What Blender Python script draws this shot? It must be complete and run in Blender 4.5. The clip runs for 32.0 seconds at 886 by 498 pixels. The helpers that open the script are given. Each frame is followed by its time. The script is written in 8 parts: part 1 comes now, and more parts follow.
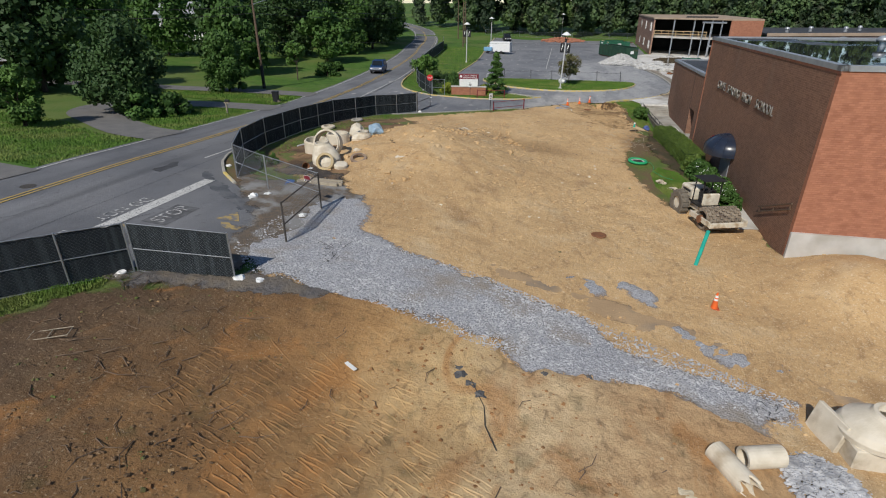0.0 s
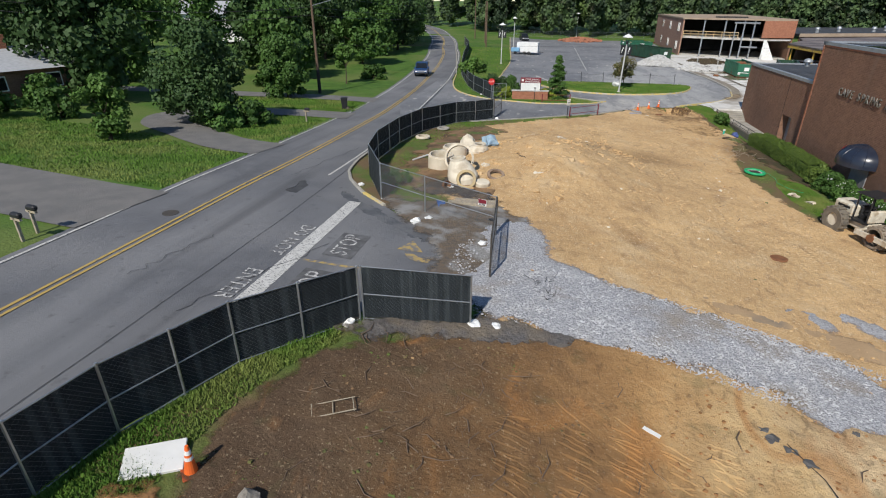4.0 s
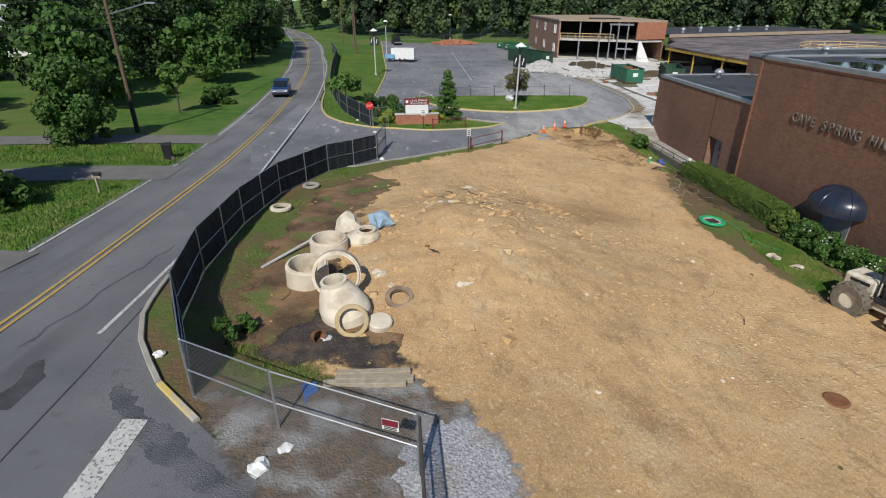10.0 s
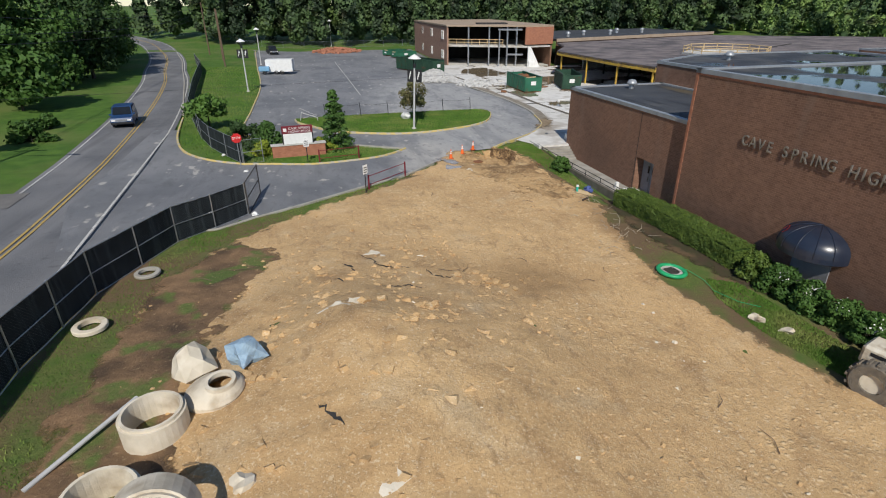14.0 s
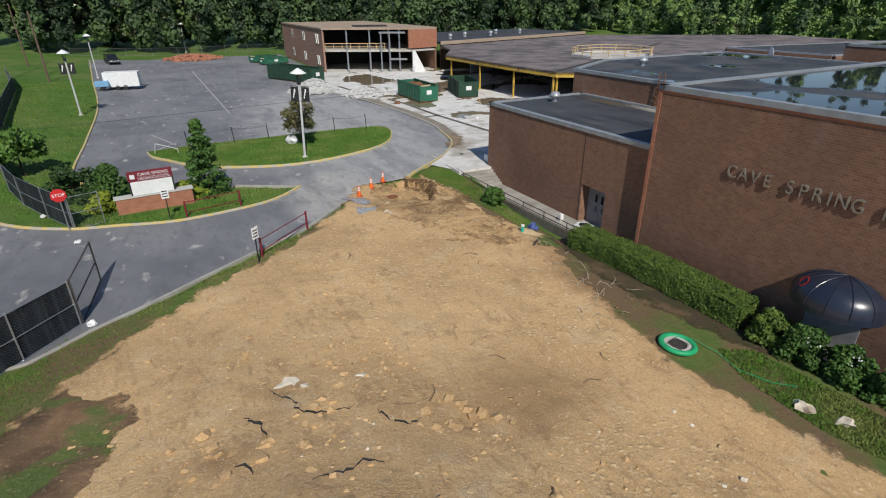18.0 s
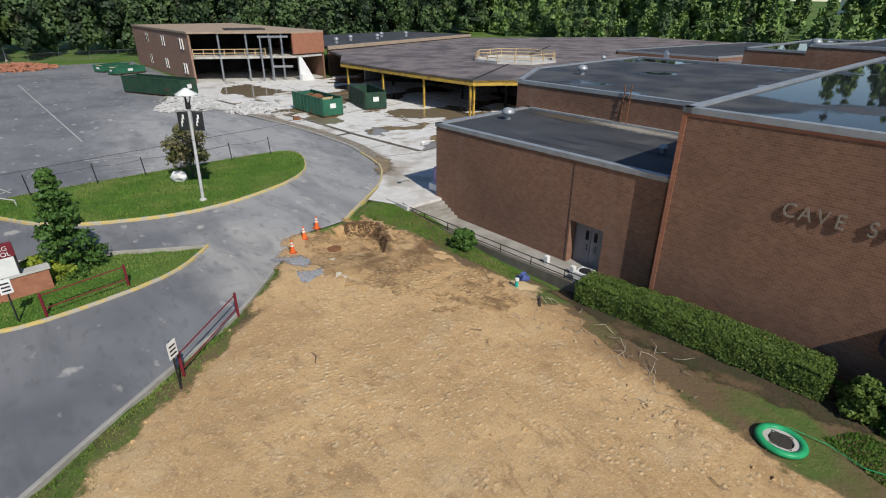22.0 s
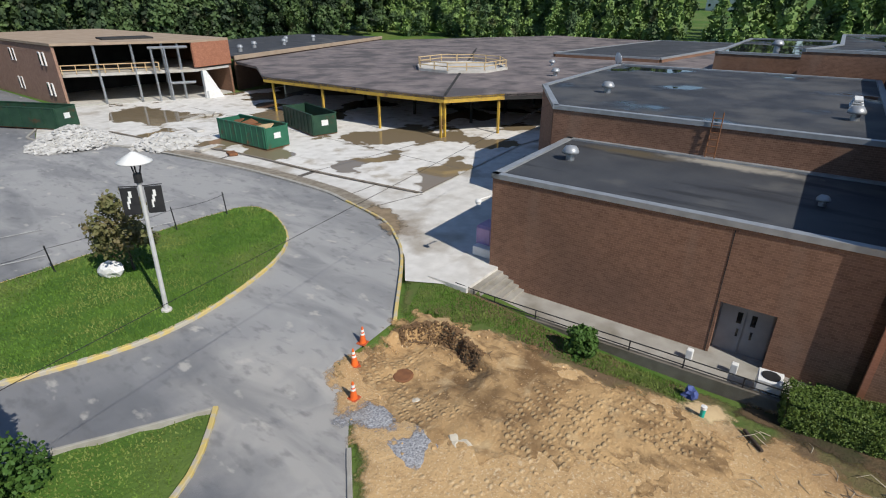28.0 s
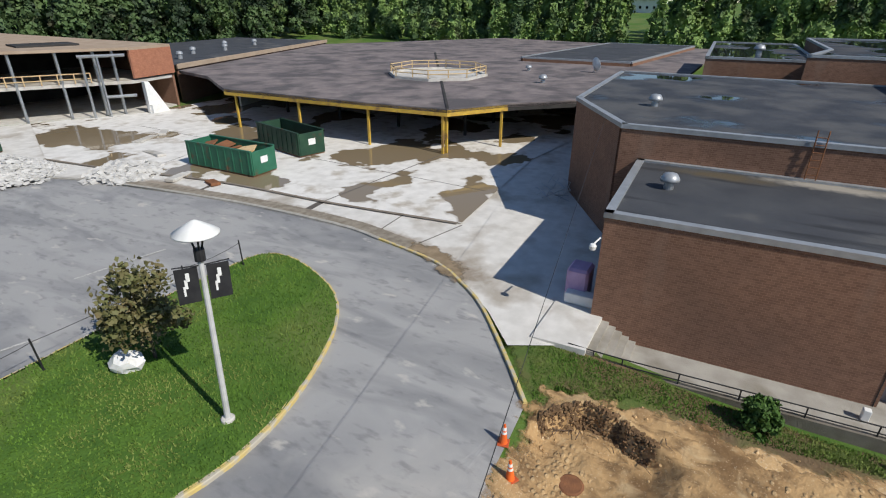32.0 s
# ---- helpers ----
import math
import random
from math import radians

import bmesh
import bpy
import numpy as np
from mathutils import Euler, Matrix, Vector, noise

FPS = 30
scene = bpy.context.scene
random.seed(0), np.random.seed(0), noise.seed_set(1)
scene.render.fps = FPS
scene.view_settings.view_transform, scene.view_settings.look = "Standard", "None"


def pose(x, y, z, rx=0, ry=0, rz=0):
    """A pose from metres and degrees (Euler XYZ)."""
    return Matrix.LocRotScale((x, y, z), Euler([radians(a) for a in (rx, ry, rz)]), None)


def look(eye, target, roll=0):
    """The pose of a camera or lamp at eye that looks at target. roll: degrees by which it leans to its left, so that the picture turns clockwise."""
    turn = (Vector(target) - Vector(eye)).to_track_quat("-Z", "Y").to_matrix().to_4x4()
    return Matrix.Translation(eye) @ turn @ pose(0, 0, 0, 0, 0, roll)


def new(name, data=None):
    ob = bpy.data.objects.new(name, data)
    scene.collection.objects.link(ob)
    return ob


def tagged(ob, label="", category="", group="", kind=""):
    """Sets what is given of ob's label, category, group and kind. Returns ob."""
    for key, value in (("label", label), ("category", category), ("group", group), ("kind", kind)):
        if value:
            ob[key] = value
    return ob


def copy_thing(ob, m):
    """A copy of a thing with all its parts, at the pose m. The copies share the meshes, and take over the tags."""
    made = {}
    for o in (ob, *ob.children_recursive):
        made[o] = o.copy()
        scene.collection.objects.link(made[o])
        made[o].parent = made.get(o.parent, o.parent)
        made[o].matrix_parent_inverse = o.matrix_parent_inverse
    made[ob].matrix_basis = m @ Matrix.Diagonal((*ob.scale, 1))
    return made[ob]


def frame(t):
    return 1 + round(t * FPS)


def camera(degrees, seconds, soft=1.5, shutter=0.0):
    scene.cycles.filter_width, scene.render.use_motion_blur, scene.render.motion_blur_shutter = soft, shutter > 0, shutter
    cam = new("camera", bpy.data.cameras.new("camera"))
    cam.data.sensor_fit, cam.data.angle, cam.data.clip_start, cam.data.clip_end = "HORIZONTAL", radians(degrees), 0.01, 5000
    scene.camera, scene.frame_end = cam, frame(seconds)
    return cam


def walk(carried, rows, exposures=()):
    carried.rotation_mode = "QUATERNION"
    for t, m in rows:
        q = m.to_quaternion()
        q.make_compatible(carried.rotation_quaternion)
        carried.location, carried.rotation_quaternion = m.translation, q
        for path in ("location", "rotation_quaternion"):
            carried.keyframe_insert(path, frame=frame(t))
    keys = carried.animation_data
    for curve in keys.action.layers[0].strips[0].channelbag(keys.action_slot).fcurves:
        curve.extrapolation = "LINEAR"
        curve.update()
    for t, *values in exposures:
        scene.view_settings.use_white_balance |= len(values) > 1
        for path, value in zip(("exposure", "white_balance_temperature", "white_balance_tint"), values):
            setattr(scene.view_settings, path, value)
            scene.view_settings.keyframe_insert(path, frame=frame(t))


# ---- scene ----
cam = camera(80.6, 32.0, 1.1)
PATH = [
    (0.0, pose(1.336, -3.889, 11.174, 64.76, -0.02, 14.17)),
    (0.5, pose(0.219, -3.901, 11.282, 64.72, -0.04, 13.92)),
    (1.0, pose(-0.921, -3.950, 11.359, 64.68, -0.06, 13.73)),
    (1.5, pose(-2.071, -4.033, 11.413, 64.64, -0.09, 13.57)),
    (2.0, pose(-3.225, -4.134, 11.451, 64.62, -0.11, 13.44)),
    (2.5, pose(-4.383, -4.208, 11.481, 64.61, -0.12, 13.24)),
    (3.0, pose(-5.542, -4.179, 11.507, 64.60, -0.11, 13.03)),
    (3.5, pose(-6.700, -3.968, 11.526, 64.59, -0.09, 12.89)),
    (4.0, pose(-7.845, -3.515, 11.533, 64.56, -0.08, 12.74)),
    (4.5, pose(-8.833, -2.819, 11.546, 64.52, -0.10, 12.60)),
    (6.5, pose(-10.580, 2.111, 11.791, 64.27, -0.25, 8.95)),
    (7.0, pose(-10.463, 3.186, 11.850, 64.26, -0.25, 7.84)),
    (7.5, pose(-10.215, 4.197, 11.897, 64.29, -0.20, 6.51)),
    (8.0, pose(-10.036, 5.175, 11.919, 64.34, -0.15, 5.24)),
    (8.5, pose(-9.931, 6.148, 11.928, 64.40, -0.10, 3.98)),
    (9.0, pose(-9.880, 7.136, 11.941, 64.46, -0.03, 2.64)),
    (9.5, pose(-9.853, 8.154, 11.967, 64.48, 0.03, 1.03)),
    (10.0, pose(-9.828, 9.195, 11.999, 64.49, 0.06, -0.58)),
    (10.5, pose(-9.795, 10.244, 12.024, 64.51, 0.08, -2.13)),
    (11.0, pose(-9.753, 11.295, 12.041, 64.55, 0.11, -3.61)),
    (11.5, pose(-9.707, 12.358, 12.059, 64.60, 0.14, -5.14)),
    (12.0, pose(-9.665, 13.442, 12.079, 64.64, 0.17, -6.81)),
    (12.5, pose(-9.632, 14.544, 12.098, 64.69, 0.21, -8.78)),
    (13.0, pose(-9.598, 15.640, 12.111, 64.74, 0.25, -10.17)),
    (13.5, pose(-9.556, 16.702, 12.117, 64.79, 0.30, -11.34)),
    (14.0, pose(-9.500, 17.718, 12.127, 64.83, 0.30, -12.54)),
    (14.5, pose(-9.447, 18.736, 12.149, 64.84, 0.30, -14.25)),
    (16.5, pose(-9.291, 23.015, 12.233, 64.71, 0.13, -21.45)),
    (17.0, pose(-9.252, 24.080, 12.250, 64.73, 0.21, -23.08)),
    (17.5, pose(-9.233, 25.157, 12.275, 64.75, 0.30, -24.53)),
    (18.0, pose(-9.275, 26.256, 12.321, 64.74, 0.30, -26.02)),
    (18.5, pose(-9.349, 27.363, 12.377, 64.71, 0.29, -27.43)),
    (19.0, pose(-9.408, 28.464, 12.424, 64.68, 0.23, -29.10)),
    (19.5, pose(-9.429, 29.548, 12.445, 64.67, 0.18, -30.84)),
    (20.0, pose(-9.432, 30.608, 12.435, 64.70, 0.12, -32.55)),
    (20.5, pose(-9.446, 31.643, 12.406, 64.76, 0.05, -33.98)),
    (21.0, pose(-9.471, 32.675, 12.376, 64.83, -0.06, -35.70)),
    (21.5, pose(-9.488, 33.714, 12.363, 64.86, -0.19, -37.70)),
    (22.0, pose(-9.483, 34.752, 12.374, 64.85, -0.24, -39.66)),
    (22.5, pose(-9.467, 35.786, 12.402, 64.82, -0.19, -40.99)),
    (23.0, pose(-9.472, 36.834, 12.438, 64.80, -0.13, -42.07)),
    (23.5, pose(-9.511, 37.910, 12.481, 64.82, -0.13, -42.77)),
    (24.0, pose(-9.544, 39.002, 12.537, 64.84, -0.17, -43.72)),
    (24.5, pose(-9.526, 40.095, 12.605, 64.84, -0.16, -44.89)),
    (25.0, pose(-9.453, 41.184, 12.662, 64.84, -0.12, -45.88)),
    (25.5, pose(-9.381, 42.272, 12.696, 64.85, -0.13, -47.08)),
    (27.5, pose(-9.065, 46.560, 12.932, 64.57, 0.05, -51.48)),
    (28.0, pose(-9.044, 47.594, 12.979, 64.57, 0.03, -52.40)),
    (28.5, pose(-9.036, 48.623, 13.006, 64.60, -0.01, -53.29)),
    (29.0, pose(-9.031, 49.680, 13.020, 64.63, -0.06, -54.49)),
    (29.5, pose(-9.022, 50.764, 13.046, 64.63, -0.10, -55.57)),
    (30.0, pose(-8.995, 51.865, 13.107, 64.53, -0.05, -56.74)),
    (30.5, pose(-8.945, 52.973, 13.200, 64.36, 0.06, -57.75)),
    (31.0, pose(-8.906, 54.086, 13.284, 64.22, 0.10, -58.82)),
    (31.5, pose(-8.928, 55.207, 13.309, 64.27, -0.07, -59.74)),
    (32.0, pose(-9.028, 56.332, 13.224, 64.63, -0.25, -60.82)),
]
walk(cam, PATH, ((0.0, -0.17), (1.5, -0.06), (4.0, 0.06), (8.0, 0.0), (12.0, -0.04), (20.0, -0.06), (23.0, 0.02), (26.0, 0.1), (32.0, 0.1)))

# ---- light ----
SUN_EL, SUN_DIR = 43.0, (0.206, 0.978)
world = bpy.data.worlds.new("sky")
scene.world = world
world.use_nodes = True
wn = world.node_tree.nodes
sky = wn.new("ShaderNodeTexSky")
sky.sky_type, sky.sun_disc = "NISHITA", False
sky.sun_elevation, sky.sun_rotation = radians(SUN_EL), math.atan2(-SUN_DIR[0], -SUN_DIR[1])
sky.altitude, sky.dust_density, sky.ozone_density = 900, 0.15, 2.6
wn["Background"].inputs[1].default_value = 0.1
world.node_tree.links.new(sky.outputs[0], wn["Background"].inputs[0])
lamp = bpy.data.lights.new("sun", "SUN")
lamp.energy, lamp.angle, lamp.color = 4.1, radians(0.53), (1.0, 0.95, 0.865)
sun = new("sun", lamp)
ce = math.cos(radians(SUN_EL))
sun.matrix_world = look((0, 0, 60), (SUN_DIR[0] * ce, SUN_DIR[1] * ce, 60 - math.sin(radians(SUN_EL))))


# ---- materials ----
MATS = {}


def mat(name, a, b=None, scale=3.0, rough=0.85, bump=0.0, bscale=30.0, metal=0.0, c=None, cscale=0.4, cut=(0.45, 0.62), rnd=0.0, spec=0.3, bdist=0.06, brough=0.5):
    """Two base colours mixed by noise, a third in large stains, fine relief."""
    if name in MATS:
        return MATS[name]
    m = bpy.data.materials.new(name)
    m.use_nodes = True
    n, l = m.node_tree.nodes, m.node_tree.links
    p = n["Principled BSDF"]
    p.inputs["Roughness"].default_value, p.inputs["Metallic"].default_value = rough, metal
    p.inputs["Specular IOR Level"].default_value = spec
    geo = n.new("ShaderNodeNewGeometry")
    out = None

    def noise_tex(s, detail=5.0):
        t = n.new("ShaderNodeTexNoise")
        t.inputs["Scale"].default_value, t.inputs["Detail"].default_value = s, detail
        l.new(geo.outputs["Position"], t.inputs["Vector"])
        return t

    def ramp(src, lo, hi):
        r = n.new("ShaderNodeMapRange")
        r.inputs[1].default_value, r.inputs[2].default_value = lo, hi
        l.new(src, r.inputs[0])
        return r.outputs[0]

    def mix(fac, x, y):
        k = n.new("ShaderNodeMix")
        k.data_type = "RGBA"
        for v, i in ((x, 6), (y, 7)):
            if isinstance(v, tuple):
                k.inputs[i].default_value = (*v, 1)
            else:
                l.new(v, k.inputs[i])
        l.new(fac, k.inputs[0])
        return k.outputs[2]

    col = mix(ramp(noise_tex(scale).outputs["Fac"], 0.35, 0.65), a, b or tuple(v * 0.82 for v in a))
    if c:
        col = mix(ramp(noise_tex(cscale, 7.0).outputs["Fac"], *cut), col, c)
    if rnd:
        info = n.new("ShaderNodeObjectInfo")
        h = n.new("ShaderNodeHueSaturation")
        l.new(ramp(info.outputs["Random"], 0.0, 1.0), h.inputs["Fac"])
        h.inputs["Value"].default_value = 1.0 + rnd
        l.new(col, h.inputs["Color"])
        col = h.outputs["Color"]
    l.new(col, p.inputs["Base Color"])
    if bump:
        bp = n.new("ShaderNodeBump")
        bp.inputs["Strength"].default_value, bp.inputs["Distance"].default_value = min(1.0, bump), bdist
        tex = noise_tex(bscale, 11.0)
        tex.inputs["Roughness"].default_value = brough
        l.new(tex.outputs["Fac"], bp.inputs["Height"])
        l.new(bp.outputs[0], p.inputs["Normal"])
    MATS[name] = m
    return m


def add_bricks(m, bw, bh, mortar, tint):
    """Courses of brick over the base colour, by object coordinates (x or y along the wall, z up)."""
    n, l = m.node_tree.nodes, m.node_tree.links
    p = n["Principled BSDF"]
    tc = n.new("ShaderNodeTexCoord")
    sep = n.new("ShaderNodeSeparateXYZ")
    l.new(tc.outputs["Object"], sep.inputs[0])
    add = n.new("ShaderNodeMath")
    l.new(sep.outputs[0], add.inputs[0])
    l.new(sep.outputs[1], add.inputs[1])
    com = n.new("ShaderNodeCombineXYZ")
    l.new(add.outputs[0], com.inputs[0])
    l.new(sep.outputs[2], com.inputs[1])
    br = n.new("ShaderNodeTexBrick")
    br.inputs["Scale"].default_value = 1.0
    br.inputs["Brick Width"].default_value, br.inputs["Row Height"].default_value = bw, bh
    br.inputs["Mortar Size"].default_value = 0.009
    br.inputs["Color1"].default_value, br.inputs["Color2"].default_value = (1, 1, 1, 1), (*tint, 1)
    br.inputs["Mortar"].default_value = (*mortar, 1)
    l.new(com.outputs[0], br.inputs["Vector"])
    old = p.inputs["Base Color"].links[0].from_socket
    mx = n.new("ShaderNodeMix")
    mx.data_type, mx.blend_type = "RGBA", "MULTIPLY"
    mx.inputs[0].default_value = 1.0
    l.new(old, mx.inputs[6])
    l.new(br.outputs["Color"], mx.inputs[7])
    l.new(mx.outputs[2], p.inputs["Base Color"])
    bp = n.new("ShaderNodeBump")
    bp.inputs["Strength"].default_value, bp.inputs["Distance"].default_value, bp.invert = 0.6, 0.02, True
    l.new(br.outputs["Fac"], bp.inputs["Height"])
    l.new(bp.outputs[0], p.inputs["Normal"])
    return m


def add_wet(m, scale, cut, dark, rough=0.03):
    """Standing water: patches that are darker and mirror-smooth."""
    n, l = m.node_tree.nodes, m.node_tree.links
    p = n["Principled BSDF"]
    geo = n.new("ShaderNodeNewGeometry")
    t = n.new("ShaderNodeTexNoise")
    t.inputs["Scale"].default_value, t.inputs["Detail"].default_value = scale, 4.0
    l.new(geo.outputs["Position"], t.inputs["Vector"])
    r = n.new("ShaderNodeMapRange")
    r.inputs[1].default_value, r.inputs[2].default_value = cut
    l.new(t.outputs["Fac"], r.inputs[0])
    mx = n.new("ShaderNodeMix")
    mx.data_type = "RGBA"
    l.new(r.outputs[0], mx.inputs[0])
    l.new(p.inputs["Base Color"].links[0].from_socket, mx.inputs[6])
    mx.inputs[7].default_value = (*dark, 1)
    l.new(mx.outputs[2], p.inputs["Base Color"])
    rr = n.new("ShaderNodeMapRange")
    rr.inputs[3].default_value, rr.inputs[4].default_value = p.inputs["Roughness"].default_value, rough
    l.new(r.outputs[0], rr.inputs[0])
    l.new(rr.outputs[0], p.inputs["Roughness"])
    if p.inputs["Normal"].links:
        bp = p.inputs["Normal"].links[0].from_node
        s = n.new("ShaderNodeMapRange")
        s.inputs[3].default_value, s.inputs[4].default_value = bp.inputs["Strength"].default_value, 0.0
        l.new(r.outputs[0], s.inputs[0])
        l.new(s.outputs[0], bp.inputs["Strength"])
    return m


def add_stain(m, scale, lo, hi, colour, detail=6.0, stretch=(1, 1, 1), distort=0.0, amount=1.0):
    """A further colour in patches of its own size; stretch draws the patches out along an axis."""
    n, l = m.node_tree.nodes, m.node_tree.links
    p = n["Principled BSDF"]
    geo = n.new("ShaderNodeNewGeometry")
    mp = n.new("ShaderNodeMapping")
    mp.inputs["Scale"].default_value = stretch
    mp.inputs["Location"].default_value = (scale * 7.3, scale * 3.1, 0)
    l.new(geo.outputs["Position"], mp.inputs["Vector"])
    t = n.new("ShaderNodeTexNoise")
    t.inputs["Scale"].default_value, t.inputs["Detail"].default_value, t.inputs["Distortion"].default_value = scale, detail, distort
    l.new(mp.outputs[0], t.inputs["Vector"])
    r = n.new("ShaderNodeMapRange")
    r.inputs[1].default_value, r.inputs[2].default_value, r.inputs[4].default_value = lo, hi, amount
    l.new(t.outputs["Fac"], r.inputs[0])
    mx = n.new("ShaderNodeMix")
    mx.data_type = "RGBA"
    l.new(r.outputs[0], mx.inputs[0])
    l.new(p.inputs["Base Color"].links[0].from_socket, mx.inputs[6])
    mx.inputs[7].default_value = (*colour, 1)
    l.new(mx.outputs[2], p.inputs["Base Color"])
    return m


def add_prints(m, scale, colour, zones, turn=0.5, loose=0.25, depth=0.05, amount=0.7, patch=0.9, wide=(0.12, 0.36)):
    """Dents of a padfoot drum in a loose lattice, their sunlit rims painted pale, within zones (x, y, radius x, radius
    y) that fray out.
    """
    n, l = m.node_tree.nodes, m.node_tree.links
    p = n["Principled BSDF"]
    geo = n.new("ShaderNodeNewGeometry")
    mp = n.new("ShaderNodeMapping")
    mp.inputs["Rotation"].default_value = (0, 0, turn)
    mp.inputs["Scale"].default_value = (1.0, 1.45, 0.0)
    l.new(geo.outputs["Position"], mp.inputs["Vector"])
    t = n.new("ShaderNodeTexVoronoi")
    t.inputs["Scale"].default_value, t.inputs["Randomness"].default_value = scale, loose
    l.new(mp.outputs[0], t.inputs["Vector"])
    best = None
    for cx, cy, rx, ry in zones:
        zm = n.new("ShaderNodeMapping")
        zm.inputs["Location"].default_value, zm.inputs["Scale"].default_value = (-cx / rx, -cy / ry, 0), (1 / rx, 1 / ry, 0)
        l.new(geo.outputs["Position"], zm.inputs["Vector"])
        ln = n.new("ShaderNodeVectorMath")
        ln.operation = "LENGTH"
        l.new(zm.outputs[0], ln.inputs[0])
        if best is None:
            best = ln.outputs["Value"]
        else:
            mn = n.new("ShaderNodeMath")
            mn.operation = "MINIMUM"
            l.new(best, mn.inputs[0])
            l.new(ln.outputs["Value"], mn.inputs[1])
            best = mn.outputs[0]
    k = n.new("ShaderNodeTexNoise")
    k.inputs["Scale"].default_value, k.inputs["Detail"].default_value = patch, 4.0
    l.new(geo.outputs["Position"], k.inputs["Vector"])
    q = n.new("ShaderNodeMath")
    q.operation = "MULTIPLY_ADD"
    l.new(k.outputs["Fac"], q.inputs[0])
    q.inputs[1].default_value = 2.2
    l.new(best, q.inputs[2])
    km = n.new("ShaderNodeMapRange")
    km.inputs[1].default_value, km.inputs[2].default_value, km.inputs[3].default_value, km.inputs[4].default_value = 1.9, 2.2, 1.0, 0.0
    l.new(q.outputs[0], km.inputs[0])
    r = n.new("ShaderNodeMapRange")
    r.interpolation_type = "SMOOTHSTEP"
    r.inputs[1].default_value, r.inputs[2].default_value, r.inputs[3].default_value, r.inputs[4].default_value = *wide, 1.0, 0.0
    l.new(t.outputs["Distance"], r.inputs[0])
    f = n.new("ShaderNodeMath")
    f.operation = "MULTIPLY"
    l.new(r.outputs[0], f.inputs[0])
    l.new(km.outputs[0], f.inputs[1])
    w = n.new("ShaderNodeMath")
    w.operation = "MULTIPLY"
    l.new(f.outputs[0], w.inputs[0])
    w.inputs[1].default_value = amount
    mx = n.new("ShaderNodeMix")
    mx.data_type = "RGBA"
    l.new(w.outputs[0], mx.inputs[0])
    l.new(p.inputs["Base Color"].links[0].from_socket, mx.inputs[6])
    mx.inputs[7].default_value = (*colour, 1)
    l.new(mx.outputs[2], p.inputs["Base Color"])
    bp = n.new("ShaderNodeBump")
    bp.inputs["Distance"].default_value = depth
    l.new(f.outputs[0], bp.inputs["Height"])
    l.new(p.inputs["Normal"].links[0].from_socket, bp.inputs["Normal"])
    l.new(bp.outputs[0], p.inputs["Normal"])
    return m


def frayed(m):
    """The same surface for a loose sheet, crumbling away along its rim by the stored depth inside the outline."""
    key = m.name + "_sheet"
    if key in MATS:
        return MATS[key]
    c = m.copy()
    c.name = key
    n, l = c.node_tree.nodes, c.node_tree.links
    at = n.new("ShaderNodeAttribute")
    at.attribute_name = "rim"
    geo = n.new("ShaderNodeNewGeometry")
    v = at.outputs["Fac"]
    for sc, k, d in ((1.3, 0.9, 3.0), (7.0, 0.7, 9.0)):
        t = n.new("ShaderNodeTexNoise")
        t.inputs["Scale"].default_value, t.inputs["Detail"].default_value, t.inputs["Roughness"].default_value = sc, d, 0.62
        l.new(geo.outputs["Position"], t.inputs["Vector"])
        q = n.new("ShaderNodeMath")
        q.operation = "MULTIPLY_ADD"
        l.new(t.outputs["Fac"], q.inputs[0])
        q.inputs[1].default_value = k
        l.new(v, q.inputs[2])
        v = q.outputs[0]
    r = n.new("ShaderNodeMapRange")
    r.inputs[1].default_value, r.inputs[2].default_value = 0.86, 1.2
    l.new(v, r.inputs[0])
    tr = n.new("ShaderNodeBsdfTransparent")
    mix = n.new("ShaderNodeMixShader")
    l.new(r.outputs[0], mix.inputs[0])
    l.new(tr.outputs[0], mix.inputs[1])
    l.new(n["Principled BSDF"].outputs[0], mix.inputs[2])
    l.new(mix.outputs[0], n["Material Output"].inputs["Surface"])
    MATS[key] = c
    return c


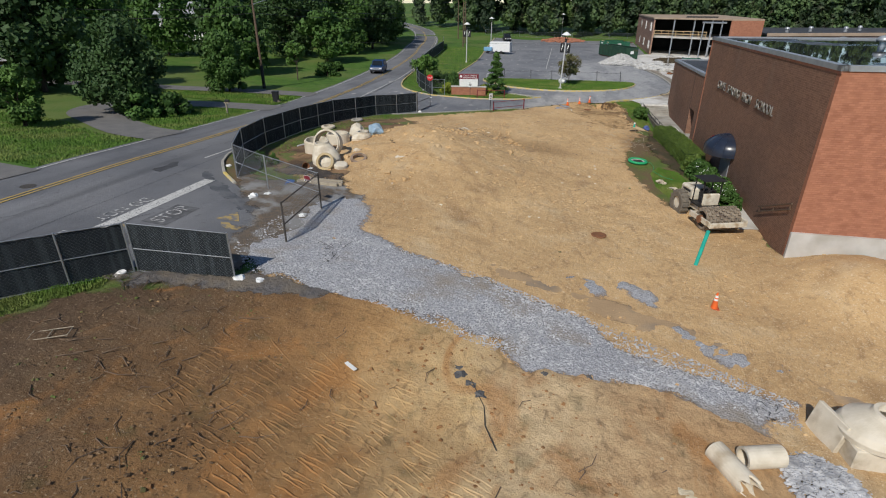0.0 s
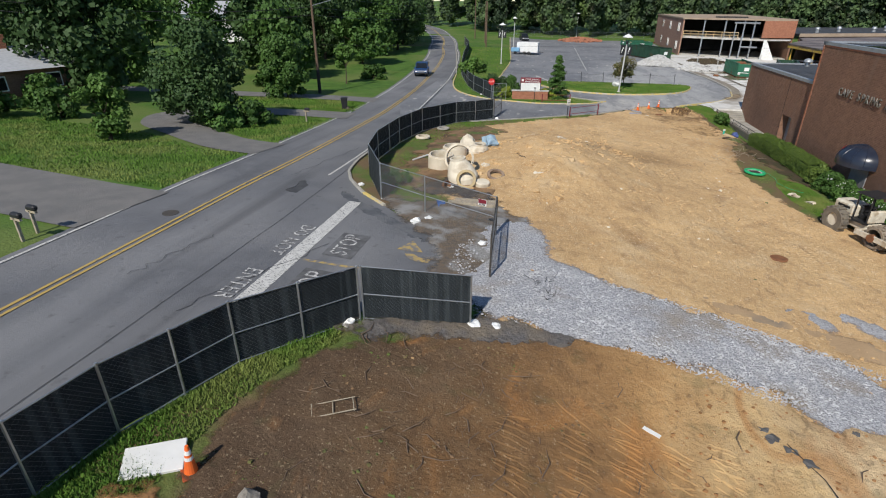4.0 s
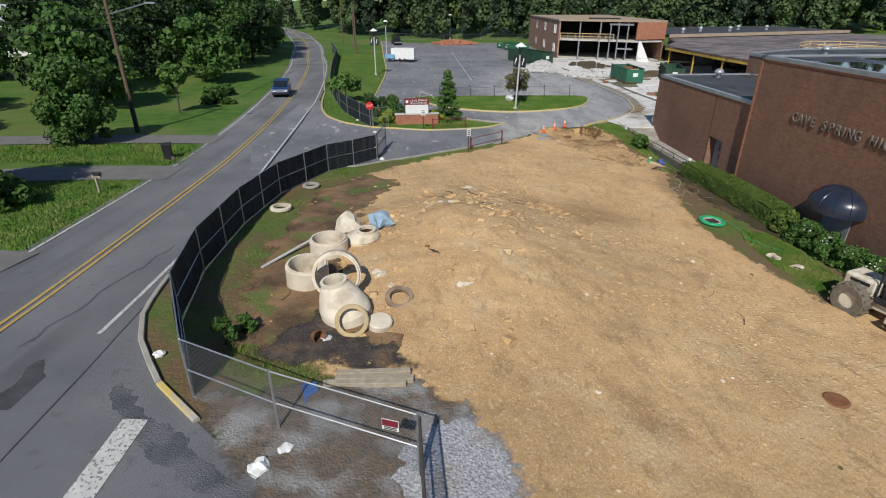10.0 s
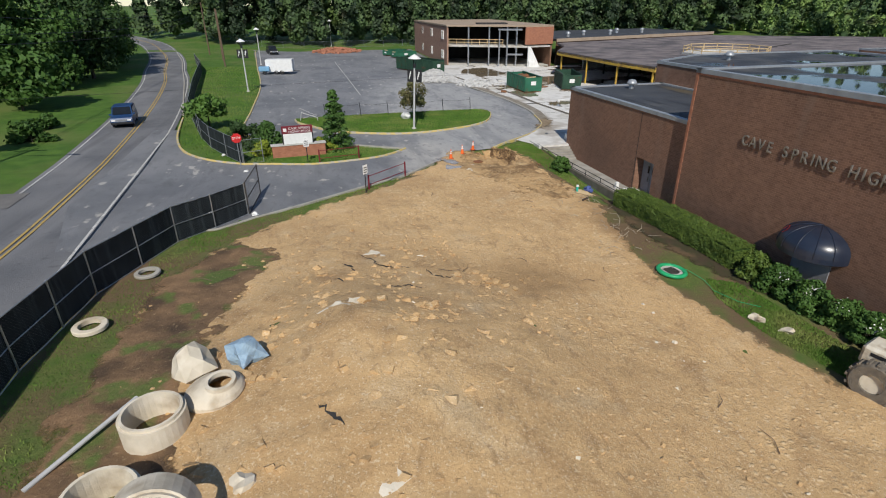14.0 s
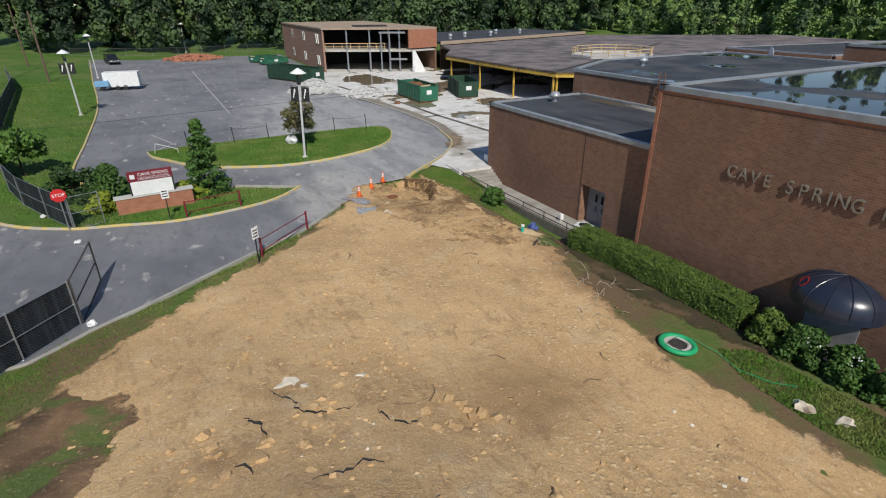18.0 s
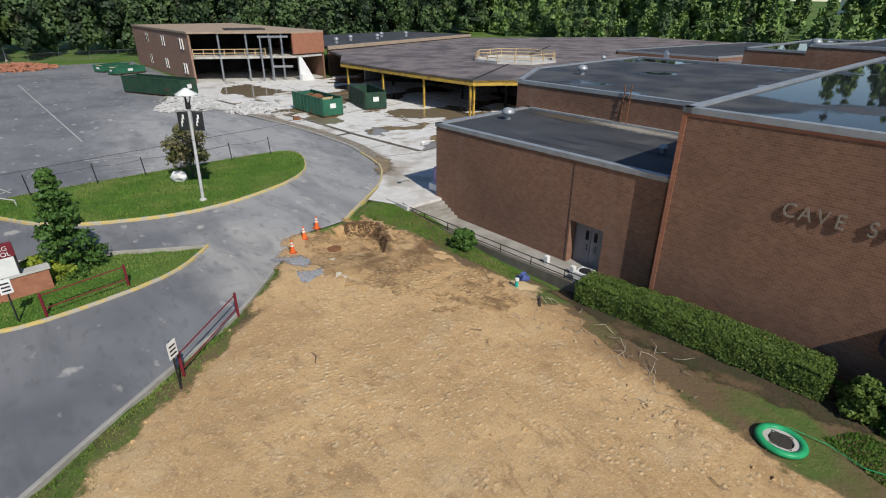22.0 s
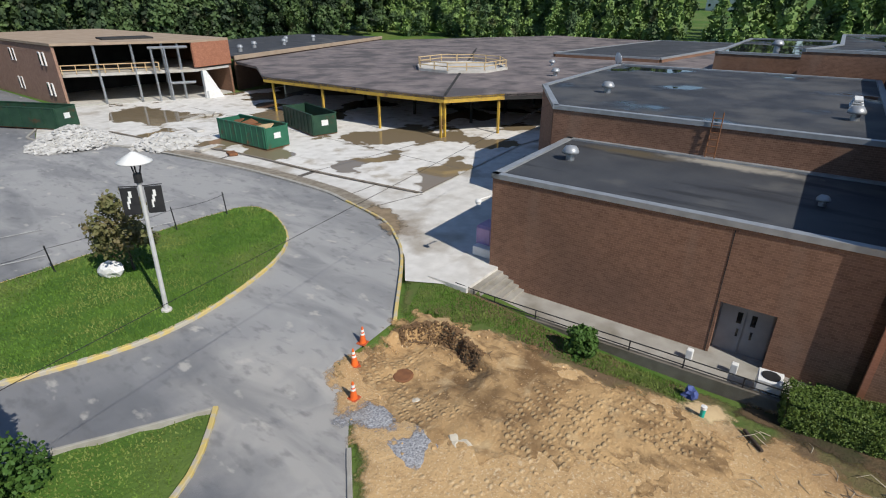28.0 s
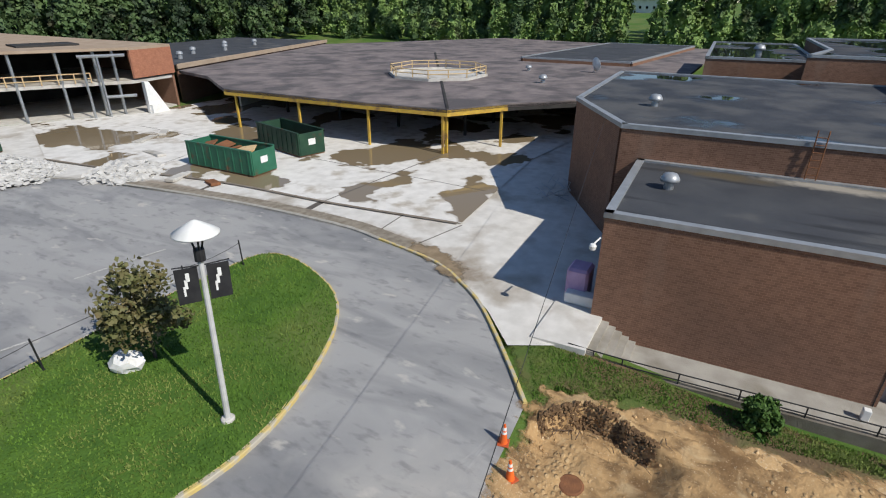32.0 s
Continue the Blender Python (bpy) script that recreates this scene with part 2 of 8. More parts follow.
def add_ramp_x(m, stops, wobble=2.6):
    """Soil that changes along x from dark topsoil to pale subsoil, with a wandering border."""
    n, l = m.node_tree.nodes, m.node_tree.links
    p = n["Principled BSDF"]
    geo = n.new("ShaderNodeNewGeometry")
    sep = n.new("ShaderNodeSeparateXYZ")
    l.new(geo.outputs["Position"], sep.inputs[0])
    v = sep.outputs[0]
    for s, k, d in ((0.33, wobble * 2.4, 4.0), (2.2, wobble * 1.5, 7.0)):
        t = n.new("ShaderNodeTexNoise")
        t.inputs["Scale"].default_value, t.inputs["Detail"].default_value = s, d
        l.new(geo.outputs["Position"], t.inputs["Vector"])
        q = n.new("ShaderNodeMath")
        q.operation = "MULTIPLY_ADD"
        l.new(t.outputs["Fac"], q.inputs[0])
        q.inputs[1].default_value = k
        l.new(v, q.inputs[2])
        v = q.outputs[0]
    off = wobble * 1.95
    r = n.new("ShaderNodeMapRange")
    r.inputs[1].default_value, r.inputs[2].default_value = stops[0][0] + off, stops[-1][0] + off
    l.new(v, r.inputs[0])
    cr = n.new("ShaderNodeValToRGB")
    span = stops[-1][0] - stops[0][0]
    while len(cr.color_ramp.elements) < len(stops):
        cr.color_ramp.elements.new(0.5)
    for e, (x, c) in zip(cr.color_ramp.elements, stops):
        e.position, e.color = (x - stops[0][0]) / span, (*c, 1)
    l.new(r.outputs[0], cr.inputs[0])
    mx = n.new("ShaderNodeMix")
    mx.data_type, mx.blend_type = "RGBA", "MULTIPLY"
    mx.inputs[0].default_value = 1.0
    l.new(p.inputs["Base Color"].links[0].from_socket, mx.inputs[6])
    l.new(cr.outputs[0], mx.inputs[7])
    l.new(mx.outputs[2], p.inputs["Base Color"])
    return m


def add_zone(m, centre, radii, colour, lo, hi, scale, amount=1.0):
    """Dust that lies over one area of a surface and thins out with a wandering border."""
    n, l = m.node_tree.nodes, m.node_tree.links
    p = n["Principled BSDF"]
    geo = n.new("ShaderNodeNewGeometry")
    mp = n.new("ShaderNodeMapping")
    mp.inputs["Location"].default_value = (-centre[0] / radii[0], -centre[1] / radii[1], 0)
    mp.inputs["Scale"].default_value = (1 / radii[0], 1 / radii[1], 0)
    l.new(geo.outputs["Position"], mp.inputs["Vector"])
    ln = n.new("ShaderNodeVectorMath")
    ln.operation = "LENGTH"
    l.new(mp.outputs[0], ln.inputs[0])
    t = n.new("ShaderNodeTexNoise")
    t.inputs["Scale"].default_value, t.inputs["Detail"].default_value, t.inputs["Distortion"].default_value = scale, 7.0, 0.7
    l.new(geo.outputs["Position"], t.inputs["Vector"])
    q = n.new("ShaderNodeMath")
    q.operation = "MULTIPLY_ADD"
    l.new(t.outputs["Fac"], q.inputs[0])
    q.inputs[1].default_value = 0.9
    l.new(ln.outputs["Value"], q.inputs[2])
    r = n.new("ShaderNodeMapRange")
    r.inputs[1].default_value, r.inputs[2].default_value, r.inputs[3].default_value, r.inputs[4].default_value = lo + 0.45, hi + 0.45, amount, 0.0
    l.new(q.outputs[0], r.inputs[0])
    mx = n.new("ShaderNodeMix")
    mx.data_type = "RGBA"
    l.new(r.outputs[0], mx.inputs[0])
    l.new(p.inputs["Base Color"].links[0].from_socket, mx.inputs[6])
    mx.inputs[7].default_value = (*colour, 1)
    l.new(mx.outputs[2], p.inputs["Base Color"])
    return m


GRASS = mat("grass", (0.053, 0.118, 0.016), (0.084, 0.165, 0.023), 0.9, 0.9, 1.0, 9.0, c=(0.12, 0.165, 0.04), cscale=0.12)
VERGE = mat("rough_grass", (0.085, 0.135, 0.029), (0.125, 0.15, 0.042), 1.6, 0.95, 1.0, 5.0, c=(0.16, 0.108, 0.06), cscale=0.35, cut=(0.42, 0.58), bdist=0.08, brough=0.68)
DIRT = mat("dirt", (0.62, 0.412, 0.204), (0.53, 0.343, 0.166), 0.35, 0.95, 1.0, 3.0, c=(0.44, 0.278, 0.131), cscale=0.13, cut=(0.5, 0.72), bdist=0.08, brough=0.74)
add_stain(DIRT, 0.45, 0.57, 0.72, (0.33, 0.2, 0.095), 12.0, amount=0.75)
add_stain(DIRT, 1.3, 0.58, 0.7, (0.31, 0.188, 0.09), 12.0, (1, 0.4, 1), 1.4, 0.55)
add_stain(DIRT, 0.55, 0.56, 0.75, (0.6, 0.45, 0.27), 9.0, amount=0.7)
add_stain(DIRT, 3.0, 0.57, 0.72, (0.29, 0.178, 0.088), 12.0, (1, 0.6, 1), 1.0, 0.55)
add_stain(DIRT, 16.0, 0.58, 0.65, (0.72, 0.6, 0.42), 8.0, amount=0.6)
add_stain(DIRT, 11.0, 0.6, 0.67, (0.3, 0.185, 0.09), 8.0, amount=0.5)
add_stain(DIRT, 5.0, 0.63, 0.68, (0.72, 0.58, 0.38), 9.0, distort=0.8, amount=0.55)
add_prints(DIRT, 3.0, (0.74, 0.58, 0.36), ((3.6, 25.2, 4.6, 4.8), (0.6, 33.2, 2.4, 2.6), (-1.4, 48.5, 5.0, 6.0), (3.2, 41.5, 2.2, 4.5)), 0.5, 0.6, 0.02, 0.5)
add_zone(DIRT, (6.9, 41.5), (1.7, 6.5), (0.24, 0.148, 0.075), 0.45, 1.05, 1.1, 0.75)
add_zone(DIRT, (-1.2, 37.4), (3.0, 2.6), (0.3, 0.188, 0.09), 0.2, 0.95, 0.9, 0.6)
DIRT_DARK = mat("dark_dirt", (0.19, 0.117, 0.064), (0.275, 0.17, 0.092), 1.2, 0.95, 1.0, 3.5, c=(0.095, 0.062, 0.038), cscale=0.5, bdist=0.09, brough=0.7)
add_stain(DIRT_DARK, 0.9, 0.52, 0.62, (0.1, 0.16, 0.035), 9.0, amount=0.8)
add_stain(DIRT_DARK, 9.0, 0.6, 0.7, (0.4, 0.29, 0.17), 8.0, amount=0.5)
ASH = mat("dark_ash", (0.05, 0.043, 0.04), (0.09, 0.073, 0.06), 1.6, 0.95, 1.0, 4.0, c=(0.15, 0.1, 0.062), cscale=0.8, cut=(0.52, 0.68), bdist=0.12, brough=0.65)
add_stain(ASH, 10.0, 0.6, 0.7, (0.27, 0.235, 0.2), 8.0, amount=0.5)
DIRT_RED = mat("orange_dirt", (0.36, 0.19, 0.08), (0.25, 0.13, 0.056), 1.0, 0.95, 0.9, 3.0, bdist=0.12, brough=0.62)
SOIL = mat("cut_soil", (1.0, 0.98, 0.95), (0.78, 0.74, 0.7), 1.1, 0.95, 1.0, 3.0, bdist=0.1, brough=0.7)
add_ramp_x(SOIL, ((-13.0, (0.125, 0.083, 0.052)), (-11.0, (0.155, 0.1, 0.057)), (-9.0, (0.2, 0.118, 0.057)), (-6.6, (0.31, 0.176, 0.076)), (-4.2, (0.47, 0.28, 0.12)), (-1.4, (0.61, 0.43, 0.22)), (0.8, (0.66, 0.5, 0.3)), (6.0, (0.55, 0.36, 0.19))))
add_stain(SOIL, 0.5, 0.52, 0.64, (0.4, 0.185, 0.06), 8.0, (1, 0.5, 1), 1.2, 0.6)
add_stain(SOIL, 3.0, 0.56, 0.7, (0.1, 0.056, 0.03), 12.0, (1, 0.6, 1), 1.0, 0.5)
add_stain(SOIL, 1.1, 0.6, 0.72, (0.08, 0.085, 0.04), 10.0, amount=0.4)
add_stain(SOIL, 14.0, 0.6, 0.69, (0.5, 0.39, 0.25), 8.0, amount=0.45)
GRAVEL = mat("gravel", (0.5, 0.5, 0.515), (0.22, 0.222, 0.235), 15.0, 0.9, 1.0, 14.0, c=(0.3, 0.255, 0.2), cscale=0.45, cut=(0.54, 0.72))
STONE = mat("crushed_stone", (0.52, 0.52, 0.53), (0.29, 0.292, 0.305), 3.0, 0.85)
ASPHALT = mat("asphalt", (0.165, 0.168, 0.178), (0.13, 0.133, 0.142), 1.0, 0.85, 0.5, 60.0, c=(0.205, 0.205, 0.21), cscale=0.25, cut=(0.42, 0.68))
LOT = mat("dark_asphalt", (0.15, 0.155, 0.168), (0.205, 0.21, 0.22), 0.35, 0.8, 0.5, 60.0, c=(0.23, 0.232, 0.24), cscale=0.1, cut=(0.46, 0.6))
DUSTY = mat("dusty_asphalt", (0.37, 0.365, 0.36), (0.29, 0.288, 0.288), 0.45, 0.85, 0.5, 60.0, c=(0.38, 0.36, 0.335), cscale=0.5, cut=(0.56, 0.72))
CONCRETE = mat("concrete", (0.58, 0.56, 0.52), (0.48, 0.46, 0.42), 1.2, 0.8, 0.4, 40.0, c=(0.38, 0.345, 0.29), cscale=0.35, cut=(0.52, 0.68))
WETSLAB = add_wet(mat("wet_concrete", (0.74, 0.72, 0.68), (0.62, 0.6, 0.56), 1.2, 0.75, 0.3, 40.0, c=(0.4, 0.35, 0.28), cscale=0.6, cut=(0.55, 0.75)), 0.13, (0.53, 0.545), (0.23, 0.18, 0.115))
PIPECON = mat("precast_concrete", (0.7, 0.63, 0.51), (0.6, 0.53, 0.41), 2.5, 0.85, 0.6, 25.0, c=(0.36, 0.28, 0.19), cscale=1.2, cut=(0.55, 0.75), bdist=0.012)
add_stain(ASPHALT, 0.5, 0.52, 0.66, (0.24, 0.24, 0.245), 6.0, (1, 0.06, 1), amount=0.6)
add_stain(ASPHALT, 0.7, 0.56, 0.7, (0.1, 0.1, 0.105), 6.0, (1, 0.05, 1), amount=0.6)
add_stain(ASPHALT, 2.5, 0.62, 0.72, (0.09, 0.09, 0.092), 9.0, amount=0.5)
add_stain(LOT, 0.35, 0.5, 0.66, (0.25, 0.252, 0.26), 7.0, (1, 0.3, 1), 0.8, 0.5)
add_stain(LOT, 0.9, 0.58, 0.74, (0.09, 0.093, 0.1), 9.0, (1, 0.35, 1), 0.6, 0.5)
add_zone(LOT, (5.0, 80.0), (9.5, 30.0), (0.4, 0.395, 0.385), 0.6, 1.12, 0.35, 0.85)
add_zone(LOT, (-1.5, 58.0), (3.6, 7.0), (0.46, 0.44, 0.41), 0.5, 1.1, 0.8, 0.8)
add_stain(LOT, 0.6, 0.48, 0.7, (0.165, 0.17, 0.18), 9.0, (1, 0.25, 1), 0.8, 0.6)
add_stain(LOT, 3.0, 0.55, 0.7, (0.12, 0.122, 0.128), 9.0, (1, 0.4, 1), amount=0.4)
add_stain(LOT, 1.2, 0.63, 0.7, (0.55, 0.52, 0.47), 6.0, (1, 0.5, 1), amount=0.7)
add_stain(DUSTY, 0.55, 0.52, 0.68, (0.23, 0.232, 0.24), 7.0, (1, 0.35, 1), 0.8, 0.8)
add_stain(DUSTY, 1.1, 0.63, 0.7, (0.52, 0.49, 0.44), 6.0, (1, 0.5, 1), amount=0.8)
WALK = mat("stained_walk_concrete", (0.4, 0.38, 0.34), (0.32, 0.3, 0.265), 1.2, 0.85, 0.5, 30.0, c=(0.22, 0.2, 0.16), cscale=0.5, cut=(0.5, 0.68))
DUG = mat("disturbed_clay", (0.53, 0.345, 0.165), (0.41, 0.258, 0.12), 0.7, 0.95, 1.0, 3.0, c=(0.2, 0.118, 0.054), cscale=0.5, cut=(0.5, 0.64), bdist=0.085, brough=0.7)
add_stain(DUG, 0.7, 0.55, 0.68, (0.17, 0.1, 0.046), 12.0, distort=1.0, amount=0.6)
add_stain(DUG, 2.4, 0.52, 0.66, (0.19, 0.115, 0.055), 12.0, (1, 0.5, 1), 0.8, 0.75)
add_stain(DUG, 0.9, 0.57, 0.7, (0.62, 0.46, 0.26), 10.0, distort=0.6, amount=0.6)
add_stain(DUG, 14.0, 0.6, 0.69, (0.64, 0.5, 0.32), 8.0, amount=0.5)
add_prints(DUG, 3.6, (0.64, 0.47, 0.26), ((3.2, 52.2, 2.3, 2.0), (1.2, 56.6, 1.2, 1.5), (5.4, 50.0, 1.6, 1.6), (2.6, 59.0, 1.2, 1.0)), 0.35, 0.5, 0.035, 0.4, 0.8, (0.22, 0.46))
KERB = mat("kerb_concrete", (0.42, 0.40, 0.36), (0.33, 0.31, 0.27), 2.0, 0.85, 0.5, 30.0)
RINGT = mat("yellowed_concrete", (0.5, 0.38, 0.2), (0.42, 0.33, 0.2), 3.0, 0.85, 0.5, 25.0)
HEDGE = mat("hedge_leaves", (0.11, 0.165, 0.028), (0.07, 0.115, 0.022), 2.5, 0.6)
WIRE = mat("chain_link_wire", (0.2, 0.21, 0.22), (0.15, 0.155, 0.16), 4.0, 0.5, metal=0.5)
IRON = mat("dark_iron", (0.06, 0.055, 0.05), (0.085, 0.075, 0.065), 8.0, 0.7, 0.4, 30.0)
YELLOW = mat("worn_yellow_paint", (0.62, 0.47, 0.14), (0.55, 0.43, 0.19), 3.0, 0.75, 0.3, 30.0, c=(0.46, 0.42, 0.34), cscale=2.2, cut=(0.47, 0.58))
LINE_Y = mat("yellow_line", (0.5, 0.34, 0.09), (0.42, 0.3, 0.11), 3.0, 0.8, c=(0.2, 0.18, 0.14), cscale=4.0, cut=(0.58, 0.7))
LINE_W = mat("white_line", (0.6, 0.59, 0.56), (0.5, 0.49, 0.46), 3.0, 0.8, c=(0.2, 0.2, 0.2), cscale=14.0, cut=(0.54, 0.62))
BRICK = add_bricks(mat("brick", (0.285, 0.158, 0.104), (0.245, 0.135, 0.089), 3.0, 0.9, c=(0.205, 0.117, 0.08), cscale=0.22, cut=(0.42, 0.66)), 0.24, 0.1, (1.2, 1.25, 1.28), (0.74, 0.72, 0.71))
add_stain(BRICK, 0.6, 0.6, 0.8, (0.27, 0.19, 0.145), 8.0, (1, 1, 0.25), amount=0.6)
# Red brick, doubling as the sunlit version of the gymnasium's brown brick.
BRICK_RED_SUN = add_bricks(mat("red_brick", (0.46, 0.205, 0.125), (0.39, 0.17, 0.105), 2.0, 0.9), 0.24, 0.1, (0.85, 0.8, 0.76), (0.8, 0.78, 0.76))
ROOF = add_wet(mat("roof_membrane", (0.045, 0.048, 0.055), (0.065, 0.068, 0.074), 0.6, 0.7, 0.2, 30.0, c=(0.1, 0.1, 0.1), cscale=0.3), 0.11, (0.4, 0.47), (0.02, 0.022, 0.026))
ROOF.node_tree.nodes["Principled BSDF"].inputs["IOR"].default_value = 1.25
ROOF_DRY = mat("grey_roof", (0.05, 0.053, 0.06), (0.07, 0.073, 0.078), 0.5, 0.7, 0.2, 30.0, c=(0.12, 0.117, 0.11), cscale=0.25, cut=(0.58, 0.72))
add_stain(ROOF_DRY, 1.2, 0.56, 0.66, (0.03, 0.031, 0.034), 7.0, (1, 0.15, 1), amount=0.8)
add_zone(ROOF_DRY, (19.4, 51.5), (0.9, 4.5), (0.36, 0.33, 0.28), 0.35, 0.85, 1.4, 0.85)
add_zone(ROOF_DRY, (18.8, 56.5), (0.9, 3.2), (0.1, 0.08, 0.05), 0.35, 0.9, 1.0, 0.9)
ROOF_MID = add_wet(mat("mid_roof", (0.04, 0.043, 0.05), (0.06, 0.063, 0.07), 0.6, 0.7, 0.2, 30.0, c=(0.09, 0.09, 0.09), cscale=0.3), 0.12, (0.54, 0.6), (0.02, 0.022, 0.026))
ROOF_OLD = mat("stripped_roof", (0.17, 0.145, 0.145), (0.24, 0.205, 0.195), 0.7, 0.9, 0.5, 12.0, c=(0.1, 0.09, 0.092), cscale=0.3)
ROOF_TAN = mat("tan_roof", (0.4, 0.31, 0.23), (0.33, 0.25, 0.18), 0.6, 0.9, 0.2, 20.0)
FLASH = mat("roof_edge_metal", (0.4, 0.42, 0.44), (0.32, 0.335, 0.35), 2.0, 0.45, metal=0.4)
STEEL = mat("galvanised_steel", (0.5, 0.52, 0.54), (0.4, 0.42, 0.44), 4.0, 0.4, metal=0.8)
WHITE = mat("white_paint", (0.78, 0.78, 0.76), (0.7, 0.7, 0.68), 3.0, 0.5)
BEAM = mat("yellow_steel", (0.6, 0.4, 0.06), (0.48, 0.3, 0.06), 1.5, 0.6, c=(0.25, 0.15, 0.06), cscale=1.0, cut=(0.58, 0.7))
# Near black for painted shade indoors and in openings, and for real seams.
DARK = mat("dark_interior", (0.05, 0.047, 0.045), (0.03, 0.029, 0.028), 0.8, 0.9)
BLACK = mat("black_metal", (0.02, 0.02, 0.022), (0.03, 0.03, 0.032), 4.0, 0.5)
SCREEN = mat("privacy_screen", (0.012, 0.017, 0.02), (0.02, 0.026, 0.03), 2.5, 0.75, 0.5, 25.0)
add_stain(SCREEN, 5.0, 0.5, 0.62, (0.045, 0.055, 0.06), 3.0, (1, 1, 0.02), amount=0.8)
AWN = mat("navy_canvas", (0.016, 0.022, 0.04), (0.022, 0.03, 0.05), 2.0, 0.3, spec=0.6)
RED = mat("maroon", (0.17, 0.022, 0.032), (0.18, 0.018, 0.03), 2.0, 0.5)
SIGNRED = mat("sign_red", (0.6, 0.03, 0.03), (0.5, 0.03, 0.03), 2.0, 0.4)
ORANGE = mat("cone_orange", (0.85, 0.16, 0.03), (0.7, 0.13, 0.03), 3.0, 0.5)
TEAL = mat("teal_plastic", (0.02, 0.42, 0.34), (0.02, 0.36, 0.29), 3.0, 0.4)
GREENP = mat("green_plastic", (0.03, 0.4, 0.16), (0.02, 0.3, 0.12), 3.0, 0.4)
SKIP = mat("green_steel", (0.025, 0.12, 0.07), (0.035, 0.15, 0.09), 1.2, 0.5, c=(0.12, 0.07, 0.04), cscale=1.0, cut=(0.6, 0.7))
SKIP_D = mat("dark_green_steel", (0.02, 0.055, 0.035), (0.03, 0.075, 0.045), 1.2, 0.5, c=(0.09, 0.05, 0.03), cscale=1.0, cut=(0.6, 0.7))
RUST = mat("rusty_steel", (0.25, 0.11, 0.05), (0.18, 0.08, 0.04), 4.0, 0.85, 0.4, 20.0)
WOOD = mat("grey_timber", (0.42, 0.36, 0.27), (0.32, 0.27, 0.2), 6.0, 0.85, 0.5, 20.0)
LUMBER = mat("raw_lumber", (0.6, 0.45, 0.25), (0.5, 0.36, 0.2), 5.0, 0.8)
BRICK_P = add_bricks(mat("pale_brick", (0.4, 0.25, 0.185), (0.34, 0.21, 0.155), 2.0, 0.9), 0.24, 0.1, (0.95, 0.92, 0.9), (0.8, 0.78, 0.77))
LAMPP = mat("pale_pole_paint", (0.55, 0.55, 0.54), (0.46, 0.46, 0.45), 3.0, 0.5)
POLE = mat("pole_timber", (0.16, 0.11, 0.075), (0.12, 0.085, 0.06), 5.0, 0.9, 0.5, 12.0)
BARK = mat("bark", (0.1, 0.075, 0.055), (0.07, 0.052, 0.04), 6.0, 0.95, 0.8, 15.0)
LEAF = mat("leaves", (0.058, 0.118, 0.022), (0.04, 0.088, 0.017), 0.8, 0.65, rnd=0.3)
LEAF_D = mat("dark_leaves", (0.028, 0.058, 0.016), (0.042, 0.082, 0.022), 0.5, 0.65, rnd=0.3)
LEAF_L = mat("light_leaves", (0.085, 0.165, 0.028), (0.06, 0.12, 0.022), 0.8, 0.65, rnd=0.2)
LEAF_Y = mat("yellow_green_leaves", (0.26, 0.3, 0.03), (0.18, 0.24, 0.03), 0.8, 0.65)
LEAF_O = mat("olive_leaves", (0.12, 0.13, 0.045), (0.15, 0.12, 0.055), 1.2, 0.65)
WOODS = mat("woodland", (0.16, 0.25, 0.072), (0.23, 0.34, 0.095), 0.11, 0.7, c=(0.06, 0.105, 0.042), cscale=0.16, cut=(0.46, 0.56))
add_stain(WOODS, 0.13, 0.58, 0.66, (0.13, 0.2, 0.05), 3.0, amount=0.8)
add_stain(WOODS, 0.19, 0.62, 0.68, (0.075, 0.07, 0.035), 3.0, amount=0.6)
PINES = mat("pine_woodland", (0.066, 0.112, 0.044), (0.1, 0.158, 0.056), 0.12, 0.7, c=(0.028, 0.048, 0.024), cscale=0.18, cut=(0.46, 0.56))
add_stain(PINES, 0.1, 0.6, 0.68, (0.11, 0.17, 0.045), 3.0, amount=0.8)
add_stain(PINES, 0.25, 0.6, 0.68, (0.085, 0.07, 0.045), 3.0, amount=0.5)
CREAM = mat("cream_machine_paint", (0.68, 0.63, 0.52), (0.55, 0.49, 0.38), 3.0, 0.55, c=(0.36, 0.27, 0.17), cscale=2.0, cut=(0.52, 0.68))
PADS = mat("dusty_drum_steel", (0.3, 0.25, 0.19), (0.2, 0.16, 0.12), 5.0, 0.8, 0.4, 20.0, c=(0.12, 0.09, 0.07), cscale=2.0, cut=(0.55, 0.7))
RUBBER = mat("dusty_rubber", (0.13, 0.115, 0.095), (0.2, 0.17, 0.13), 5.0, 0.9, 0.5, 20.0)
BLUE = mat("blue_paint", (0.02, 0.06, 0.16), (0.018, 0.05, 0.14), 2.0, 0.3)
BAG = mat("blue_plastic_sheet", (0.33, 0.45, 0.55), (0.25, 0.36, 0.47), 5.0, 0.35, 0.6, 12.0)
GLASS = mat("dark_glass", (0.015, 0.018, 0.02), (0.01, 0.012, 0.014), 1.0, 0.06, spec=0.7)
DOORP = mat("grey_door_paint", (0.27, 0.27, 0.28), (0.23, 0.23, 0.24), 2.0, 0.5)
ROOF_H = mat("pale_shingle", (0.42, 0.43, 0.45), (0.35, 0.36, 0.38), 4.0, 0.8)


from mathutils.geometry import tessellate_polygon


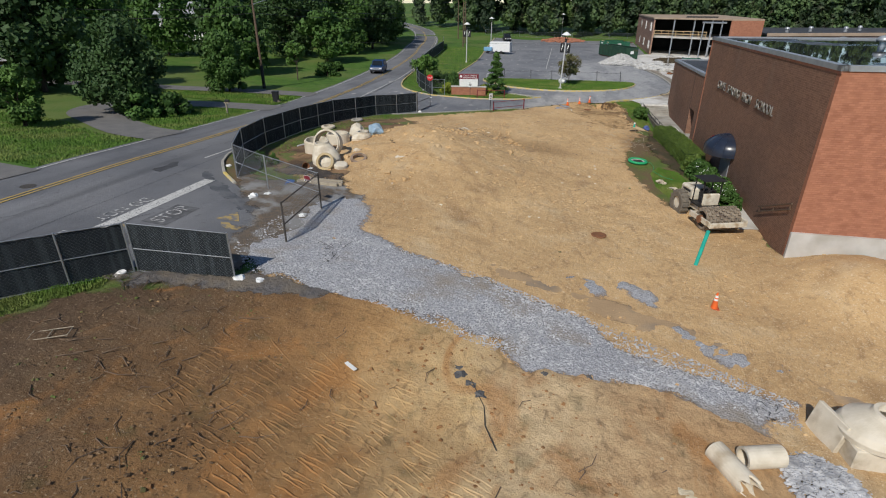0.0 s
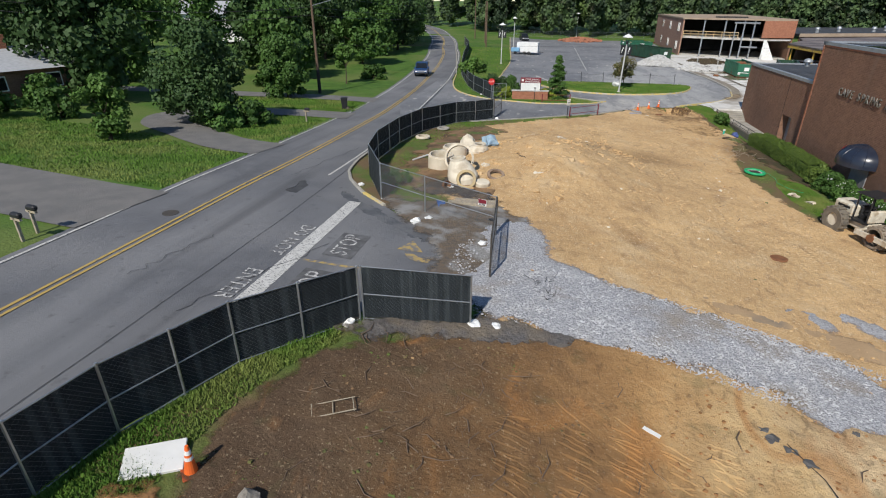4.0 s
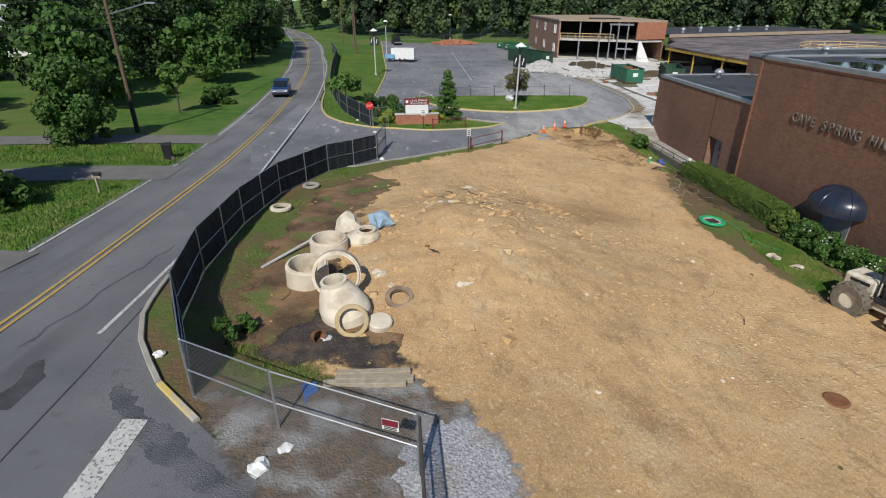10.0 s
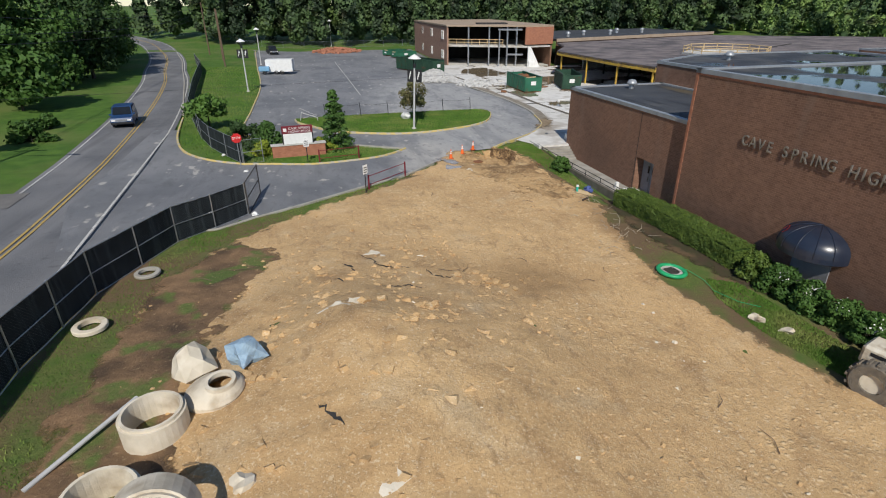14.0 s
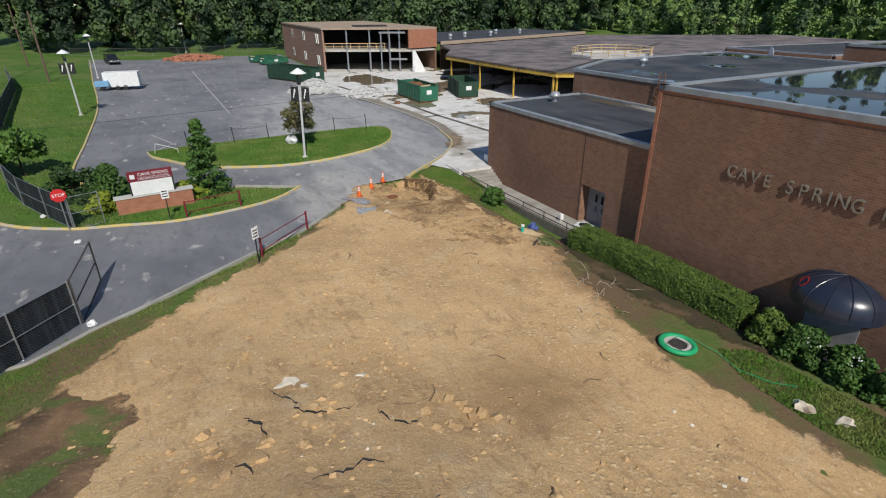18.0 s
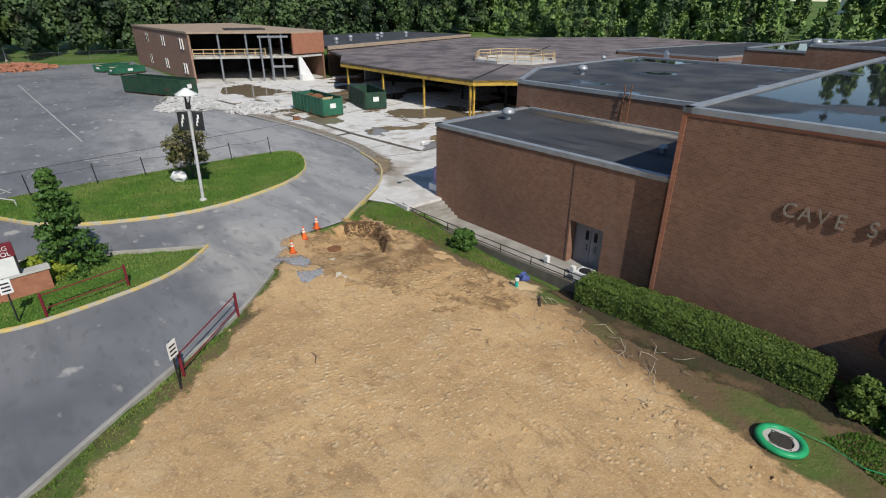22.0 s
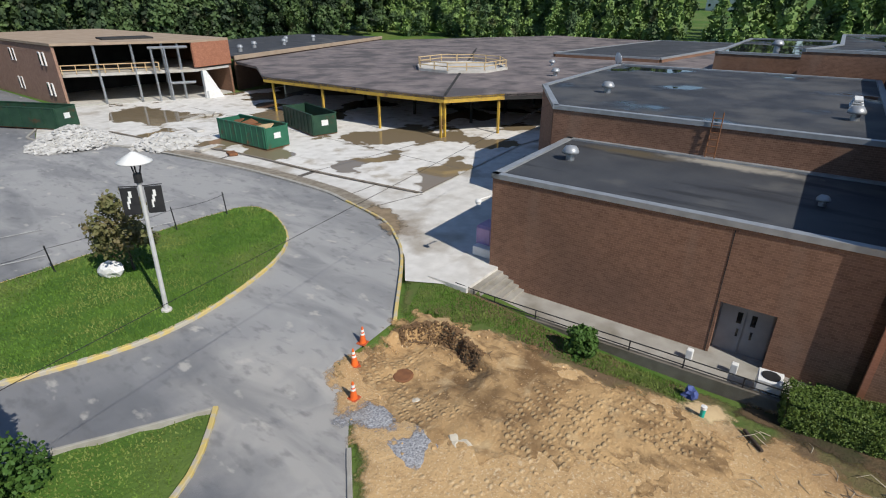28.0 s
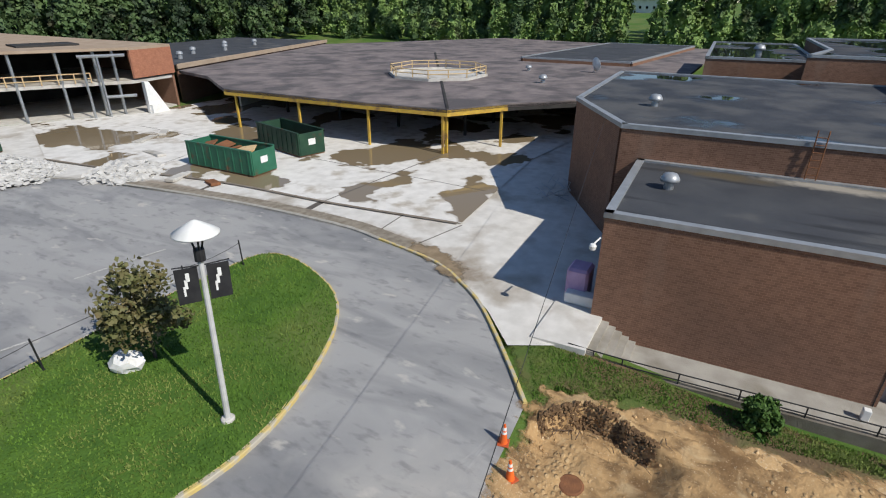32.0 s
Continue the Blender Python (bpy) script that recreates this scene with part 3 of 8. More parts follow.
# ---- mesh helpers ----
def part(name, bm, material, parent=None, label="", kind="", category="", group="", smooth=False):
    me = bpy.data.meshes.new(name)
    bm.normal_update()
    bm.to_mesh(me)
    bm.free()
    me.materials.append(material)
    if smooth:
        me.shade_smooth()
    ob = new(name, me)
    if parent:
        ob.parent = parent
    return tagged(ob, label, category, group, kind)


def raw(name, verts, faces, material, parent=None, label="", kind="", category="", group=""):
    me = bpy.data.meshes.new(name)
    me.from_pydata(verts, [], faces)
    me.materials.append(material)
    ob = new(name, me)
    if parent:
        ob.parent = parent
    return tagged(ob, label, category, group, kind)


def thing(name, m, label, category, group="", kind=""):
    ob = new(name)
    ob.matrix_basis = m
    return tagged(ob, label, category, group, kind)


def box(x0, x1, y0, y1, z0, z1, bm=None, bev=0.0, m=None):
    own = bmesh.new()
    bmesh.ops.create_cube(own, size=1.0)
    for v in own.verts:
        v.co = Vector((x0 + (v.co.x + 0.5) * (x1 - x0), y0 + (v.co.y + 0.5) * (y1 - y0), z0 + (v.co.z + 0.5) * (z1 - z0)))
    if bev:
        bmesh.ops.bevel(own, geom=own.edges[:], offset=bev, segments=1, affect="EDGES")
    return merge(own, bm, m)


def merge(own, bm, m=None):
    if m is not None:
        own.transform(m)
    if bm is None:
        return own
    me = bpy.data.meshes.new("tmp")
    own.to_mesh(me)
    own.free()
    bm.from_mesh(me)
    bpy.data.meshes.remove(me)
    return bm


def prism(poly, z0, z1, bm=None):
    own = bmesh.new()
    lo = [own.verts.new((x, y, z0)) for x, y in poly]
    hi = [own.verts.new((x, y, z1)) for x, y in poly]
    own.faces.new(hi)
    own.faces.new(lo[::-1])
    for i in range(len(poly)):
        j = (i + 1) % len(poly)
        own.faces.new((lo[i], lo[j], hi[j], hi[i]))
    bmesh.ops.recalc_face_normals(own, faces=own.faces[:])
    return merge(own, bm)


def tube(p, q, r, bm=None, n=8, r2=None):
    p, q = Vector(p), Vector(q)
    own = bmesh.new()
    d = q - p
    bmesh.ops.create_cone(own, cap_ends=True, segments=n, radius1=r, radius2=r if r2 is None else r2, depth=d.length)
    own.transform(Matrix.Translation((p + q) / 2) @ d.to_track_quat("Z", "Y").to_matrix().to_4x4())
    return merge(own, bm)


def lathe(profile, n=24, bm=None, m=None):
    """A closed profile of (radius, z) turned about z."""
    own = bmesh.new()
    rings = [[own.verts.new((r * math.cos(2 * math.pi * i / n), r * math.sin(2 * math.pi * i / n), z)) for i in range(n)] for r, z in profile]
    k = len(rings)
    for a in range(k):
        A, B = rings[a], rings[(a + 1) % k]
        for i in range(n):
            j = (i + 1) % n
            own.faces.new((A[i], A[j], B[j], B[i]))
    bmesh.ops.recalc_face_normals(own, faces=own.faces[:])
    return merge(own, bm, m)


def sweep(pts, w, h, z=0.0, ground=None):
    """A bar of width w and height h along a line of plan points, on the ground."""
    own = bmesh.new()
    prev = None
    for i, (x, y) in enumerate(pts):
        a, b = pts[max(0, i - 1)], pts[min(len(pts) - 1, i + 1)]
        d = Vector((b[0] - a[0], b[1] - a[1])).normalized()
        nx, ny = -d.y * w / 2, d.x * w / 2
        g = (ground or G)(x, y) + z
        ring = [own.verts.new(v) for v in ((x - nx, y - ny, g - 0.25), (x - nx, y - ny, g + h * 0.85), (x - nx * 0.75, y - ny * 0.75, g + h), (x + nx * 0.75, y + ny * 0.75, g + h), (x + nx, y + ny, g + h * 0.85), (x + nx, y + ny, g - 0.25))]
        if prev:
            for k in range(5):
                own.faces.new((prev[k], prev[k + 1], ring[k + 1], ring[k]))
        else:
            own.faces.new(ring)
        prev = ring
    own.faces.new(prev[::-1])
    bmesh.ops.recalc_face_normals(own, faces=own.faces[:])
    return own


def smooth_line(pts, step=0.8):
    """Points along a rounded line through the given ones."""
    out = []
    n = len(pts)
    for i in range(n - 1):
        p0, p1, p2, p3 = (Vector(pts[max(0, min(n - 1, i + k))]) for k in (-1, 0, 1, 2))
        m = max(1, int((p2 - p1).length / step))
        for k in range(m):
            t = k / m
            out.append(tuple(0.5 * (2 * p1 + (p2 - p0) * t + (2 * p0 - 5 * p1 + 4 * p2 - p3) * t * t + (3 * p1 - p0 - 3 * p2 + p3) * t ** 3)))
    return out + [tuple(pts[-1])]


def polytube(pts, r, n=5):
    """One connected round bar through the points."""
    own = bmesh.new()
    prev = None
    for i, p in enumerate(pts):
        d = (Vector(pts[min(i + 1, len(pts) - 1)]) - Vector(pts[max(i - 1, 0)])).normalized()
        m = Matrix.Translation(p) @ d.to_track_quat("Z", "Y").to_matrix().to_4x4()
        ring = [own.verts.new(m @ Vector((r * math.cos(6.2832 * k / n), r * math.sin(6.2832 * k / n), 0))) for k in range(n)]
        if prev:
            for k in range(n):
                own.faces.new((prev[k], prev[(k + 1) % n], ring[(k + 1) % n], ring[k]))
        prev = ring
    return own


# ---- ground ----
def ease(pts, v):
    if v <= pts[0][0]:
        return pts[0][1]
    for (a, p), (b, q) in zip(pts, pts[1:]):
        if v <= b:
            return p + (q - p) * (v - a) / (b - a)
    return pts[-1][1]


def hump(x, y, cx, cy, sx, sy):
    return math.exp(-((x - cx) / sx) ** 2 - ((y - cy) / sy) ** 2)


PIT = ((4.1, 59.95), (4.85, 59.4), (5.45, 58.7), (5.25, 57.7), (4.65, 56.4), (4.4, 55.6))


def scarp(x, y):
    """Drop behind the dug bank: a ragged step of half a metre along its lip."""
    if not (2.2 < x < 6.2 and 55.0 < y < 60.6):
        return 0.0
    best, side = 9.0, 0.0
    for (x0, y0), (x1, y1) in zip(PIT, PIT[1:]):
        ex, ey = x1 - x0, y1 - y0
        t = min(1, max(0, ((x - x0) * ex + (y - y0) * ey) / (ex * ex + ey * ey)))
        d = math.hypot(x - x0 - t * ex, y - y0 - t * ey)
        if d < best:
            best, side = d, ex * (y - y0) - ey * (x - x0)
    d = (best if side < 0 else -best) + 0.16 * noise.noise(Vector((x * 2.3, y * 2.3, 4.0)))
    ends = min(1, max(0, (60.2 - y) / 0.5)) * min(1, max(0, (y - 55.5) / 0.7))
    drop = min(1, max(0, d / 0.22)) * max(0, 1 - max(0, d - 0.22) / 1.7)
    lip = math.exp(-((d + 0.15) / 0.22) ** 2)
    return ends * (0.14 * lip - 0.52 * drop)


def G(x, y):
    """Height of the ground: the road side stands higher than the school side, with a spoil heap and two hollows."""
    road = ease(((-30, 3.6), (5, 2.75), (20, 2.4), (45, 1.25), (60, 0.9), (75, 0.8)), y)
    wall = ease(((-30, -1.2), (15, -0.9), (25, -0.65), (37.5, -0.1), (49, 0.3), (58, 0.75), (75, 0.8)), y)
    s = min(1, max(0, (x + 16) / 27))
    s = 0.6 * s + 0.4 * s * s * (3 - 2 * s)
    z = road + (wall - road) * s
    if x < -16:
        z += 0.06 * min(9, -16 - x) + 0.03 * min(60, max(0, -25 - x))
    z += 1.6 * hump(x, y, -7.8, 30, 5.6, 7) + 0.5 * hump(x, y, -9.3, 32.2, 2, 2.2)
    z -= 0.7 * hump(x, y, 2.6, 58, 2.6, 2.2) + 0.6 * hump(x, y, -3.8, 6.5, 4, 3.2)
    z += 1.5 * hump(x, y, 15, 20.5, 3.2, 3.0) - 0.55 * hump(x, y, 9.0, 52, 1.5, 6.5)
    z += scarp(x, y)
    if y > 165:
        z += 0.03 * min(200, y - 165)
    if x > 100:
        z += 0.06 * min(200, x - 100)
    return z


def inside(poly, x, y):
    r = False
    j = len(poly) - 1
    for i in range(len(poly)):
        (xi, yi), (xj, yj) = poly[i], poly[j]
        if (yi > y) != (yj > y) and x < (xj - xi) * (y - yi) / (yj - yi) + xi:
            r = not r
        j = i
    return r


def drape(name, poly, res, material, dz, label="", kind="structure", rough=0.0, category="", rscale=1.0):
    """A sheet cut to a plan outline, laid on the ground dz above it."""
    own = bmesh.new()
    vs = [own.verts.new((x, y, 0)) for x, y in poly]
    for t in tessellate_polygon([[Vector((x, y, 0)) for x, y in poly]]):
        own.faces.new([vs[i] for i in t])
    own.normal_update()
    xs, ys = [p[0] for p in poly], [p[1] for p in poly]
    for k, (lo, hi) in enumerate(((min(xs), max(xs)), (min(ys), max(ys)))):
        v = math.ceil(lo / res) * res
        while v < hi:
            co = (v, 0, 0) if k == 0 else (0, v, 0)
            no = (1, 0, 0) if k == 0 else (0, 1, 0)
            bmesh.ops.bisect_plane(own, geom=own.verts[:] + own.edges[:] + own.faces[:], plane_co=co, plane_no=no)
            v += res
    for f in own.faces:
        if f.normal.z < 0:
            f.normal_flip()
    for v in own.verts:
        x, y = v.co.x, v.co.y
        edge = v.is_boundary
        v.co.z = G(x, y) + dz
        if rough and not edge:
            p = Vector((x * rscale, y * rscale, 3.1))
            v.co.z += rough * (0.75 + noise.noise(p * 0.45) + 0.6 * noise.noise(p * 1.3) + 0.35 * abs(noise.noise(p * 3.1)))
    return part(name, own, material, None, label, kind, category)


def edge_depth(poly, X, Y):
    """How far plan points lie inside an outline (negative outside)."""
    d = np.full(X.shape, 1e9)
    ins = np.zeros(X.shape, bool)
    for (x0, y0), (x1, y1) in zip(poly, poly[1:] + poly[:1]):
        ex, ey = x1 - x0, y1 - y0
        t = np.clip(((X - x0) * ex + (Y - y0) * ey) / (ex * ex + ey * ey + 1e-9), 0, 1)
        d = np.minimum(d, np.hypot(X - x0 - t * ex, Y - y0 - t * ey))
        if y0 != y1:
            ins ^= ((y0 > Y) != (y1 > Y)) & (X < ex * (Y - y0) / (y1 - y0) + x0)
    return np.where(ins, d, -d)


def site_relief(x, y):
    """Unevenness of worked ground, stronger on the spoil heap."""
    p = Vector((x, y, 3.1))
    return (1 + 1.3 * hump(x, y, -7.8, 30, 6, 8)) * (0.9 + noise.noise(p * 0.45) + 0.7 * noise.noise(p * 1.3) + 0.5 * noise.noise(p * 3.3) + 0.3 * noise.noise(p * 7.0))


def grid_sheet(name, x0, x1, y0, y1, res, material, hole, dz, rough, label, edge, kind="structure", category=""):
    """A sheet of loose ground that thins out and dips under its neighbour along a ragged outline. edge: (outline, raggedness, its scale)."""
    poly, amp, s = edge
    nx, ny = int((x1 - x0) / res) + 1, int((y1 - y0) / res) + 1
    X, Y = np.meshgrid(x0 + np.arange(nx) * res, y0 + np.arange(ny) * res)
    D = edge_depth(poly, X, Y)
    verts, faces = [], []
    for j in range(ny):
        for i in range(nx):
            x, y, d = X[j, i], Y[j, i], D[j, i]
            if d < -1.5 - amp:
                verts.append((x, y, -5))
                continue
            p = Vector((x, y, 3.1))
            if d < 2.5 + 2 * amp:
                q = p * s
                d += amp * (noise.noise(q) + 0.6 * noise.noise(q * 2.7) + 0.35 * noise.noise(q * 6.1))
            D[j, i] = d
            z = G(x, y) + dz - 0.05 * (1 - min(1.0, max(-2.0, (d + 0.55) / 1.1)))
            if rough:
                z += min(1.0, max(0.0, (d + 0.4) / 1.2)) * rough * site_relief(x, y)
            verts.append((x, y, z))
    for j in range(ny - 1):
        for i in range(nx - 1):
            if D[j:j + 2, i:i + 2].min() < -0.7 or (hole and hole(X[j, i] + res / 2, Y[j, i] + res / 2)):
                continue
            a = j * nx + i
            faces.append((a, a + 1, a + nx + 1, a + nx))
    ob = raw(name, verts, faces, frayed(material), None, label, kind, category)
    rim = ob.data.attributes.new("rim", "FLOAT", "POINT")
    rim.data.foreach_set("value", np.clip(D.ravel() + min(0.5, max(0.0, 0.9 - D.max())), -2.0, 3.0).astype(np.float32))
    clean = bmesh.new()
    clean.from_mesh(ob.data)
    bmesh.ops.delete(clean, geom=[v for v in clean.verts if not v.link_faces], context="VERTS")
    clean.to_mesh(ob.data)
    clean.free()
    ob.data.shade_smooth()
    return ob


ROAD_C = smooth_line([(-23.4, -120), (-23.4, -20), (-23.5, 17), (-23.8, 30), (-25.0, 50), (-27.0, 70), (-29.7, 90), (-32.9, 108), (-36.2, 122), (-40.0, 140), (-45.5, 160), (-55, 185), (-75, 215)], 4.0)


def offset(line, d):
    out = []
    for i, (x, y) in enumerate(line):
        a, b = line[max(0, i - 1)], line[min(len(line) - 1, i + 1)]
        t = Vector((b[0] - a[0], b[1] - a[1])).normalized()
        out.append((x + t.y * d, y - t.x * d))
    return out


ROAD = offset(ROAD_C, -3.35) + offset(ROAD_C, 3.5)[::-1]
APRON = [(-20.6, 28), (-20.2, 27.0), (-19.7, 24.1), (-19.0, 22.6), (-17.5, 20.6), (-15.9, 19.2), (-14, 17.6), (-11.8, 15.8), (-11.2, 12.5), (-13.6, 9.9), (-15.7, 6.7), (-17.1, 3.3), (-17.9, -2), (-19.6, -12), (-20.6, -16)]
DRIVE = [(-22.4, 43), (-19.5, 43.3), (-17.4, 45.0), (-15.7, 45.4), (-14, 46.9), (-12.3, 48.1), (-10.4, 49.6), (-7.9, 51.5), (-4.2, 54.2), (-0.3, 58.3), (0.9, 60.4), (4.4, 60.6), (9.1, 64.3), (10.9, 66.4), (12.2, 68.6), (13.1, 72.8), (13.6, 76.5), (13.1, 86.2), (10.7, 99.3), (6.5, 109), (8, 114), (14.6, 126), (14.9, 168), (-26, 168), (-21.6, 130), (-18.7, 104), (-17.9, 84), (-17.6, 72), (-16, 68), (-12, 66), (-8.1, 64.3), (-5.5, 62.9), (-3.1, 61.6), (-4.4, 60.2), (-5.9, 59.2), (-8.4, 58.5), (-11.2, 58.2), (-13.8, 58.9), (-16, 59.4), (-18.6, 60.6), (-20.8, 63), (-22.4, 67), (-23.2, 72), (-25.5, 72), (-24.5, 50)]
PLAZA = [(9.1, 64.1), (10.9, 66.2), (12.3, 68.4), (13.25, 72.8), (13.75, 76.5), (13.25, 86.2), (10.85, 99.3), (6.6, 109.2), (8.2, 114), (14.8, 126), (29, 119), (36, 119), (75, 119), (75, 63), (11.5, 59.7), (8.9, 59.7), (7.2, 62.4)]
SITE = [(-14.4, -16), (-14.2, 2), (-12.8, 8.2), (-9.6, 10.2), (-10.4, 16.5), (-12.6, 20.6), (-15.5, 23), (-16.8, 27), (-17.0, 35), (-16.4, 40), (-14.6, 43.6), (-12.4, 46.4), (-10.1, 48.6), (-7.4, 50.8), (-3.9, 54.0), (-0.7, 58.3), (0.5, 60.5), (4.4, 60.4), (5.0, 58.3), (6.4, 57.4), (6.3, 54), (6.9, 50.8), (7.7, 49), (7.0, 45), (6.2, 41), (5.5, 37), (6.4, 32.2), (7.6, 29.0), (10.2, 28.4), (12.4, 27.5), (12.3, 23.2), (45, 22), (45, -16)]
PAVED = (ROAD, APRON, DRIVE, PLAZA)

# one sheet of ground to the horizon, finer near the walk
xs = [-3000, -1500, -700, -400, -250, -160, -120, -100, -90, -80, -70] + [-60 + 0.75 * i for i in range(134)] + [42, 46, 50, 56, 64, 75, 90, 100, 120, 150, 200, 300, 500, 900, 1700, 3000]
ys = [-3000, -1500, -700, -300, -150, -90, -60, -40, -30] + [-20 + 0.75 * i for i in range(200)] + [132, 136, 140, 146, 152, 160, 168, 176, 190, 220, 260, 320, 420, 600, 1000, 1800, 3000]
verts, faces = [], []
for y in ys:
    for x in xs:
        z = G(x, y)
        if -40 < x < 80 and -60 < y < 170 and any(inside(p, x, y) for p in PAVED):
            z -= 0.14
        if 0.5 < x < 6.4 and 54.5 < y < 60.2:
            z -= 0.7
        verts.append((x, y, z))
nx = len(xs)
for j in range(len(ys) - 1):
    for i in range(nx - 1):
        if 8.9 < (xs[i] + xs[i + 1]) / 2 < 13 and 46 < (ys[j] + ys[j + 1]) / 2 < 59.5:
            continue
        a = j * nx + i
        faces.append((a, a + 1, a + nx + 1, a + nx))
ground = raw("ground", verts, faces, GRASS, None, "mown green grass ground with uneven patches", "structure", "ground")
ground.data.shade_smooth()


def ragged(poly, amp=0.5, s=1.1):
    return poly, amp, s


RIM = [(-17.6, -16), (-17.0, 3.0), (-15.6, 6.5), (-13.5, 9.7), (-10, 10.6), (-10.6, 16), (-13.2, 18.0), (-16.0, 18.9), (-18.3, 20.6), (-19.8, 22.8), (-20.5, 25), (-20.8, 28), (-20.9, 34), (-20.6, 39), (-19.3, 43.6), (-16.9, 46.4), (-14.3, 47.4), (-12.3, 48.0), (-10.4, 49.5), (-7.9, 51.4), (-4.2, 54.1), (-0.3, 58.2), (0.9, 60.3), (4.3, 60.4), (8.8, 63.6), (8.9, 46), (11, 45), (12, 23), (12.2, -16)]
grid_sheet("rough_verge", -23, 13, -16, 64, 0.5, VERGE, lambda x, y: 1.6 < x < 5.8 and 55.2 < y < 59.8, 0.02, 0.02, "patchy weedy grass and bare soil", ragged(RIM, 0.05), category="ground")
hole = lambda x, y: (8.7 < x < 13 and 46 < y < 59.6) or (2.2 < x < 5.2 and 55.6 < y < 59.2)
grid_sheet("site_dirt", -18, 45, -8, 61, 0.25, DIRT, hole, 0.04, 0.06, "graded tan clay soil with roller prints", ragged(SITE, 0.45), category="ground")
grid_sheet("cut_soil", -17, 12, -16, 12, 0.2, SOIL, None, 0.10, 0.055, "topsoil and scraped orange subsoil with track marks", ragged([(-14.6, -16), (-14.4, 1.6), (-14.9, 3.8), (-14.8, 5.2), (-14.3, 7.0), (-13.3, 8.6), (-11.6, 9.6), (-9.6, 10.4), (-6.4, 11.4), (-3.1, 11.9), (-0.8, 11.5), (0.7, 10.4), (5.1, 11.3), (8.4, 9.8), (8.2, 2), (7, -16)], 0.45, 0.9), category="ground")
grid_sheet("orange_spoil", -18, -12, -4, 4, 0.15, DIRT_RED, None, 0.11, 0.05, "orange clay spoil at the fence", ragged([(-15.9, 2.0), (-15.0, 2.5), (-14.2, 2.2), (-13.7, 1.4), (-14.2, -0.6), (-15.6, -2), (-16.2, -0.6)], 0.35, 1.6), category="ground")
grid_sheet("fence_soil", -19, -9, 20, 45, 0.25, DIRT_DARK, None, 0.10, 0.04, "damp dark soil inside the fence", ragged([(-15.8, 22.4), (-10.9, 21.6), (-10.6, 23.2), (-12.6, 24.6), (-13.4, 27), (-14.0, 32), (-13.4, 36), (-12.0, 41), (-14.4, 43.6), (-17.0, 39), (-17.4, 32), (-17.2, 25)], 0.5, 1.0), category="ground")
grid_sheet("gravel_track", -13, 11, 8, 22, 0.2, GRAVEL, None, 0.12, 0.03, "grey crushed stone construction entrance", ragged([(-10.6, 15.6), (-11.4, 17.8), (-10.6, 19.6), (-9.4, 20.2), (-8.0, 19.4), (-7.6, 16.8), (-4.8, 15.7), (-1.5, 15.2), (-0.1, 14.6), (2.3, 14.1), (3.8, 12.8), (5.9, 12.3), (9.2, 11.9), (9.3, 11.0), (7.9, 9.8), (6.7, 9.5), (5.1, 10.7), (2.2, 10.1), (0.6, 9.8), (-0.9, 10.9), (-3.1, 11.3), (-6.6, 10.9), (-8.2, 11.2), (-10, 11.2), (-11.6, 12.6)], 0.35, 1.0), category="ground")
grid_sheet("gate_soil", -18, -7, 9, 23, 0.15, mat("gravelly_soil", (0.17, 0.128, 0.09), (0.12, 0.102, 0.085), 5.0, 0.95, 1.0, 14.0, c=(0.27, 0.265, 0.255), cscale=0.9, cut=(0.48, 0.62)), None, 0.105, 0.03, "gravelly brown soil at the gate", ragged([(-16.6, 20.2), (-15.0, 18.0), (-13.2, 16.4), (-12.5, 14.6), (-12.3, 11.6), (-11.6, 10.4), (-10.2, 11.2), (-9.6, 14), (-8.6, 17), (-8.8, 20.6), (-10.6, 21.4), (-13.5, 20.9)], 0.4, 1.0), category="ground")
grid_sheet("gate_grit", -15, -5, 7, 13, 0.15, mat("grey_grit", (0.15, 0.14, 0.135), (0.1, 0.092, 0.088), 4.0, 0.95, 1.0, 6.0, c=(0.2, 0.165, 0.125), cscale=0.7, bdist=0.1, brough=0.65), None, 0.135, 0.045, "dark grey grit along the foot of the gate", ragged([(-14.0, 8.9), (-13.0, 9.7), (-10.0, 10.9), (-8.6, 11.4), (-6.9, 11.2), (-6.4, 10.5), (-8.2, 10.1), (-9.9, 9.6), (-11.2, 9.3), (-12.9, 8.4)], 0.3, 1.3), category="ground")
for outline in ([(6.0, 14.8), (7.6, 13.95), (9.4, 13.75), (9.3, 13.3), (7.5, 13.4), (6.1, 14.3)], [(1.9, 17.1), (3.0, 16.8), (3.0, 16.3), (2.0, 16.6)], [(3.9, 17.9), (5.4, 17.0), (5.2, 16.5), (4.0, 17.4)]):
    grid_sheet("gravel_streak", outline[0][0] - 1, outline[0][0] + 5, 12, 19, 0.15, GRAVEL, None, 0.115, 0.03, "thin streak of spilled grey gravel", ragged(outline, 0.25, 1.6), category="ground")
grid_sheet("ash_soil", -17, -9, 19.6, 26.5, 0.15, ASH, None, 0.125, 0.05, "black ashy soil with weeds in the fence corner", ragged([(-15.9, 21.6), (-14.9, 23.6), (-13.8, 24.9), (-12.4, 23.6), (-11.0, 22.6), (-10.2, 21.6), (-11.4, 21.2), (-13.6, 21.4)], 0.4, 1.2), category="ground")
grid_sheet("gravel_spill", -2, 2, 55, 60, 0.15, GRAVEL, None, 0.12, 0.03, "small heap of blue-grey gravel", ragged([(-0.9, 58.0), (0.3, 57.9), (0.7, 56.9), (-0.2, 56.6)], 0.3, 1.6), category="ground")
PALE = mat("pale_clay", (0.66, 0.58, 0.42), (0.54, 0.42, 0.26), 1.6, 0.9, 0.6, 12.0)
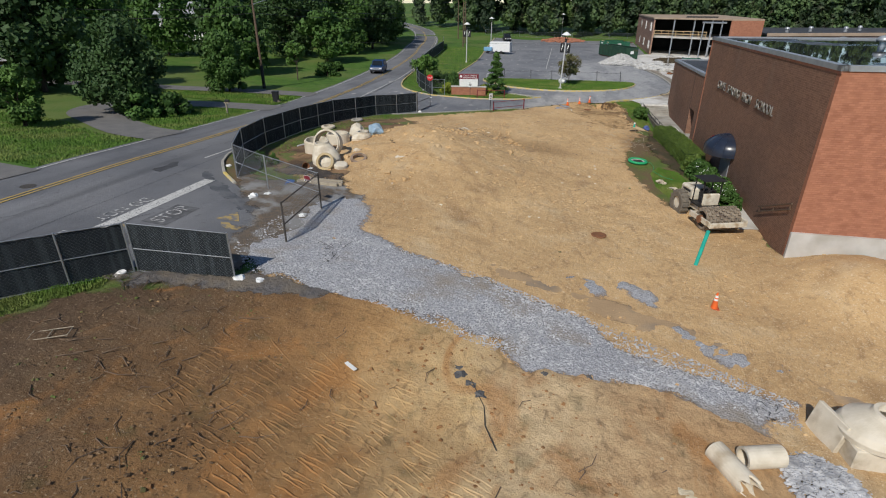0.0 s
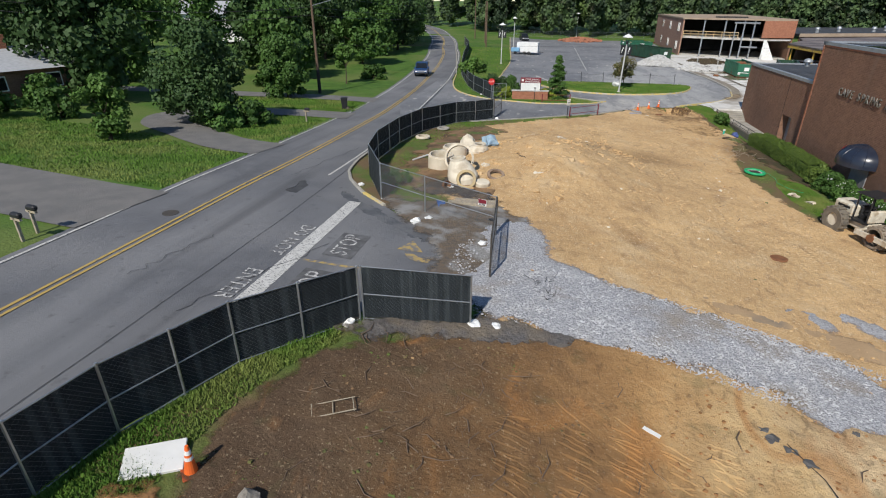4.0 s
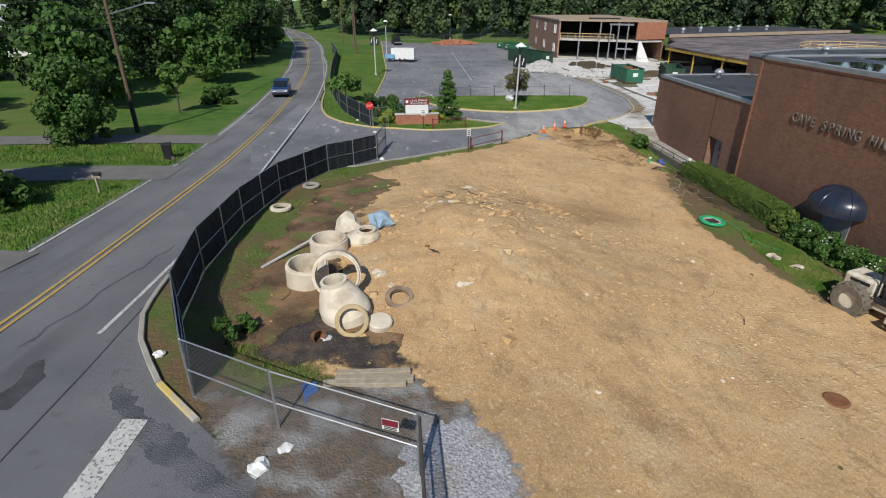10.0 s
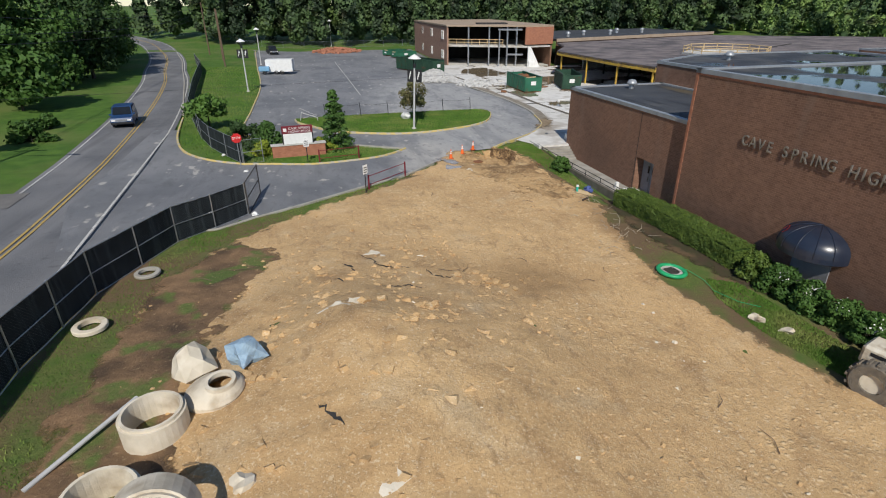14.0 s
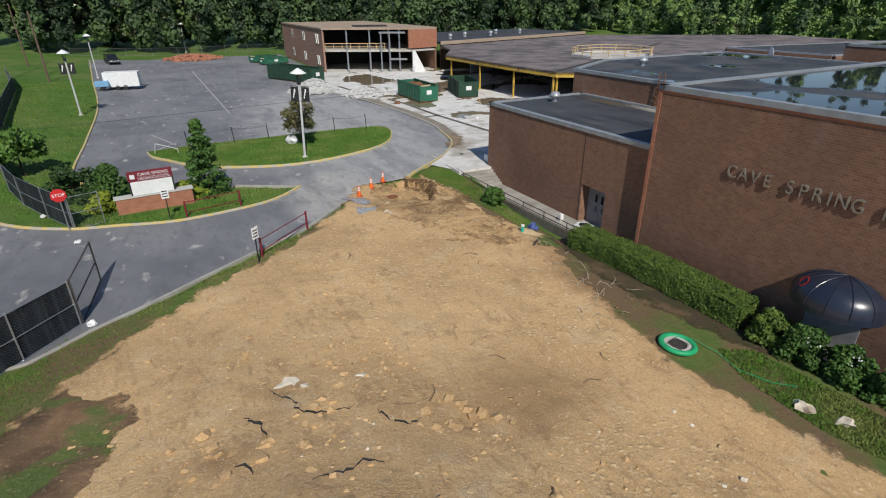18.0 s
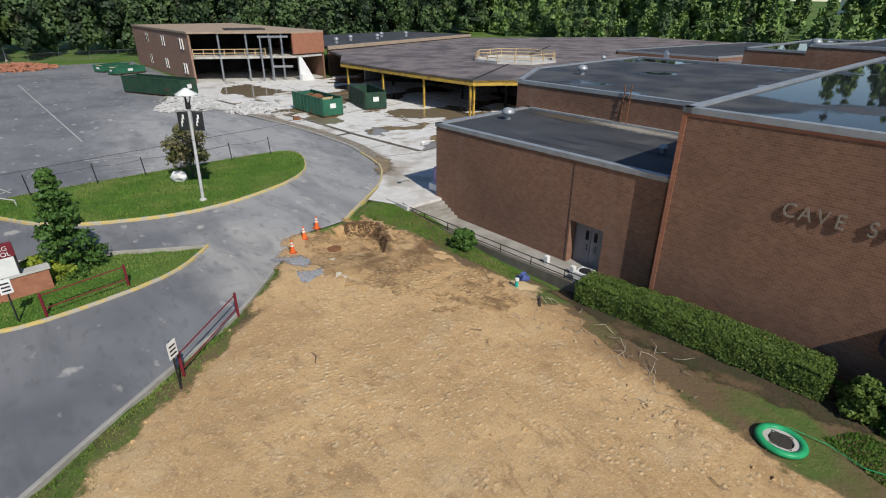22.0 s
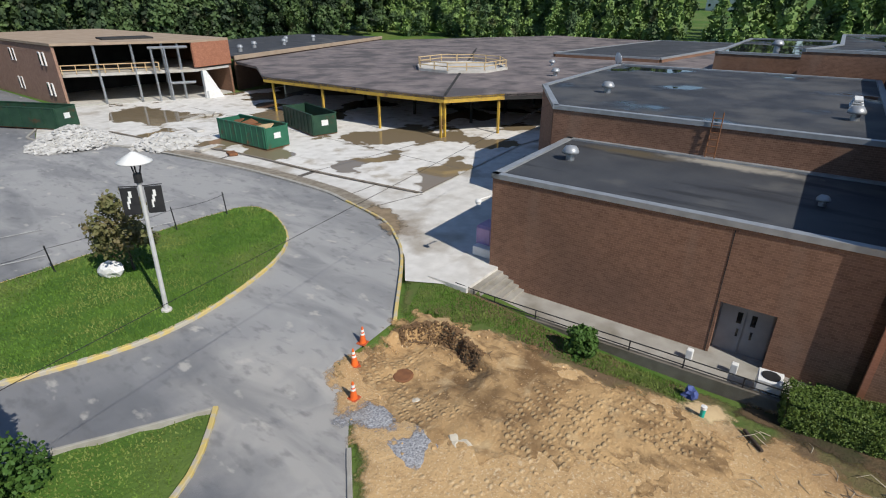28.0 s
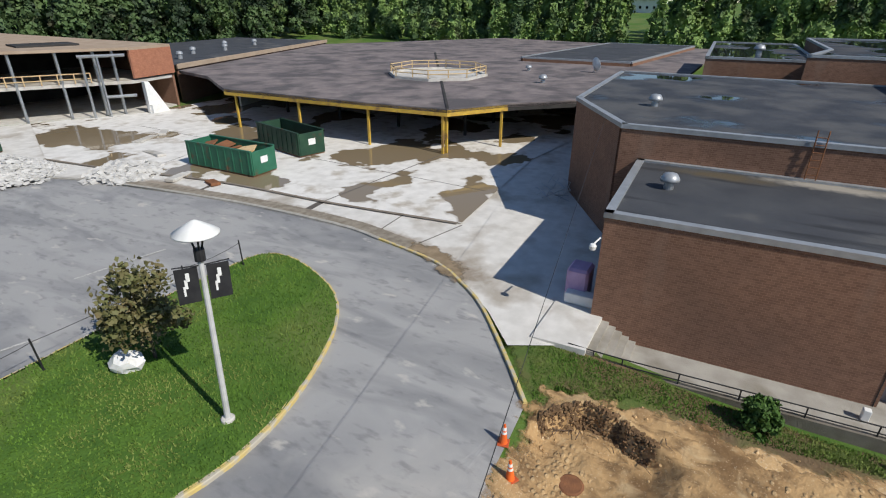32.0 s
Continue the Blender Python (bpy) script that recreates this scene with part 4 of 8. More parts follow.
for k, (x, y, r) in enumerate(((3.1, 8.0, 0.6), (4.6, 7.6, 0.5), (5.4, 6.6, 0.6))):
    grid_sheet("white_clay", x - 2, x + 2, y - 2, y + 2, 0.15, PALE, None, 0.13, 0.06, "pale clay scraped bare", ragged([(x - r, y + r * 0.5), (x + r * 0.4, y + r * 0.7), (x + r, y - r * 0.2), (x + r * 0.2, y - r * 0.9)], 0.5, 1.4), category="ground")
SAND = mat("pale_sand", (0.66, 0.5, 0.29), (0.58, 0.43, 0.24), 1.5, 0.95, 0.4, 30.0)
grid_sheet("sand_patch", 5, 9, 47, 51, 0.15, SAND, None, 0.12, 0.03, "pale sand round the capped pipe", ragged([(6.6, 49.9), (7.5, 49.6), (7.9, 48.6), (7.4, 47.9), (6.5, 48.6)], 0.3, 1.4), category="ground")
# Strip before the hedge, coloured much darker than the clay beside it.
grid_sheet("hedge_soil", 5, 11, 34, 50, 0.2, mat("bed_soil", (0.07, 0.048, 0.029), (0.05, 0.05, 0.021), 1.6, 0.95, 0.8, 9.0, c=(0.125, 0.083, 0.045), cscale=0.6, cut=(0.5, 0.62)), None, 0.06, 0.025, "dark brown ground strip in front of the hedge", ragged([(7.9, 48.2), (9.1, 47.8), (9.9, 40), (10.6, 36), (9.6, 34.6), (8.4, 36.5), (7.7, 39.5), (7.0, 41.5), (7.4, 45)], 0.4, 1.0), category="ground")
grid_sheet("dug_ground", -2, 9, 46, 61, 0.11, DUG, None, 0.07, 0.06, "churned brown clay round the dug pit", ragged([(0.7, 59.8), (3.6, 60.5), (5.5, 60.1), (6.5, 58.6), (6.2, 57.0), (6.3, 54), (6.6, 51), (6.6, 47.6), (4.6, 47.2), (2.6, 50), (0.4, 53.4), (-0.2, 56.4)], 0.9, 0.7), category="ground")
grid_sheet("earth_bank", 3, 7, 54.5, 61, 0.09, mat("dug_clay", (0.17, 0.1, 0.05), (0.1, 0.06, 0.032), 2.0, 0.95, 1.0, 4.0, c=(0.26, 0.155, 0.075), cscale=1.6, bdist=0.12, brough=0.7), None, 0.085, 0.06, "dark raw face of the dug earth bank", ragged([(4.0, 60.1), (4.95, 59.6), (5.65, 58.75), (5.45, 57.6), (4.85, 56.3), (4.5, 55.4), (4.1, 55.6), (4.3, 56.6), (4.85, 57.8), (4.95, 58.5), (4.5, 59.1), (3.8, 59.6)], 0.2, 1.8), category="ground")
grid_sheet("gravel_spill", -3, 2, 53, 58, 0.15, GRAVEL, None, 0.12, 0.03, "thin spill of blue-grey gravel", ragged([(-0.7, 55.9), (0.1, 55.7), (0.0, 54.7), (-0.8, 54.9)], 0.4, 1.6), category="ground")
grid_sheet("dry_track", 6, 16, 11, 18, 0.2, mat("dry_mud", (0.6, 0.47, 0.3), (0.52, 0.39, 0.23), 1.0, 0.9), None, 0.09, 0.02, "pale dried mud on the haul track", ragged([(11.4, 14.4), (13.6, 13.4), (13.2, 12.6), (11.2, 13.6)], 0.3, 1.4), category="ground")
HAUL = mat("wet_haul_track", (0.46, 0.32, 0.185), (0.39, 0.265, 0.15), 0.8, 0.85, 0.4, 14.0, c=(0.25, 0.2, 0.15), cscale=0.5, cut=(0.52, 0.66))
grid_sheet("haul_track", -3, 16, 11, 20, 0.25, HAUL, None, 0.075, 0.02, "packed damp haul track beside the gravel", ragged([(-2.5, 17.0), (0.5, 16.6), (4, 16.2), (7, 15.4), (9.6, 14.0), (13, 12.6), (13, 11.4), (9.4, 12.4), (5, 13.8), (0, 15.0), (-3, 15.8)], 0.5, 0.9), category="ground")

drape("road", ROAD, 3.0, ASPHALT, 0.03, "grey two-lane asphalt road with worn wheel tracks", category="road")
drape("road_apron", APRON, 2.0, ASPHALT, 0.045, "cracked asphalt exit apron", category="road")
drape("parking_lot", DRIVE, 3.0, LOT, 0.035, "dark resurfaced asphalt drive and car park", category="road")
JOINTA = mat("tar_seam", (0.04, 0.04, 0.042), (0.07, 0.07, 0.07), 5.0, 0.8)
SLAB = mat("plaza_concrete", (0.69, 0.67, 0.63), (0.58, 0.56, 0.52), 1.2, 0.8, 0.4, 40.0, c=(0.4, 0.36, 0.305), cscale=0.35, cut=(0.52, 0.68))
for zone in (((11.6, 67.6), (1.7, 2.6)), ((13.4, 72.5), (1.0, 4.0)), ((14.0, 80.0), (0.9, 6.0)), ((13.0, 90.0), (1.0, 6.0))):
    add_zone(SLAB, *zone, (0.25, 0.2, 0.145), 0.55, 1.0, 1.6, 0.85)
drape("plaza_slab", PLAZA, 3.0, SLAB, 0.12, "pale worn concrete apron", category="pavement")
drape("plaza_upper_slab", [(17.3, 69.7), (16.2, 79), (15.6, 89), (13.6, 99), (12.4, 107), (19, 123.2), (29, 118.8), (36, 118.8), (75, 118.8), (75, 66), (33, 71.0)], 3.0, WETSLAB, 0.2, "pale concrete floor slab with brown puddles", category="pavement")


def rect(a, b, w):
    d = Vector((b[0] - a[0], b[1] - a[1])).normalized()
    n = Vector((-d.y, d.x)) * w / 2
    return [(a[0] - n.x, a[1] - n.y), (b[0] - n.x, b[1] - n.y), (b[0] + n.x, b[1] + n.y), (a[0] + n.x, a[1] + n.y)]


def strip(name, line, w, material, dz, label):
    own = bmesh.new()
    prev = None
    for p, q in zip(offset(line, -w / 2), offset(line, w / 2)):
        cur = [own.verts.new((p[0], p[1], G(*p) + dz)), own.verts.new((q[0], q[1], G(*q) + dz))]
        if prev:
            own.faces.new((prev[0], cur[0], cur[1], prev[1])[::-1])
        prev = cur
    return part(name, own, material, None, label, "structure", "road marking")


fine = smooth_line(ROAD_C, 1.5)
strip("centre_line", offset(fine, -0.14), 0.12, LINE_Y, 0.055, "double yellow centre line of the road")
strip("centre_line", offset(fine, 0.14), 0.12, LINE_Y, 0.055, "double yellow centre line of the road")
strip("edge_line", offset(fine, -2.95), 0.13, LINE_W, 0.055, "white edge line of the road")
strip("edge_line", [p for p in offset(fine, 3.1) if p[1] > 70 or 22 < p[1] < 41], 0.13, LINE_W, 0.055, "white edge line of the road")
drape("stop_bar", rect((-17.4, 19.2), (-17.25, 2.5), 0.62), 1.5, LINE_W, 0.06, "cracked wide white stop bar", category="road marking")
FADED = mat("faded_yellow", (0.44, 0.32, 0.12), (0.36, 0.265, 0.115), 3.0, 0.85, c=(0.19, 0.18, 0.17), cscale=5.0, cut=(0.44, 0.58))
WORN_W = mat("worn_white", (0.56, 0.55, 0.53), (0.46, 0.455, 0.44), 3.0, 0.85, c=(0.18, 0.18, 0.185), cscale=6.0, cut=(0.45, 0.58))
drape("arrow_line", rect((-16.9, 12.55), (-13.3, 12.65), 0.16), 1.5, FADED, 0.06, "faded yellow line on the apron", category="road marking")
drape("turn_arrow", [(-13.9, 14.8), (-13.5, 15.85), (-12.85, 14.95), (-13.35, 14.85)], 1.5, FADED, 0.06, "faded yellow turn arrow", category="road marking")
drape("arrow_tail", [(-13.5, 14.55), (-13.15, 14.65), (-12.9, 14.45), (-12.4, 14.45), (-12.4, 14.15), (-12.85, 14.05), (-13.25, 14.2)], 1.5, FADED, 0.06, "faded yellow turn arrow", category="road marking")
NEWTAR = mat("fresh_asphalt", (0.085, 0.09, 0.1), (0.115, 0.12, 0.13), 1.6, 0.85, 0.8, 25.0, c=(0.15, 0.152, 0.158), cscale=0.8)
grid_sheet("asphalt_patch", -20, -11, 14.5, 22, 0.15, NEWTAR, None, 0.062, 0.0, "dark crumbling asphalt patch along the kerb", ragged([(-19.3, 21.2), (-17.6, 20.0), (-15.9, 18.8), (-14.5, 17.6), (-12.5, 17.2), (-12.3, 15.9), (-13.4, 15.8), (-14.9, 16.9), (-16.6, 17.9), (-18.2, 19.2)], 0.3, 1.2), category="road")
grid_sheet("oil_stain", -23, -18, 18, 23, 0.12, mat("oil_stain", (0.05, 0.05, 0.052), (0.08, 0.08, 0.082), 2.0, 0.7), None, 0.055, 0.0, "dark oil stain on the road", ragged([(-21.1, 19.6), (-20.4, 19.7), (-19.9, 20.35), (-20.5, 20.4), (-21.2, 21.5), (-21.45, 21.2), (-21.0, 20.3)], 0.12, 2.5), category="road")
for (x, y), (u, v) in (((-15.85, 14.35), (1.2, 2.3)), ((-15.85, 10.7), (1.3, 2.6))):
    drape("dark_patch", [(x - u / 2, y - v / 2), (x + u / 2, y - v / 2), (x + u / 2, y + v / 2), (x - u / 2, y + v / 2)], 1.5, mat("old_marking_ground", (0.085, 0.085, 0.088), (0.125, 0.124, 0.124), 5.0, 0.85, c=(0.15, 0.15, 0.153), cscale=1.5, cut=(0.5, 0.62)), 0.055, "dark patch under painted letters", category="road marking")


def lettering(text, m, size, material, depth, name, label, parent=None, spacing=1.0, kind="", category="", sx=1.0):
    cu = bpy.data.curves.new(name, "FONT")
    cu.body, cu.size, cu.extrude, cu.space_character = text, size, depth, spacing
    cu.align_x, cu.align_y = "CENTER", "CENTER"
    tmp = bpy.data.objects.new(name, cu)
    scene.collection.objects.link(tmp)
    me = bpy.data.meshes.new_from_object(tmp.evaluated_get(bpy.context.evaluated_depsgraph_get()))
    bpy.data.objects.remove(tmp)
    bpy.data.curves.remove(cu)
    me.materials.clear()
    me.materials.append(material)
    me.transform(Matrix.Diagonal((sx, 1, 1, 1)))
    ob = new(name, me)
    ob.parent = parent
    ob.matrix_basis = m
    return tagged(ob, label, category, "", kind)


def paint_word(text, x, y, turn, size, sx):
    ob = lettering(text, pose(x, y, 0, 0, 0, turn), size, WORN_W, 0.0, "painted_word", "worn white letters painted on asphalt", None, 1.05, "structure", "road marking", sx)
    for v in ob.data.vertices:
        w = ob.matrix_basis @ v.co
        v.co.z = G(w.x, w.y) + 0.075


paint_word("STOP", -15.85, 14.35, 90, 1.0, 0.8)
paint_word("STOP", -15.85, 10.7, 90, 1.1, 0.8)
paint_word("DO", -18.1, 15.05, -90, 0.9, 0.8)
paint_word("NOT", -18.15, 13.4, -90, 0.9, 0.8)
paint_word("ENTER", -18.1, 10.2, -90, 0.9, 0.8)
for a, b in (((-10.5, 78.5), (-12.6, 84)), ((-12.6, 76.6), (-10.4, 79.4)), ((-4.6, 92), (-6.5, 140)), ((1.5, 79), (4.5, 78.4)), ((-5, 80), (-2, 79.2)), ((-5.5, 84.5), (-1, 83.4)), ((1.8, 83), (6.2, 82.2))):
    drape("bay_line", rect(a, b, 0.12), 3.0, LINE_W, 0.075, "faint white parking bay line", category="road marking")

strip("tar_seam", [(-19.55 - 0.0045 * max(0, k - 14) ** 1.9 + 0.015 * math.sin(k * 1.3), k) for k in range(-14, 29)], 0.022, JOINTA, 0.066, "dark tarred seam between road and apron")
for x0, y0, x1, y1 in ((-18.9, 8.0, -16.6, 14.2), (-21.9, 9.5, -21.2, 13.4), (-22.2, 22, -21.4, 30)):
    g2 = np.random.default_rng(int(abs(x0 * 100 + y0)))
    strip("road_crack", [(x0 + (x1 - x0) * k / 14 + g2.normal() * 0.09, y0 + (y1 - y0) * k / 14) for k in range(15)], 0.025, JOINTA, 0.07, "thin dark crack in the asphalt")
JOINT = mat("slab_joint", (0.13, 0.115, 0.1), (0.09, 0.08, 0.07), 3.0, 0.9)
for a, b, w in (((14.1, 79.5), (16.1, 79.7), 0.5), ((13.5, 88.8), (15.5, 89.2), 0.3), ((14.2, 73.5), (16.8, 73.6), 0.08), ((17.2, 69.6), (13.2, 70.6), 0.08), ((16.0, 79.5), (30.6, 78.4), 0.1), ((16.2, 97), (30, 100), 0.08), ((23.5, 71), (24.3, 112), 0.08)):
    drape("slab_joint", rect(a, b, w), 2.0, JOINT, 0.206 if min(a[0], b[0]) > 15.9 else 0.128, "dark joint in the concrete", category="pavement")
strip("slab_groove", smooth_line([(17.2, 69.9), (16.1, 79), (15.5, 89), (13.5, 99), (12.3, 107)], 1.0), 0.28, mat("groove_mud", (0.17, 0.14, 0.11), (0.25, 0.215, 0.175), 2.0, 0.95, 0.6, 12.0), 0.207, "muddy groove between the plaza slabs")
grid_sheet("plaza_spill", 8, 16, 63, 73, 0.15, mat("plaza_mud", (0.3, 0.23, 0.15), (0.22, 0.165, 0.105), 1.5, 0.95, 0.8, 8.0), None, 0.15, 0.012, "brown mud spilled over the plaza edge", ragged([(10.6, 66.6), (11.6, 68.4), (12.6, 70.6), (13.6, 71.2), (13.9, 69.6), (13.2, 67.8), (12.0, 66.6), (11.0, 66.0)], 0.35, 1.4), category="ground")
strip("plaza_dirt", smooth_line([(12.6, 68.6), (13.6, 72.6), (14.1, 76.5), (13.6, 86), (11.3, 99)], 1.0), 1.0, mat("grit", (0.2, 0.17, 0.13), (0.3, 0.265, 0.215), 2.5, 0.95, 0.8, 15.0), 0.14, "grit and mud along the plaza edge")

# kerbs
def kerb(name, pts, material, label, w=0.17, h=0.15, closed=False):
    line = smooth_line(pts, 0.9)
    return part(name, sweep(line, w, h), material, None, label, "structure", "kerb")


kerb("kerb_corner", [(-20.3, 29.5), (-20.2, 27.0), (-19.7, 24.1), (-19.0, 22.6), (-17.5, 20.6)], KERB, "curved concrete road kerb")
kerb("kerb_corner_end", [(-17.45, 20.55), (-16.6, 19.8), (-15.9, 19.2)], YELLOW, "yellow-painted kerb end")
kerb("kerb_site", [(-17.4, 45.0), (-15.7, 45.4), (-14, 46.9), (-12.3, 48.1), (-10.4, 49.6), (-7.9, 51.5), (-4.2, 54.2), (-1.6, 56.9)], KERB, "pale concrete kerb along the drive", 0.15, 0.1)
kerb("kerb_entry_island", [(-24.2, 78), (-22.9, 69.5), (-21.6, 64.6), (-20.3, 62.2), (-18.6, 60.6), (-16, 59.4), (-13.8, 58.9), (-11.2, 58.2), (-8.4, 58.5), (-5.9, 59.2), (-4.4, 60.2), (-3.1, 61.6)], YELLOW, "worn yellow kerb round the entrance island")
kerb("kerb_entry_back", [(-3.1, 61.6), (-5.5, 62.9), (-8.1, 64.3), (-12, 66), (-16, 68)], KERB, "grey kerb behind the entrance island", 0.1, 0.12)
kerb("kerb_lot", [(-16, 68), (-17.6, 72), (-17.9, 84), (-18.7, 104), (-21.6, 130), (-25.4, 166)], YELLOW, "worn yellow kerb along the car park")
kerb("kerb_stairs", [(4.5, 60.6), (9.1, 64.3), (10.9, 66.4), (12.2, 68.6), (13.1, 72.8)], YELLOW, "kerb with traces of yellow paint", 0.16, 0.16)
kerb("kerb_plaza", [(13.1, 72.8), (13.6, 76.5), (13.1, 86.2), (10.7, 99.3), (6.5, 109), (8, 114), (14.6, 126)], KERB, "broken concrete plaza edge", 0.25, 0.16)
kerb("kerb_road_far", [(-24.6, 80), (-27.0, 92), (-30.2, 108), (-33.3, 122), (-37.2, 140), (-42.5, 160)], KERB, "grey road kerb")

# the planted loop island, a raised bed inside its kerb
ISLE = smooth_line([(-12.7, 76.4), (-12.3, 74.6), (-11.2, 73.0), (-9.6, 70.6), (-7.3, 68.8), (-4.0, 67.5), (-1.4, 67.2), (1.5, 67.8), (4.8, 69.2), (6.9, 71.0), (8.2, 73.6), (8.7, 75.6), (8.2, 77.0), (6.4, 77.3), (3.7, 77.4), (-4.2, 77.2), (-10, 77.0), (-12.7, 76.4)], 0.7)
isle = drape("loop_island", ISLE[:-1], 1.2, GRASS, 0.2, "raised lawn island with uneven bright grass", category="lawn")
part("kerb_loop_island", sweep(ISLE, 0.2, 0.2), YELLOW, None, "worn yellow kerb round the lawn island", "structure", "kerb")

# driveways of the houses across the road
DRV = mat("house_drive", (0.2, 0.19, 0.18), (0.16, 0.155, 0.15), 1.0, 0.85, 0.5, 50.0)
strip("house_drive", smooth_line([(-26.4, 27.0), (-30, 27.6), (-35, 30.2), (-38.6, 32.4), (-40, 36), (-37, 39.6), (-32, 41.0), (-26.6, 41.6)], 0.7), 3.4, DRV, 0.06, "curved asphalt house driveway")
strip("house_drive", smooth_line([(-26.4, 14.6), (-32, 15.2), (-45, 17.0), (-60, 20)], 1.0), 5.0, DRV, 0.06, "asphalt house driveway")
strip("house_drive", smooth_line([(-27.6, 51.5), (-34, 51.0), (-45, 49), (-62, 46)], 1.0), 3.0, DRV, 0.06, "asphalt house driveway")

# ---- school ----
SCH = Matrix.Translation((11.25, 44.8, 0)) @ Matrix.Rotation(radians(2.3), 4, "Z")


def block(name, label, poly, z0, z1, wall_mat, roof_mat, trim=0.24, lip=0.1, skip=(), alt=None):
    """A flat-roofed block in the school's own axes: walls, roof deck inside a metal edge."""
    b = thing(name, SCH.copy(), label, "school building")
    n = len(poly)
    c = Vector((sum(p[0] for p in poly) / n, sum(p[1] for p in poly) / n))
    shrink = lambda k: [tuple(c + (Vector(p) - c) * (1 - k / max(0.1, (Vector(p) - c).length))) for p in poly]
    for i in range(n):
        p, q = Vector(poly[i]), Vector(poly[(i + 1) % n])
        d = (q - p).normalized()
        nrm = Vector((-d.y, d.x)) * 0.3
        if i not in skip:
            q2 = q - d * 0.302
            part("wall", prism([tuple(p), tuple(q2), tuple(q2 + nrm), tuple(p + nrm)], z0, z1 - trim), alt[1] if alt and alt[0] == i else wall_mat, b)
        part("roof_edge", prism([tuple(p - nrm * 0.2 - d * 0.06), tuple(q - nrm * 0.2 + d * 0.06), tuple(q + nrm + d * 0.06), tuple(p + nrm - d * 0.06)], z1 - trim + 0.003, z1), FLASH, b, "grey metal roof edge")
    part("roof", prism(shrink(0.35), z1 - 0.5, z1 - lip), roof_mat, b, "dark membrane roof with standing water")
    return b


# South wall takes the brighter red: full sun painted into its brick colour.
gym = block("gymnasium", "tall brown brick gymnasium with wet flat roof", [(0, 0), (0, -21.8), (34, -21.8), (34, 0)], -1.6, 8.77, BRICK, ROOF, alt=(1, BRICK_RED_SUN))
low = block("locker_wing", "low brown brick wing with dark flat roof", [(0.4, 15.3), (0.4, 0.02), (9.2, 0.02), (9.2, 15.3)], -1.2, 5.72, BRICK, ROOF_DRY, skip=(0,))
mid = block("music_wing", "brick wing with ponding flat roof", [(16.6, 20.6), (9.21, 16.4), (9.21, 0.3), (33.5, 0.3), (33.5, 20.6)], 0.3, 7.45, BRICK, ROOF_MID)
block("rear_wing", "far brick wing with blue-grey roof", [(44, 14), (44, 4), (70, 4), (70, 14)], 0, 8.2, BRICK, ROOF)
block("rear_gymnasium", "far tall brick block with wet roof", [(36, 6), (36, -22), (64, -22), (64, 3.5), (43.9, 3.5)], 0, 9.3, BRICK, ROOF)
part("brick_band", box(-0.03, 0.02, -21.9, 0.05, 8.42, 8.525), BRICK_RED_SUN, gym, "soldier course of redder brick")
part("corner_trim", box(-0.03, 0.12, -0.16, 0.04, -1.0, 8.42), BRICK_RED_SUN, gym, "reddish brick corner")
part("foundation", box(-0.06, 34, -21.98, -21.8, -1.6, 1.05), CONCRETE, gym, "exposed pale concrete footing")
LETTER = mat("letter_metal", (0.42, 0.4, 0.37), (0.3, 0.29, 0.27), 4.0, 0.4, metal=0.7)
for word, y in (("CAVE", -5.25), ("SPRING", -8.15), ("HIGH", -11.05), ("SCHOOL", -14.35)):
    wd = new("wall_lettering")
    wd.parent = gym
    wd.matrix_basis = Matrix(((0, 0, -1, -0.06), (-1, 0, 0, y), (0, 1, 0, 5.68), (0, 0, 0, 1)))
    n = len(word)
    widths = [0.33 if c == "I" else 0.52 for c in word]
    x = -sum(widths) / 2
    for c, w in zip(word, widths):
        lettering(c, pose(x + w / 2, 0, 0), 0.76, LETTER, 0.03, "letter", "raised metal letter", wd, 1.0, sx=0.85)
        x += w
# ---- hall with open front ----
hall = thing("hall", Matrix.Identity(4), "stripped single-storey hall with open steel front", "school building")
HALL = [(28.9, 103.6), (29.8, 86), (30.6, 78.0), (35.8, 74.6), (47.5, 63.2), (112, 62), (122, 112), (82, 136), (36.5, 121), (34.5, 113)]
part("roof", prism(HALL, 4.62, 4.95), ROOF_OLD, hall, "stripped mottled brown-grey roof deck")
for p, q in zip(HALL[:5], HALL[1:5]):
    d = (Vector(q) - Vector(p)).normalized()
    n = Vector((-d.y, d.x)) * 0.14
    a, b = Vector(p), Vector(q)
    # The last stretch takes DARK instead of the yellow.
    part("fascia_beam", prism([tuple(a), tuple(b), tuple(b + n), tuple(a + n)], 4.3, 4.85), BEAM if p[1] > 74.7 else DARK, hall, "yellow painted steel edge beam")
for x, y in ((29.3, 102.4), (29.6, 94.0), (30.1, 86.0), (30.75, 78.5), (31.15, 78.35), (35.6, 75.1)):
    part("post", box(x - 0.1, x + 0.1, y - 0.1, y + 0.1, 0.9, 4.32), BEAM, hall, "yellow painted steel post")
# Added inner posts and far wall, near black to paint the shade indoors.
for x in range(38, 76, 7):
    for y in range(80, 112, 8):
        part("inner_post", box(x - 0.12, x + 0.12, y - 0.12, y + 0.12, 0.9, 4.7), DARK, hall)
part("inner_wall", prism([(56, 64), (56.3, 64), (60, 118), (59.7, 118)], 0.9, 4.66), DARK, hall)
part("inner_wall", prism([(38, 112), (60, 117.6), (60, 117.9), (38, 112.3)], 0.9, 4.66), CONCRETE, hall, "bare block wall deep inside")
part("seam", prism([(30.75, 78.2), (30.9, 78.0), (76.7, 105.6), (76.6, 105.9)], 4.95, 5.02), DARK, hall, "dark roof seam")
